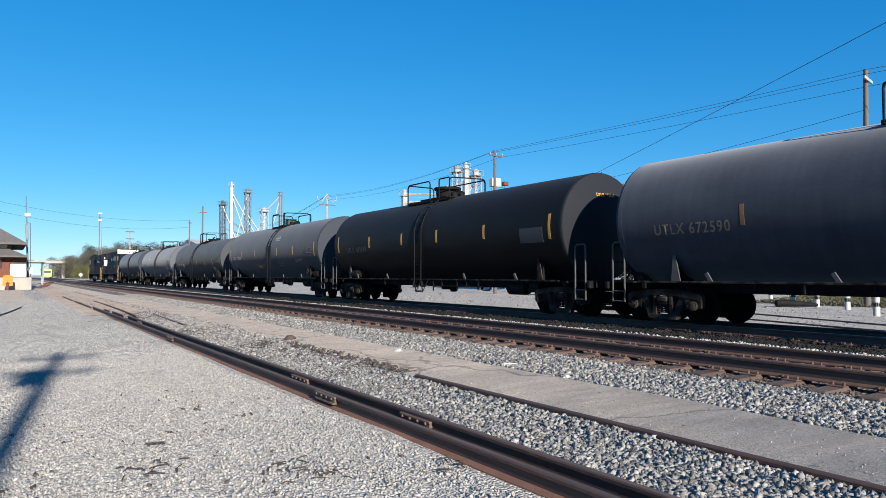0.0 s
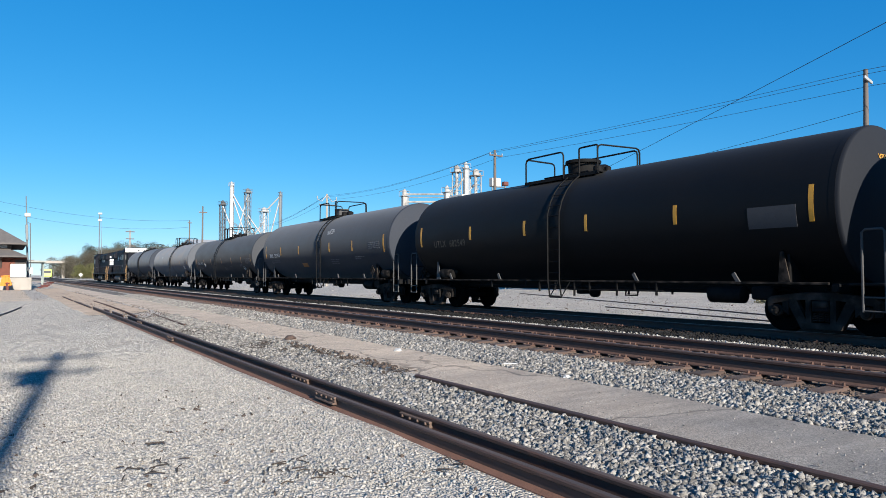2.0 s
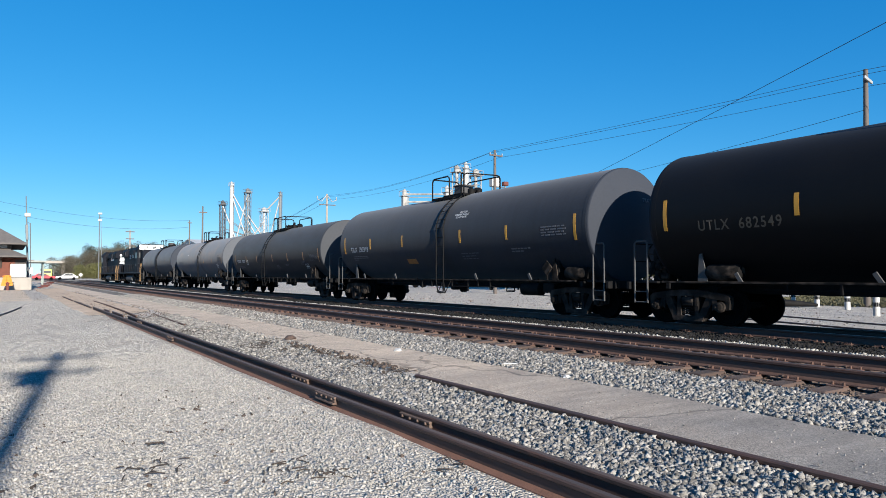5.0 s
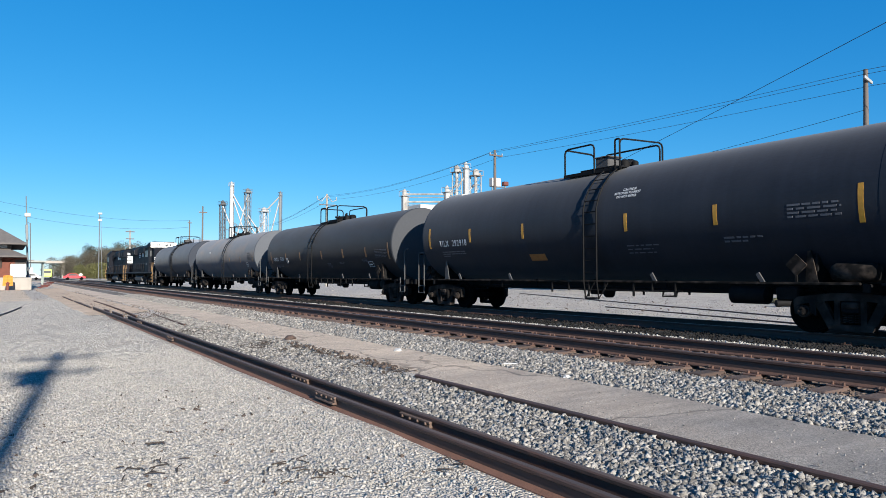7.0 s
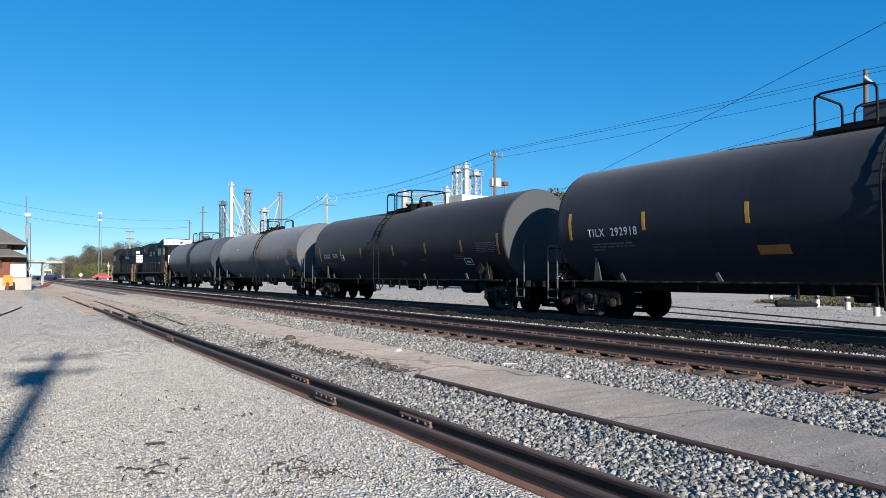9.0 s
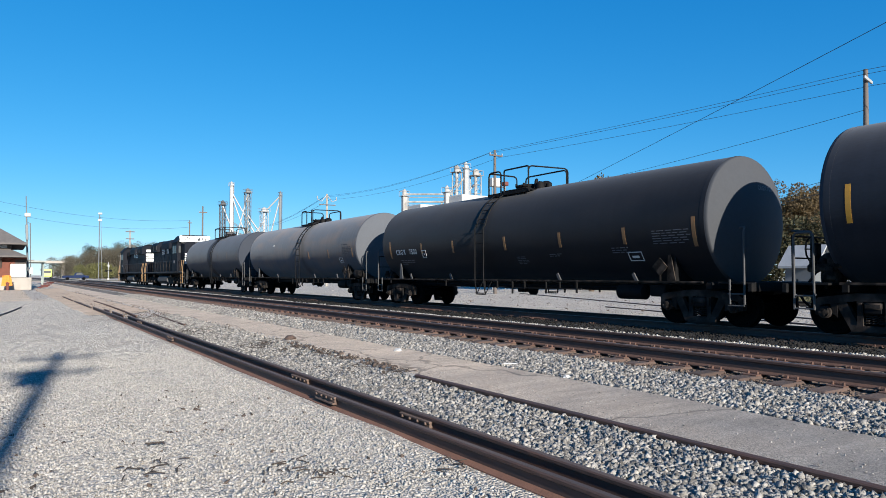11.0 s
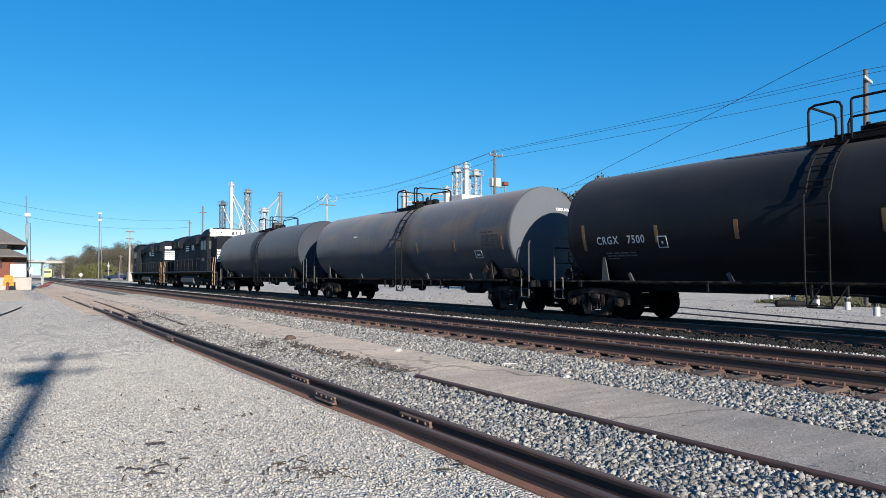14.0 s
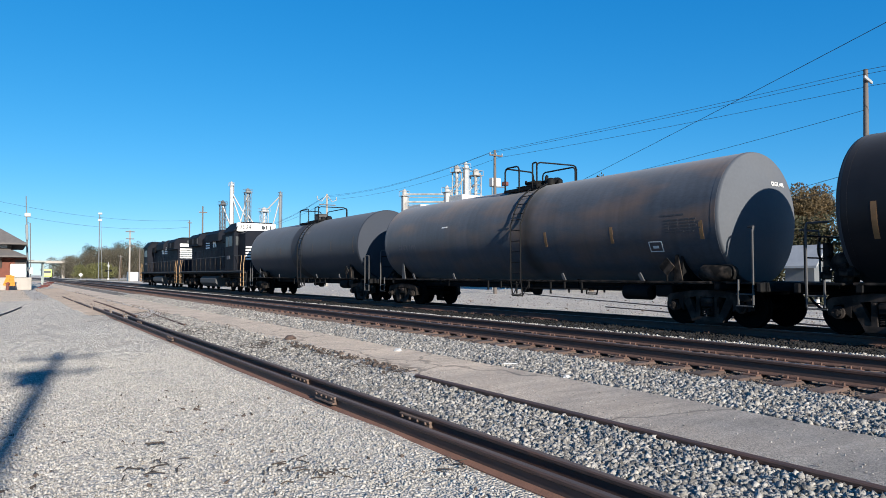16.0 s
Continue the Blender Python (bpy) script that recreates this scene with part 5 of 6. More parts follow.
def make_hedge():
    rnd = random.Random(3)
    c = [(54 + 20 * u + rnd.gauss(0, 1), 58 - 48 * u + rnd.gauss(0, 1.5), rnd.uniform(0.2, 6.5)) for u in [rnd.random() for _ in range(1300)]]
    v, f = leaf_cards(c, 0.19, 0.8, 34)
    ob = new("hedge", fast_mesh("hedge", v, f, M_HEDGE))
    return tagged(ob, "overgrown green bushes behind the yard", "bushes", kind="stuff")


make_hedge()


def make_woods():
    """A mixed edge of woodland: dark pines behind, bare brown crowns, yellow-green bushes in front."""
    rnd = random.Random(8)
    trunks = Build()
    stands = (
        ("woodland", "hazy brown-green woodland beyond the crossing", leaf_material("dull_woodland_leaves", (0.125, 0.112, 0.078), 0.22), 150, 20, 126, 352, -55, 24, (8.0, 14.0), 3.6),
        ("pine_woodland", "dark green pines rising behind the woodland", leaf_material("pine_needles", (0.050, 0.058, 0.040), 0.35), 46, 33, 100, 372, -42, 8, (14.5, 17.0), 2.6),
        ("bushes", "yellow-green bushes before the distant woodland", leaf_material("yellow_green_leaves", (0.165, 0.165, 0.060), 0.3), 10, 25.5, 9, 305, -8, 6, (3.4, 5.4), 2.6),
    )
    for name, label, mat, count, x0, dx, y0, dy, jitter, (h0, h1), wide in stands:
        c = []
        for k in range(count):
            u = rnd.random()
            x, y = x0 + dx * u + rnd.uniform(-3, 3), y0 + dy * u + rnd.uniform(-jitter, jitter)
            h = (h0 + (h1 - h0) * min(1, u * 5)) * rnd.uniform(0.82, 1.06)
            trunks.tube([(x, y, -0.3), (x + 0.4, y, h * 0.7)], [0.25, 0.1], 5)
            for j in range(26):
                z = h * rnd.uniform(0.08, 1.0)
                r = wide * math.sqrt(max(0.05, 1 - abs(z / h - 0.5) * 1.5))
                c.append((x + rnd.gauss(0, 0.55) * r, y + rnd.gauss(0, 0.55) * r, z))
        v, f = leaf_cards(c, 0.19, 1.9 if h0 > 7 else 1.2, 80)
        tagged(new(name, fast_mesh(name, v, f, mat)), label, "woodland", kind="stuff")
    tk = new("woodland_trunks", trunks.mesh("woodland_trunks", M_BARK))
    tagged(tk, "thin trunks of the distant woodland", "woodland", kind="stuff")


make_woods()

# ---- poles and wires ----


def make_pole(x, y, height, label, arms=((0.4, 2.2),), r=0.15, lean=0.0, extras=(), name="utility_pole", mat=None, turn=0.0):
    p = thing(name, label, "utility pole", at=pose(x, y, ground_z(x), 0, lean, turn))
    part("shaft", Build().tube([(0, 0, -0.3), (0, 0, height * 0.5), (0, 0, height)], [r, r * 0.85, r * 0.65], 12), mat or M_POLE, p, smooth=40)
    for down, width in arms:
        z = height - down
        arm = part("crossarm", Build().box((0, -r, z), (width, 0.09, 0.11 if r < 0.19 else 0.2), bevel=0.01), M_POLE, p)
        for k in range(3):
            part("insulator", lambda: Build().lathe([(0, 0.03), (0.05, 0.05), (0.09, 0.035), (0.13, 0.045), (0.16, 0.02)], (0, 0, 0), (0, 0, 1), 10), M_GALV, arm, key="insul", smooth=40, m=pose((-0.46 + 0.46 * k) * width, -r, z + 0.05))
    for kind in extras:
        if kind == "transformer":
            part("transformer", Build().lathe([(0, 0.15), (0.03, 0.17), (0.5, 0.17), (0.54, 0.12), (0.6, 0.05)], (-0.22, 0, height - 1.4), (0, 0, 1), 18), M_GALV, p, "grey can transformer", smooth=40)
        if kind == "cans":
            for q, w in ((0.3, -0.05),):
                part("transformer", Build().lathe([(0, 0.15), (0.03, 0.17), (0.55, 0.17), (0.6, 0.12), (0.66, 0.05)], (q, w, height - 1.45), (0, 0, 1), 18), M_GALV, p, "grey can transformer", smooth=40)
        if kind == "bracket":
            part("bracket", Build().box((-0.1, -r, height - 0.55), (0.75, 0.08, 0.14), rot=(0, 12, 0), bevel=0.01), M_GALV, p, "pale wire bracket")
        if kind == "vee":
            for q in (-1, 1):
                part("arm_brace", Build().tube([(0, 0, height - 0.1), (q * 0.75, 0, height - 1.0), (q * 1.35, 0, height - 0.72)], 0.06, 6), M_GALV, p, "raised wire arm")
                part("insulator_string", Build().lathe([(0, 0.05), (0.1, 0.11), (0.2, 0.06), (0.3, 0.11), (0.42, 0.04)], (q * 1.35, 0, height - 0.72), (0, 0, 1), 10), M_GALV, p, smooth=40)
        if kind == "lamp":
            part("lamp_head", Build().box((0.3, -0.2, height - 1.3), (0.5, 0.35, 0.28), bevel=0.08), M_SHEET, p, "white floodlight head")
    return p


make_pole(33.4, 15.1, 11.2, "weathered wooden utility pole with small bracket", arms=(), r=0.155, lean=2.0, extras=("bracket",))
make_pole(32.5, 42.0, 11.45, "wooden utility pole with a crossarm above the yard", arms=((0.45, 1.3),), r=0.16)
make_pole(35.4, 82.0, 12.2, "pale utility pole with raised wire arms", arms=((1.45, 2.3),), r=0.18, extras=("vee",), mat=M_CONCRETE)
make_pole(32.0, 134.4, 14.9, "tall wooden utility pole in the distance", arms=((1.2, 1.6),), r=0.2)
make_pole(36.8, 167.2, 14.6, "distant wooden utility pole", arms=((0.6, 1.0),), r=0.2)
make_pole(23.3, 164.1, 11.6, "pale concrete utility pole with three crossarms", arms=((0.4, 1.9), (2.0, 1.7), (3.6, 1.9)), r=0.22, mat=M_CONCRETE)
make_pole(22.2, 172.0, 6.2, "short leaning service pole by the crossing", arms=((0.4, 0.8),), r=0.14, lean=2.5)
make_pole(26.0, 168.0, 8.0, "plain service pole by the crossing", arms=(), r=0.16)
make_pole(-2.18, -12.2, 9.25, "utility pole with two crossarms and a transformer", arms=((0.25, 1.15), (0.95, 1.2)), r=0.15, extras=("transformer",))


def wire(name, a, c, sag, r=0.011, label="thin black cable strung between utility poles"):
    pts = []
    for k in range(25):
        u = k / 24
        p = Vector(a).lerp(Vector(c), u)
        p.z -= sag * 4 * u * (1 - u)
        pts.append(p)
    return solid(name, Build().tube(pts, r, 5), M_CABLE, label, "cable", "overhead cables", smooth=60)


for dx, z1, z2 in ((0.0, 10.82, 11.12), (-0.45, 10.50, 10.9), (0.45, 10.13, 10.62)):
    wire("overhead_cable", (33.55 + dx, 15.0, z1), (32.5 + dx, 42.0, z2), 0.12)
    wire("overhead_cable", (32.5 + dx, 42.0, z2), (35.4 + dx, 82.0, z2 + 0.6), 0.7)
    wire("overhead_cable", (33.55 + dx, 15.0, z1), (35.0 + dx, -25.0, z1 + 0.2), 0.5)
    wire("overhead_cable", (35.4 + dx, 82.0, z2 + 0.6), (40.3 + dx, 120.0, 10.2), 0.4, 0.018)
wire("overhead_cable", (33.4, 15.0, 8.9), (46.0, 66.0, 9.4), 0.5, 0.012, "thin grey overhead line")
wire("overhead_cable", (27.05, 4.9, 12.26), (51.0, 59.2, 9.25), 0.15, 0.016, "long black cable rising over the yard")
make_pole(-9.5, 145.0, 16.9, "tall wooden utility pole behind the depot", arms=((0.4, 1.6), (2.0, 1.6)), r=0.2)
for dz, sag in ((0.0, 1.9), (1.6, 2.3)):
    wire("overhead_cable", (-9.5, 145.0, 16.4 - dz), (36.8, 167.2, 14.3 - dz), sag, 0.022)
for z, zz in ((6.1, 8.8), (5.5, 7.9)):
    wire("overhead_cable", (33.3, 15.1, z), (63.5, 46.0, zz), 0.4, 0.014)

# ---- grain elevators ----


def lattice_tower(name, x, y, height, w, label, mat, legs=True, rings=10):
    t = thing(name, label, "elevator tower", "elevator towers", at=pose(x, y, ground_z(x)))
    if legs:
        for sx in (-1, 1):
            for sy in (-1, 1):
                part("leg", Build().tube([(sx * w / 2, sy * w / 2, -0.3), (sx * w / 2, sy * w / 2, height)], 0.13, 6), mat, t)
        for k in range(rings):
            z0, z1 = height * k / rings, height * (k + 1) / rings
            b = Build()
            q = [(-w / 2, -w / 2), (w / 2, -w / 2), (w / 2, w / 2), (-w / 2, w / 2)]
            for i in range(4):
                a, c = q[i], q[(i + 1) % 4]
                b.tube([(*a, z0), (*c, z1)], 0.045, 4)
                b.tube([(*a, z1), (*c, z1)], 0.045, 4)
            part("bracing", b, mat, t)
        part("leg_casing", Build().box((0, 0, height * 0.5), (w * 0.3, w * 0.25, height)), mat, t)
    else:
        part("shaft", Build().box((0, 0, height * 0.5), (w, w * 0.8, height), bevel=0.1), mat, t)
        part("rung_ladder", Build().tube([(w * 0.7, -0.3, 0), (w * 0.7, -0.3, height)], 0.08, 4).tube([(w * 0.7, 0.3, 0), (w * 0.7, 0.3, height)], 0.08, 4), mat, t)
    part("head_platform", Build().box((0, 0, height + 0.1), (w * 1.55, w * 1.4, 0.12), bevel=0.03), mat, t)
    part("head_house", Build().box((0, 0, height + 0.75), (w * 0.75, w * 0.5, 1.1), bevel=0.12).lathe([(0, w * 0.3), (0.25, w * 0.26), (0.45, 0.05)], (0, 0, height + 1.3), (0, 0, 1), 10).box((w * 0.55, 0, height + 0.6), (w * 0.35, w * 0.3, 0.5), bevel=0.06), mat, t)
    rail = Build()
    for sx in (-1, 1):
        for sy in (-1, 1):
            rail.tube([(sx * w * 0.76, sy * w * 0.68, height), (sx * w * 0.76, sy * w * 0.68, height + 1.2)], 0.05, 4)
    rail.tube([(-w * 0.76, -w * 0.68, height + 1.2), (w * 0.76, -w * 0.68, height + 1.2), (w * 0.76, w * 0.68, height + 1.2), (-w * 0.76, w * 0.68, height + 1.2)], 0.05, 4, closed=True)
    part("platform_rail", rail, mat, t)
    return t


def chute(a, c, r=0.25, name="grain_spout", mat=None):
    return solid(name, Build().tube([a, c], r, 8), mat or M_GALV, "straight galvanised grain spout", "grain spout", "grain spouts", smooth=50)


lattice_tower("elevator_tower", 64.9, 232.5, 32.2, 1.1, "tall pale elevator leg with a head platform", M_GALV, legs=False)
lattice_tower("elevator_tower", 62.4, 234.1, 25.6, 1.7, "dark lattice elevator tower", M_DARK_STEEL)
lattice_tower("elevator_tower", 69.6, 229.4, 29.8, 1.8, "grey lattice elevator tower with spouts", M_GREY_STEEL)
lattice_tower("elevator_tower", 74.4, 226.2, 23.2, 2.2, "short galvanised elevator tower", M_GALV)
lattice_tower("elevator_tower", 79.0, 223.2, 28.8, 0.85, "slim grey elevator tower", M_GREY_STEEL, legs=False)
for a, c in (((64.9, 232.5, 30), (73.5, 227, 12)), ((64.9, 232.5, 29), (69.5, 229, 13)), ((69.6, 229.4, 22), (75.5, 225.5, 12)), ((79, 223.2, 28.5), (74.6, 226, 23)), ((79, 223.2, 28), (76, 225, 14)), ((62.4, 234, 25), (66.5, 231.5, 13)), ((69.6, 229.4, 29), (66, 231.5, 12)), ((74.4, 226.2, 20), (71, 228.5, 14))):
    chute(a, c)


for k in range(16):
    u = k * 0.618 % 1
    w = k * 0.377 % 1
    chute((62 + 17 * u, 234.5 - 11 * u, 10 + 12 * w), (62 + 17 * w, 234.5 - 11 * w, 11 + 7 * u), 0.09, mat=M_GREY_STEEL)


def make_bin(x, y, r, h, label):
    b = thing("grain_bin", label, "grain bin", "grain bins", at=pose(x, y, ground_z(x)))
    prof = []
    for k in range(int(h / 0.8)):
        prof += [(0.8 * k, r), (0.8 * k + 0.4, r + 0.05)]
    part("wall", Build().lathe(prof + [(h, r)], (0, 0, 0), (0, 0, 1), 32), M_SHEET, b, smooth=30)
    part("roof", Build().lathe([(h, r + 0.15), (h + r * 0.45, 0.5), (h + r * 0.5, 0.4), (h + r * 0.52, 0.0)], (0, 0, 0), (0, 0, 1), 32), M_GALV, b, smooth=30)
    return b


make_bin(72.5, 236, 4.5, 12.5, "round corrugated steel grain bin")
make_bin(64.0, 242, 4.0, 12.0, "round corrugated steel grain bin")


def gabled(name, x0, x1, y0, y1, eave, ridge, wall_mat, roof_mat, label, category="building", along="y", turn=0.0):
    h = thing(name, label, category)
    z0 = ground_z((x0 + x1) / 2) - 0.2
    part("wall", Build().box(((x0 + x1) / 2, (y0 + y1) / 2, (eave + z0) / 2), (x1 - x0, y1 - y0, eave - z0)), wall_mat, h)
    o = 0.4
    if along == "y":
        xm = (x0 + x1) / 2
        sec = [(-(x1 - x0) / 2 - o, eave - 0.05), (0, ridge), ((x1 - x0) / 2 + o, eave - 0.05), ((x1 - x0) / 2 + o, eave - 0.25), (0, ridge - 0.2), (-(x1 - x0) / 2 - o, eave - 0.25)]
        part("roof", Build().sweep(sec, [(xm, y0 - o, 0), (xm, y1 + o, 0)]), roof_mat, h)
        for y in (y0, y1):
            part("gable", Build().plate([(x0, eave), (x1, eave), (xm, ridge - 0.2)], "y", y, 0.12), wall_mat, h)
    else:
        ym = (y0 + y1) / 2
        sec = [(-(y1 - y0) / 2 - o, eave - 0.05), (0, ridge), ((y1 - y0) / 2 + o, eave - 0.05), ((y1 - y0) / 2 + o, eave - 0.25), (0, ridge - 0.2), (-(y1 - y0) / 2 - o, eave - 0.25)]
        part("roof", Build().sweep(sec, [(x0 - o, ym, 0), (x1 + o, ym, 0)]), roof_mat, h)
        for x in (x0, x1):
            part("gable", Build().plate([(y0, eave), (y1, eave), (ym, ridge - 0.2)], "x", x, 0.12), wall_mat, h)
    return h


gabled("warehouse", 53, 66, 222, 262, 10.5, 13.6, M_SHEET, M_SHEET, "pale sheet-metal elevator warehouse with a gabled roof", along="x")
# nearer white elevator
mill = thing("feed_mill", "white sheet-metal feed mill with rooftop conveyors", "feed mill")
part("mill_body", Build().box((87.0, 122.5, 9.3), (7.6, 6.5, 19.2), bevel=0.1), M_SHEET, mill)
part("mill_annex", Build().box((80.0, 127, 8.2), (9, 6, 17.0), bevel=0.1), M_SHEET, mill)
for x, y, h, w, lab in ((84.9, 123.7, 24.6, 1.5, "white lattice elevator leg on the mill"), (86.6, 122.6, 25.4, 1.1, "grey elevator leg on the mill"), (88.5, 121.4, 23.8, 1.7, "white lattice elevator leg on the mill"), (83.0, 124.9, 20.0, 1.2, "short elevator leg on the mill")):
    lattice_tower("elevator_tower", x, y, h, w, lab, M_MILL if "white" in lab else M_GALV, legs="lattice" in lab, rings=12)
lattice_tower("elevator_tower", 75.0, 130.2, 19.2, 1.2, "pale elevator leg carrying a level conveyor", M_MILL, legs=False)
for z in (19.4, 17.7):
    conv = thing("conveyor", "level white grain conveyor on a truss", "conveyor", "conveyors")
    part("trough", Build().tube([(75, 130.2, z), (84, 124.3, z)], 0.22, 6), M_MILL, conv)
    part("truss", Build().tube([(75, 130.2, z - 0.7), (84, 124.3, z - 0.7)], 0.08, 4), M_MILL, conv)
for a, c in (((86.6, 122.6, 24), (84.3, 124, 19.5)), ((88.5, 121.4, 22), (86, 123, 18.5)), ((84.9, 123.7, 22), (82, 126, 17))):
    chute(a, c, 0.18)
sign = thing("sign_box", "white equipment box on a low frame by the pole", "equipment box")
part("box", Build().box((35.3, 45.6, 9.2), (0.95, 0.5, 0.75), bevel=0.05), M_SHEET, sign)
part("frame", Build().tube([(35.0, 45.6, -0.3), (35.0, 45.6, 9.0)], 0.06, 6).tube([(36.1, 45.2, -0.3), (36.1, 45.2, 8.9)], 0.06, 6).tube([(35.0, 45.6, 8.8), (36.1, 45.2, 8.8)], 0.05, 6), M_GREY_STEEL, sign)
part("motor", Build().box((36.1, 45.2, 9.1), (0.5, 0.4, 0.35), bevel=0.05), M_RUST_RED, sign)

gabled("shed", 54.6, 57.2, 28.6, 31.0, 2.0, 3.7, M_GREY_STEEL, M_GALV, "low grey shed with a metal roof", along="y")

# ---- depot ----


def make_depot():
    d = thing("depot", "old brick railway depot with wide hipped eaves", "depot")
    gz = ground_z(0) - 0.2
    part("wall", Build().box((-5.2, 88, (3.6 + gz) / 2), (12, 16, 3.6 - gz)), M_BRICK, d)
    part("upper_wall", Build().box((-5.2, 88, 4.05), (11.2, 15.2, 0.95)), M_WOODTRIM, d)
    for k in range(4):
        part("clerestory_window", Build().box((-0.2 - 1.05 * k, 80.38, 4.1), (0.6, 0.08, 0.4), bevel=0.01), M_SHEET, d, "pale clerestory window")
    for k in range(6):
        part("clerestory_window", Build().box((0.42, 81.4 + 2.2 * k, 4.1), (0.08, 0.9, 0.4), bevel=0.01), M_SHEET, d, "pale clerestory window")

    def hip(x0, x1, y0, y1, z0, z1, inset):
        v = [(x0, y0, z0), (x1, y0, z0), (x1, y1, z0), (x0, y1, z0), (x0 + inset, y0 + inset, z1), (x1 - inset, y0 + inset, z1), (x1 - inset, y1 - inset, z1), (x0 + inset, y1 - inset, z1)]
        v += [(a, b, c - 0.16) for a, b, c in v[:4]]
        f = [(0, 1, 5, 4), (1, 2, 6, 5), (2, 3, 7, 6), (3, 0, 4, 7), (4, 5, 6, 7), (11, 10, 9, 8), (0, 8, 9, 1), (1, 9, 10, 2), (2, 10, 11, 3), (3, 11, 8, 0)]
        return Build().add(v, f)
    part("lower_roof", hip(-12.4, 1.75, 78.6, 97.4, 3.12, 3.72, 1.2), M_ROOF, d)
    part("upper_roof", hip(-12.0, 1.75, 79.2, 97.0, 4.42, 7.5, 4.6), M_ROOF, d)
    for x in (-5.4, -2.5, -0.4):
        part("eave_bracket", Build().tube([(x, 80.0, 1.9), (x, 79.8, 2.5), (x, 79.3, 2.95), (x, 78.8, 3.05)], 0.09, 6), M_WOODTRIM, d)
    for y in (80.5, 84, 88, 92, 95.5):
        part("eave_bracket", Build().tube([(0.8, y, 1.9), (0.95, y, 2.5), (1.25, y, 2.9), (1.7, y, 3.05)], 0.09, 6), M_WOODTRIM, d)
    # solid dark box stands in for the shaded open recess under the eaves
    part("porch", Build().box((1.0, 80.7, 1.55), (1.5, 1.3, 3.0)), M_WOODTRIM, d, "dark block for the shade in the recess under the eaves")
    arch = [(0.25 + 0.75 * (1 - math.cos(0.1745 * k)), 80.0, 2.0 + 0.85 * math.sin(0.1745 * k)) for k in range(10)]
    part("porch_arch", Build().tube(arch + [(1.8, 79.95, 2.9)], 0.1, 6), M_BRICK, d, "curved eave bracket")
    for k in range(3):
        part("window", Build().box((0.82, 83.5 + 3.6 * k, 2.1), (0.08, 1.2, 1.3), bevel=0.02), M_WOODTRIM, d)
    return d


make_depot()
solid("loading_dock", Build().box((-6.0, 78.9, 0.33), (16.4, 2.2, 1.24), bevel=0.05), M_CONCRETE, "worn concrete loading dock before the depot", "loading dock")
solid("white_box", Build().box((1.05, 78.9, 1.63), (1.35, 1.1, 1.33), bevel=0.05), M_SHEET, "white equipment cabinet standing on the dock", "cabinet")
# mast and pole beside the depot
mast = thing("antenna_mast", "slim steel mast with a bright floodlight", "mast", at=pose(2.0, 81.4, ground_z(2), 0, -2.2, 0))
part("shaft", Build().tube([(0, 0, -0.3), (0, 0, 6), (0, 0, 9.7)], [0.12, 0.08, 0.04], 8), M_GREY_STEEL, mast)
part("floodlight", Build().box((0.1, -0.1, 7.7), (0.55, 0.3, 0.4), bevel=0.06), M_SHEET, mast, "white floodlight head")
part("box", Build().box((0.0, -0.15, 5.9), (0.25, 0.2, 1.6), bevel=0.03), M_GREY_STEEL, mast)
part("stay_bar", Build().tube([(-1.2, 0, 3.0), (0.6, 0, 3.0)], 0.04, 6), M_GREY_STEEL, mast)
pole2 = thing("service_mast", "plain grey service pipe beside the mast", "mast", at=pose(2.25, 82.2, ground_z(2), 0, -1.5, 0))
part("pipe", Build().tube([(0, 0, -0.3), (0, 0, 6.9), (-0.2, 0, 6.95)], 0.06, 6), M_GREY_STEEL, pole2)
part("meter_box", Build().box((0, -0.1, 1.9), (0.4, 0.25, 0.7), bevel=0.03), M_SHEET, pole2)
M_CANOPY = material("pale_green_paint", (0.24, 0.27, 0.25), 0.7, var=0.2, scale=2, fine=20, bump=0.05)
canopy = thing("platform_canopy", "flat pale green platform canopy on a post", "canopy")
part("roof", Build().box((3.2, 113, 3.05), (3.2, 6, 0.14), bevel=0.05), M_CANOPY, canopy)
for x, y in ((4.5, 110.9), (4.55, 115.6), (2.0, 113)):
    part("post", Build().tube([(x, y, -0.4), (x, y, 3.0)], 0.1, 8), M_CANOPY, canopy)
for k in range(4):
    solid("timber_stack", Build().box((3.4 + 0.25 * k, 84 + 0.4 * k, -0.1 + 0.16 * k), (1.0, 0.16, 0.12), rot=(0, -8 + 4 * k, 20 + 9 * k), bevel=0.02), M_RUST_RED, "dull red scrap timber by the dock", "timber", "scrap timbers")

# orange cloth over a red stand by the dock: rigid folds that sway
stand = solid("hydrant", Build().lathe([(0, 0.2), (0.05, 0.2), (0.06, 0.15), (0.6, 0.14), (0.62, 0.18), (0.7, 0.18), (0.85, 0.05)], (0, 0, 0), (0, 0, 1), 16), M_RUST_RED, "dull red hydrant before the dock", "hydrant", smooth=40, at=pose(0.2, 75.9, ground_z(0) - 0.02))
flag = thing("orange_flag", "orange cloth hung over a red hydrant, stirring in wind", "cloth", at=pose(0.2, 75.9, 0.52))
FOLDS = []
for k in range(5):
    b = Build()
    for j in range(6):
        b.box((0.0, 0, 0.42 - 0.16 * j), (0.17 + 0.012 * j, 0.05, 0.17), rot=(6 * (-1) ** j, 0, 0), bevel=0.015)
    FOLDS.append((part("fold", b, M_ORANGE, flag, m=pose(-0.3 + 0.15 * k, 0.04 * (-1) ** k, 0.1)), k))
part("hem", Build().tube([(-0.36, 0, 0.56), (0, 0, 0.62), (0.36, 0, 0.56)], 0.05, 8), M_ORANGE, flag)

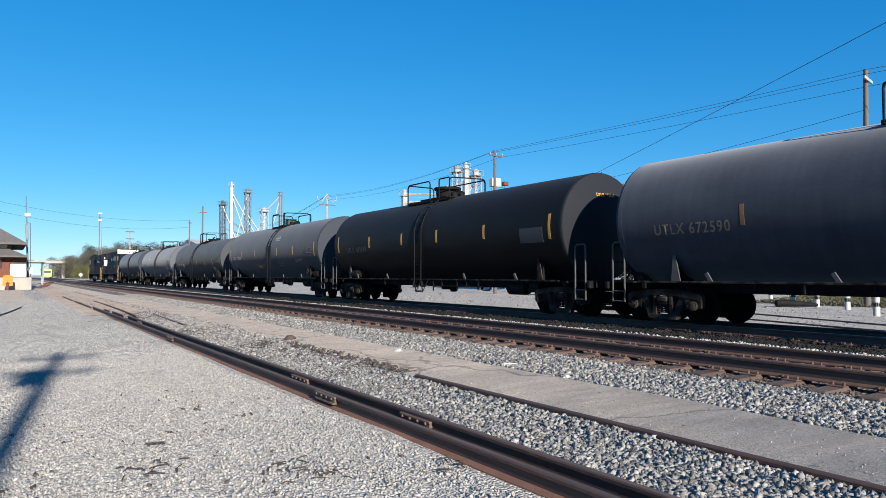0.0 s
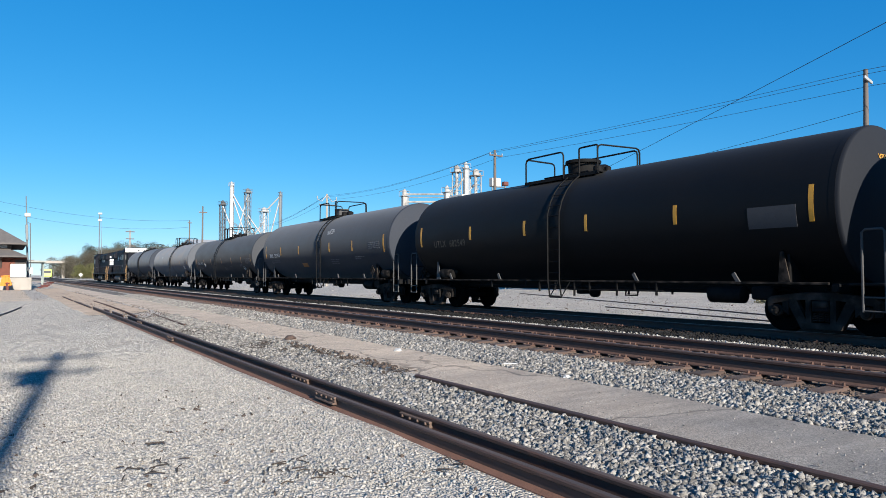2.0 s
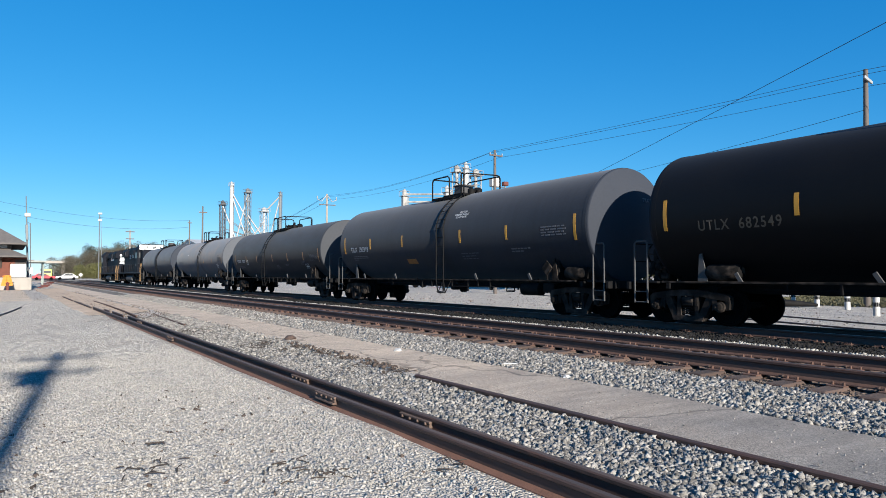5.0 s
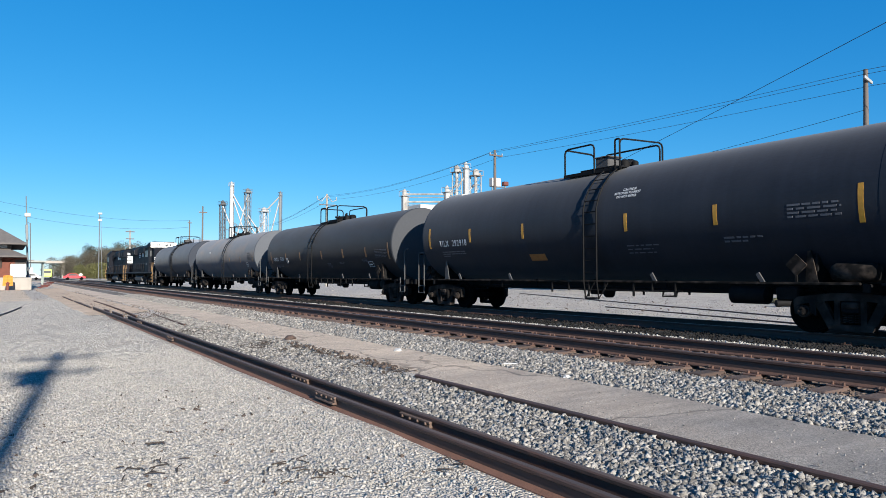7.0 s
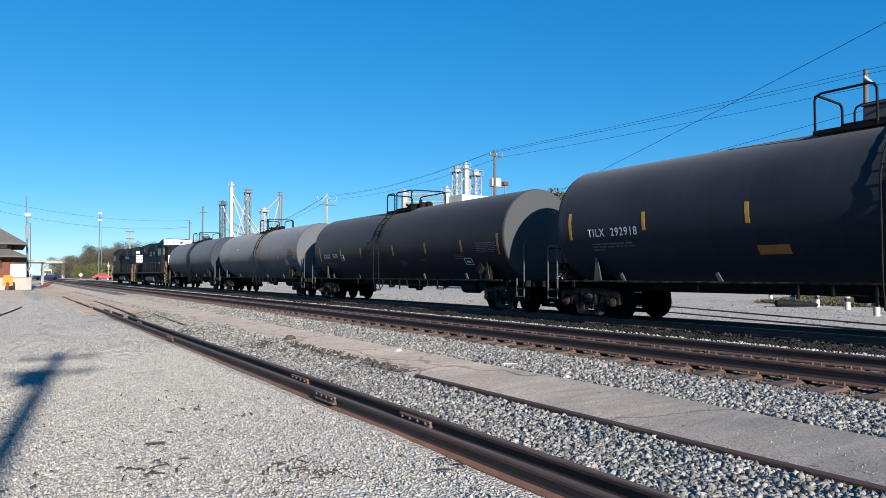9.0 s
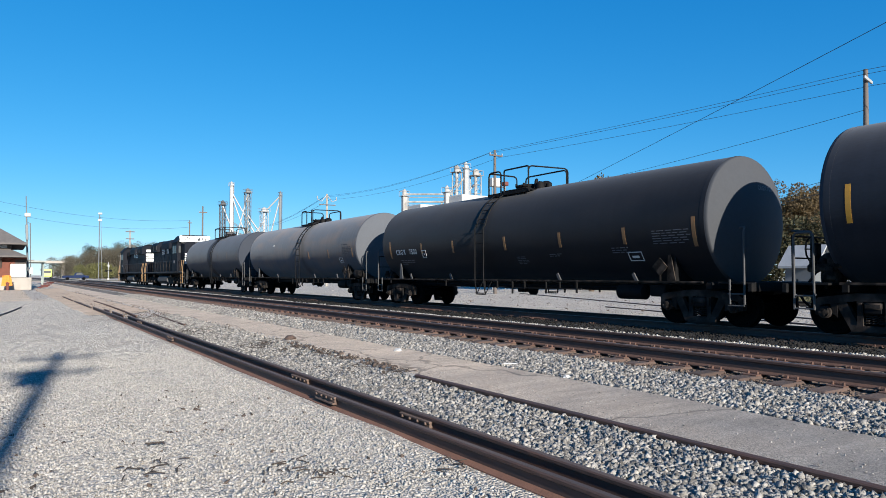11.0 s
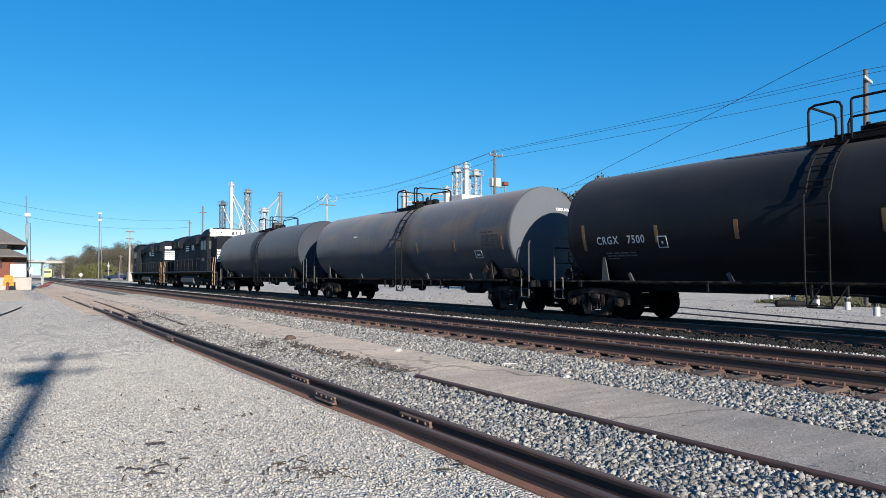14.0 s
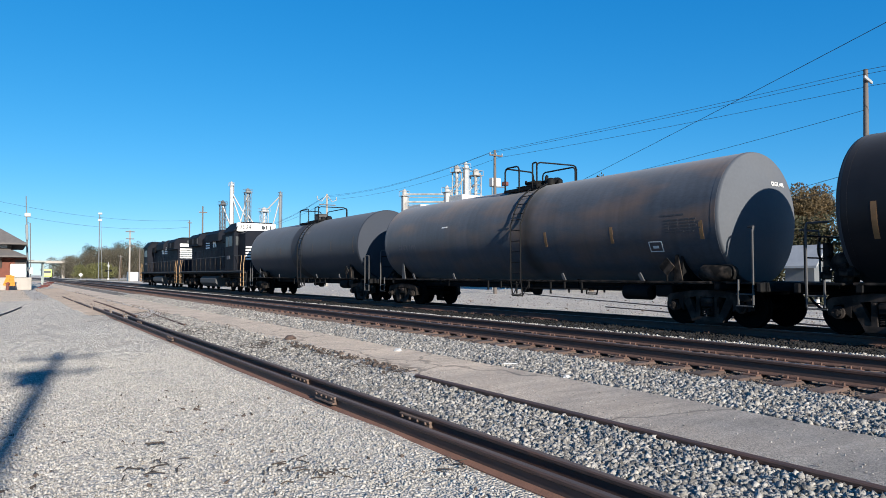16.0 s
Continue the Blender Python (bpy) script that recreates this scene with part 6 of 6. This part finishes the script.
# ---- road crossing and traffic ----
patch_road = Build()
patch_road.box((20, 178, -0.2), (160, 8, 0.5))
solid("road", patch_road, M_ROAD, "dark asphalt road crossing the tracks", "road", kind="structure")


def make_car(name, label, paint, length=4.6, height=1.45, pickup=False):
    c = thing(name, label, "car")
    h = height
    L = length / 2
    if pickup:
        side = [(-L, 0.45), (-L, 1.0), (-0.1 * L, 1.02), (0.0, h + 0.2), (0.45 * L, h + 0.2), (0.62 * L, 1.08), (L, 0.98), (L, 0.42)]
    else:
        side = [(-L, 0.40), (-L, 0.85), (-0.8 * L, 0.95), (-0.5 * L, h), (0.15 * L, h), (0.45 * L, 0.92), (0.95 * L, 0.78), (L, 0.4)]
    part("body", Build().plate(side, "y", 0, 1.75), paint, c, smooth=30)
    gl = [(-0.62 * L, 0.97), (-0.46 * L, h - 0.08), (0.12 * L, h - 0.08), (0.36 * L, 0.97)] if not pickup else [(0.0, 1.1), (0.06 * L, h + 0.12), (0.43 * L, h + 0.12), (0.55 * L, 1.1)]
    part("window", Build().plate(gl, "y", 0, 1.79), M_GLASS, c, "dark side windows")
    for sx in (-1, 1):
        for sy in (-1, 1):
            part("wheel", lambda: Build().lathe([(-0.11, 0.2), (-0.1, 0.33), (0.1, 0.33), (0.11, 0.2)], (0, 0, 0), (0, 1, 0), 18), M_WHEEL, c, key="carwheel", smooth=40, m=pose(sx * L * 0.62, sy * 0.8, 0.33))
    return c


M_CAR_RED = material("red_car_paint", (0.55, 0.02, 0.03), 0.3, var=0.05, scale=1, bump=0.0)
M_CAR_WHITE = material("white_car_paint", (0.75, 0.75, 0.74), 0.3, var=0.05, scale=1, bump=0.0)
M_CAR_BLUE = material("dark_blue_car_paint", (0.003, 0.012, 0.05), 0.6, var=0.05, scale=1, bump=0.0, spec=0.15)
TRAFFIC = [
    (make_car("red_car", "red saloon car crossing the tracks", M_CAR_RED), 11.9, 6.5, 3.05),
    (make_car("white_car", "white saloon car crossing the tracks", M_CAR_WHITE), 15.9, 4.0, -3.8),
    (make_car("blue_pickup", "dark blue pickup crossing the tracks", M_CAR_BLUE, 5.4, 1.5, True), 15.1, 11.5, 2.9),
]
M_CAR_YELLOW = material("yellow_car_paint", (0.60, 0.40, 0.04), 0.4, var=0.05, scale=1, bump=0.0)
for k, (x, y, mat, lab) in enumerate(((40.2, 69.9, M_CAR_WHITE, "white car parked beyond the yard"), (44.2, 69.3, M_CAR_RED, "red car parked beyond the yard"), (51.2, 67.6, M_CAR_BLUE, "dark car parked beyond the yard"), (55.5, 66.0, M_CAR_YELLOW, "yellow car parked beyond the yard"), (58.2, 65.5, M_CAR_WHITE, "white car parked beyond the yard"), (64.0, 62.0, M_CAR_RED, "red car parked by the bushes"), (77.0, 54.5, M_CAR_WHITE, "white car parked by the bushes"), (64.0, 38.6, M_CAR_YELLOW, "yellow car parked by the grass"), (68.0, 36.5, M_CAR_WHITE, "white car parked by the grass"))):
    pc = make_car("parked_car", lab, mat)
    pc.matrix_basis = pose(x, y, ground_z(x) - 0.01, 0, 0, -35 + 9 * (k % 3))
# crossing signals and trackside boxes
def make_signal(x, y, h):
    s = thing("crossing_signal", "railway crossing signal on a silver mast", "crossing signal", "crossing signals", at=pose(x, y, ground_z(x)))
    part("mast", Build().tube([(0, 0, -0.2), (0, 0, h)], 0.09, 8), M_GALV, s)
    part("base", Build().box((0, 0, 0.35), (0.45, 0.45, 0.7), bevel=0.05), M_SHEET, s)
    part("light_arm", Build().box((0, -0.1, h * 0.55), (1.3, 0.08, 0.1), bevel=0.01), M_STEEL, s)
    for q in (-0.5, 0.5):
        part("light_hood", Build().lathe([(0, 0.28), (0.02, 0.3), (0.04, 0.28)], (q, -0.15, h * 0.55), (0, -1, 0), 16), M_STEEL, s)
    for r in (45, -45):
        part("crossbuck", Build().box((0, -0.12, h * 0.8), (0.8, 0.03, 0.1), rot=(0, r, 0)), M_SHEET, s)
    return s


make_signal(21.3, 183.5, 4.6)
solid("signal_cabinet", Build().box((25.2, 172, 0.8), (2.4, 1.6, 2.2), bevel=0.06), M_SHEET, "white trackside signal cabinet", "cabinet")
warn = thing("warning_sign", "pale diamond warning sign on a post", "road sign")
part("post", Build().tube([(16.0, 192, -0.4), (16.0, 192, 1.6)], 0.04, 6), M_GALV, warn)
part("diamond", Build().box((16.0, 191.95, 1.25), (0.75, 0.03, 0.75), rot=(0, 45, 0)), M_SHEET, warn)
lime = thing("lime_truck", "lime green box truck standing far down the track", "truck")
part("body", Build().box((13.4, 301, 1.9), (3.2, 7, 3.0), bevel=0.25), M_LIME, lime)
part("windscreen", Build().box((13.4, 297.45, 2.4), (2.4, 0.06, 0.9)), M_GLASS, lime)
for sx in (-1, 1):
    for yy in (299, 303.5):
        part("wheel", lambda: Build().lathe([(-0.15, 0.3), (-0.14, 0.5), (0.14, 0.5), (0.15, 0.3)], (0, 0, 0), (1, 0, 0), 16), M_WHEEL, lime, key="truckwheel", m=pose(13.4 + sx * 1.3, yy, 0.2))
bridge = thing("overpass", "low concrete road overpass in the distance", "bridge")
part("deck", Build().box((5, 350, 7.0), (40, 9, 1.2), bevel=0.1), M_CONCRETE, bridge)
for x in (-12, -4, 22):
    part("pier", Build().box((x, 350, 3.0), (1.4, 6, 7.2), bevel=0.1), M_CONCRETE, bridge)
tower = thing("lighting_mast", "tall thin lighting mast far beyond the trees", "mast")
part("shaft", Build().tube([(21.0, 201.4, -0.4), (21.0, 201.4, 17.5)], 0.12, 6).tube([(21.9, 201.4, -0.4), (21.3, 201.4, 17.0)], 0.07, 5), M_GREY_STEEL, tower)
for z in (17.8, 16.0):
    part("lamp_head", Build().box((21.1, 201.3, z), (1.0, 0.5, 0.5), bevel=0.1), M_SHEET, tower, "white lamp cluster")

# ---- yard details ----
def bollard(x, y):
    b = thing("bollard", "white bollard with a dark band", "bollard", "bollards", at=pose(x, y, ground_z(x)))
    part("post", lambda: Build().tube([(0, 0, -0.1), (0, 0, 0.85), (0, 0, 0.9)], [0.11, 0.11, 0.06], 12), M_SHEET, b, key="bollard", smooth=40)
    part("band", lambda: Build().lathe([(0.35, 0.113), (0.5, 0.113)], (0, 0, 0), (0, 0, 1), 12), M_STEEL, b, key="bollardband")
    return b


for x, y in ((34.0, 18.9), (31.7, 16.5), (29.9, 14.3), (26.1, 11.5), (36.5, 21.6)):
    bollard(x, y)
solid("hose", Build().tube([(-0.6, 26, -0.24), (-0.17, 28.3, -0.24), (0.3, 32, -0.235), (0.62, 35.5, -0.245)], 0.03, 6), M_CABLE, "dark hose lying across the gravel", "hose", smooth=60)


def clump(name, x, y, n, size, spread, mat, label, cat):
    rnd = random.Random(int(x * 100 + y))
    b = Build()
    for k in range(n):
        px, py = x + rnd.gauss(0, spread), y + rnd.gauss(0, spread)
        a = rnd.uniform(0, 6.28)
        l = size * rnd.uniform(0.5, 1.4)
        z = ground_z(px) + 0.02
        b.tube([(px - l * math.cos(a), py - l * math.sin(a), z), (px, py, z + rnd.uniform(0, 0.012)), (px + l * math.cos(a), py + l * math.sin(a), z)], 0.005, 4)
    ob = solid(name, b, mat, label, cat, kind="stuff")
    return ob


for x, y, n, s, sp in ((0.95, 5.5, 18, 0.05, 0.12), (1.13, 6.2, 8, 0.05, 0.05), (1.8, 4.95, 14, 0.05, 0.1), (2.0, 4.55, 12, 0.05, 0.09), (2.9, 4.3, 10, 0.05, 0.08), (4.55, 8.2, 45, 0.05, 0.12), (4.58, 9.0, 45, 0.05, 0.12), (4.6, 9.9, 40, 0.05, 0.12), (4.6, 10.9, 40, 0.05, 0.14), (4.62, 12.0, 40, 0.06, 0.15), (4.4, 13.2, 60, 0.08, 0.25), (4.0, 9.2, 30, 0.05, 0.2), (4.1, 17.5, 60, 0.1, 0.4), (3.8, 24, 60, 0.15, 0.6)):
    clump("dead_weeds", x, y, n, s, sp, M_TWIG, "dry brown weeds and twigs on gravel", "weeds")


def rock(x, y, s, mat, label, z=None):
    bm = bmesh.new()
    bmesh.ops.create_icosphere(bm, subdivisions=2, radius=s)
    for v in bm.verts:
        v.co *= 1 + 0.35 * noise.noise(v.co * (1.6 / s) + Vector((x, y, 0)))
        v.co.z *= 0.6
    me = bpy.data.meshes.new("rock")
    bm.to_mesh(me)
    bm.free()
    me.materials.append(mat)
    ob = new("rock", me)
    ob.matrix_basis = pose(x, y, (ground_z(x) if z is None else z) + s * 0.4)
    return tagged(ob, label, "rock", "loose rocks")


rock(4.95, 13.3, 0.11, M_TIE, "brown clod lying by the asphalt strip")
rock(5.75, 10.2, 0.07, M_SHEET, "white stone lying on the asphalt strip")
rock(6.12, 6.4, 0.05, M_SHEET, "pale round stone at the ballast edge")
solid("white_stick", Build().box((6.26, 7.73, -0.108), (0.05, 0.3, 0.02), rot=(0, 0, 62), bevel=0.005), M_SHEET, "white strip of plastic on the asphalt", "litter")

# ---- loose stones ----
BOX_V = np.array([(x, y, z) for x in (-0.75, 0.75) for y in (-0.7, 0.7) for z in (-0.65, 0.65)])
BOX_F = np.array([(0, 1, 3), (0, 3, 2), (4, 6, 7), (4, 7, 5), (0, 4, 5), (0, 5, 1), (2, 3, 7), (2, 7, 6), (0, 2, 6), (0, 6, 4), (1, 5, 7), (1, 7, 3)])
OCT_V = np.array([(1, 0, 0), (-1, 0, 0), (0, 1, 0), (0, -1, 0), (0, 0, 1), (0, 0, -1)], dtype=float)
OCT_F = np.array([(0, 2, 4), (2, 1, 4), (1, 3, 4), (3, 0, 4), (2, 0, 5), (1, 2, 5), (3, 1, 5), (0, 3, 5)])


def scatter(name, x0, x1, y0, y1, n, smin, smax, mat, label, seed, coarse=False, lift=0.3, bias=1.0, z_extra=0.0, feather=0.0):
    """n loose stones on the ground between two lines, thinner with distance, with a ragged edge."""
    rs = np.random.RandomState(seed)
    V, F = (OCT_V, OCT_F) if coarse else (BOX_V, BOX_F)
    y = y0 + (y1 - y0) * rs.uniform(0, 1, n) ** bias
    x = rs.uniform(x0, x1, n)
    if feather:
        ragged = np.random.RandomState(seed + 100)
        y = y - np.where(y < y0 + feather, np.abs(ragged.normal(0, feather, n)), 0)
        x = x - np.where(x < x0 + feather, np.abs(ragged.normal(0, feather, n)), 0)
    z = np.array([ground_z(q) + ground_bump(q, w) for q, w in zip(x, y)]) + z_extra
    s = rs.uniform(0, 1, n) ** 1.5 * (smax - smin) + smin
    base = V[None, :, :] * rs.uniform(0.55, 1.3, (n, len(V), 1))
    base = base * np.stack([rs.uniform(0.8, 1.8, n), rs.uniform(0.65, 1.1, n), rs.uniform(0.5, 0.9, n)], axis=1)[:, None, :]
    a, b, c = rs.uniform(0, 6.283, n), rs.uniform(-1.2, 1.2, n), rs.uniform(-1.2, 1.2, n)
    ca, sa, cb, sb, cc, sc_ = np.cos(a), np.sin(a), np.cos(b), np.sin(b), np.cos(c), np.sin(c)
    zero, one = np.zeros(n), np.ones(n)
    Rz = np.stack([ca, -sa, zero, sa, ca, zero, zero, zero, one], axis=1).reshape(n, 3, 3)
    Rx = np.stack([one, zero, zero, zero, cb, -sb, zero, sb, cb], axis=1).reshape(n, 3, 3)
    Ry = np.stack([cc, zero, sc_, zero, one, zero, -sc_, zero, cc], axis=1).reshape(n, 3, 3)
    base = np.einsum("nij,nkj->nki", Rz @ Rx @ Ry, base) * s[:, None, None]
    pos = np.stack([x, y, z + s * lift * rs.uniform(0.2, 1.6, n)], axis=1)
    v = (base + pos[:, None, :]).reshape(-1, 3)
    f = (F[None, :, :] + (np.arange(n) * len(V))[:, None, None]).reshape(-1, 3)
    ob = new(name, fast_mesh(name, v, f, mat))
    return tagged(ob, label, "stones", kind="stuff")


scatter("ballast_stones", 6.1, 7.42, 1.5, 16, 29000, 0.015, 0.034, M_STONE, "grey crushed ballast stones beside the main track", 1, bias=1.2)
scatter("ballast_stones", 6.15, 7.42, 16, 48, 14000, 0.022, 0.045, M_STONE, "grey crushed ballast stones beside the main track", 2, coarse=True)
scatter("siding_stones", 3.28, 4.52, 1.5, 11, 30000, 0.012, 0.030, M_STONE, "grey crushed stones between the siding rails", 3, bias=1.3)
scatter("siding_stones", 3.2, 4.9, 10, 24, 10000, 0.02, 0.038, M_STONE, "grey crushed stones along the asphalt strip", 4, coarse=True)
scatter("far_shoulder_stones", 11.0, 12.15, 3, 90, 8500, 0.018, 0.042, M_CHIP, "pale crushed stones between the two tracks", 5, coarse=True, z_extra=0.025, bias=1.5)
scatter("rail_bed_stones", 8.1, 9.3, 2, 40, 5000, 0.018, 0.034, M_RUSTBED, "rust-stained stones between the main rails", 9, coarse=True, z_extra=0.02)
scatter("gravel_chips", -3.5, 2.9, 1.8, 13, 120000, 0.0065, 0.018, M_CHIP, "pale grey gravel chips over the yard", 6, coarse=True, bias=1.15, feather=0.6)
scatter("gravel_chips", -5.5, 2.9, 13, 48, 42000, 0.008, 0.019, M_CHIP, "pale grey gravel chips over the yard", 7, coarse=True, bias=1.9)
scatter("asphalt_grit", 4.72, 6.25, 2, 20, 1500, 0.004, 0.012, M_STONE, "loose stones scattered on the asphalt strip", 8, coarse=True, z_extra=0.022)
scatter("lot_gravel", 18.2, 36, 3, 46, 10000, 0.012, 0.03, M_STONE, "pale loose gravel over the lot behind the train", 10, coarse=True)
scatter("lot_debris", 18.0, 30, 4, 46, 160, 0.03, 0.07, M_RUSTBED, "dark clods and scraps strewn over the lot", 11, coarse=True)
scatter("tie_end_stones", 7.3, 7.86, 1.5, 30, 2600, 0.012, 0.026, M_RUSTBED, "rust-brown stones heaped over the tie ends", 12, coarse=True, z_extra=0.02)
scatter("rail_bed_stones", 9.5, 10.1, 2, 30, 2500, 0.016, 0.036, M_RUSTBED, "rust-brown stones heaped over the tie ends", 13, coarse=True, z_extra=0.045)
scatter("oily_stones", 12.0, 13.95, 2, 45, 8000, 0.018, 0.045, M_OILSHADE_STONE, "oil-stained stones darkened with shade beside the train", 14, coarse=True, z_extra=0.014)
for path in ([(34.2, 41, -0.245), (26.6, 22.5, -0.24), (25.0, 18.3, -0.24), (23.4, 14.4, -0.24), (21.85, 10.5, -0.24), (20.6, 7, -0.24)], [(23.0, 21.5, -0.245), (21.5, 16.5, -0.24), (19.9, 11.15, -0.24), (19.0, 8.16, -0.24), (18.45, 6, -0.24)]):
    solid("sunken_rail", Build().sweep([(-0.035, -0.1), (0.035, -0.1), (0.035, 0.0), (0.025, 0.012), (-0.025, 0.012), (-0.035, 0.0)], path), M_RAIL, "dark disused rail sunk in the gravel lot", "rail", "sunken rails", smooth=40)
solid("log", Build().tube([(30.0, 17.5, -0.12), (30.3, 17.3, -0.1), (31.0, 16.85, -0.14), (31.6, 16.45, -0.2)], [0.16, 0.17, 0.13, 0.07], 9), M_STEEL, "dark weathered log lying on the lot", "log", smooth=50)
M_GRASS = leaf_material("dry_olive_grass", (0.125, 0.115, 0.06), 0.5)
rg = random.Random(21)
tufts = [(rg.uniform(33, 60), 0, 0) for _ in range(5200)]
tufts = [(x, 11.5 + (x - 33) * 0.33 + rg.uniform(0, 9), ground_z(x) + 0.03) for x, _, _ in tufts]
gv, gf = leaf_cards(tufts, 0.07, 0.14, 9)
tagged(new("grass", fast_mesh("grass", gv, gf, M_GRASS)), "dry olive grass behind the bollards", "grass", kind="stuff")
M_EARTH = material("dark_earth", (0.06, 0.045, 0.036), 0.95, var=0.4, scale=12, fine=60, bump=0.4, island=0.8)
scatter("earth_clumps", 4.52, 4.80, 8.2, 12.6, 170, 0.012, 0.04, M_EARTH, "dark earth and roots along the strip's broken edge", 17, coarse=True, z_extra=0.03)
scatter("yard_specks", -3.0, 2.8, 2.2, 9, 420, 0.012, 0.034, M_EARTH, "dark clods and scraps strewn over the gravel", 18, coarse=True, lift=0.1)
M_CLOD = material("brown_clod", (0.1061, 0.0824, 0.0649), 0.95, var=0.35, scale=20, fine=80, bump=0.4, island=0.9)
scatter("dirt_clods", 3.3, 5.0, 17, 62, 2600, 0.012, 0.038, M_CLOD, "brown clods and splinters along the old turnout", 15, coarse=True, bias=1.2)
scatter("dirt_clods", -9, 3.0, 44, 78, 1500, 0.015, 0.04, M_CLOD, "brown clods scattered over the dusty apron", 16, coarse=True)


def motions():
    for thing_ob, mid in TRAIN:
        walk(thing_ob, [(0.5 * k, pose(TRAIN_X, mid - travelled(0.5 * k), 0)) for k in range(33)])
    for w, at, radius in WHEELS:
        rows = []
        for k in range(107):
            t = min(16.0, 0.1515 * k)
            rows.append((t, pose(*at, math.degrees(travelled(t) / radius))))
        walk(w, rows)
    for car, x, t0, v in TRAFFIC:
        walk(car, [(t, pose(x + v * (t - t0), 176.5 if v > 0 else 180.0, 0.06, 0, 0, 0 if v > 0 else 180)) for t in (0.0, 4.0, 8.0, 12.0, 16.0)])
    sway = ((0.0, 0.0), (1.0, 0.12), (2.0, -0.25), (3.0, -0.22), (4.0, -0.25), (6.3, 0.15), (7.0, 0.02), (8.0, -0.18), (9.0, 0.0), (11.3, -0.15), (12.0, -0.2), (14.0, 0.1), (15.0, 0.15), (16.0, 0.25))
    walk(flag, [(t, pose(0.2 + 0.6 * s, 75.9, 0.52, 0, 14 * s, 25 * s)) for t, s in sway])
    for fold, k in FOLDS:
        walk(fold, [(t, pose(-0.3 + 0.15 * k, 0.04 * (-1) ** k, 0.1, 20 * s, (k - 2) * -6 * abs(s) * 4, 40 * s)) for t, s in sway])


motions()
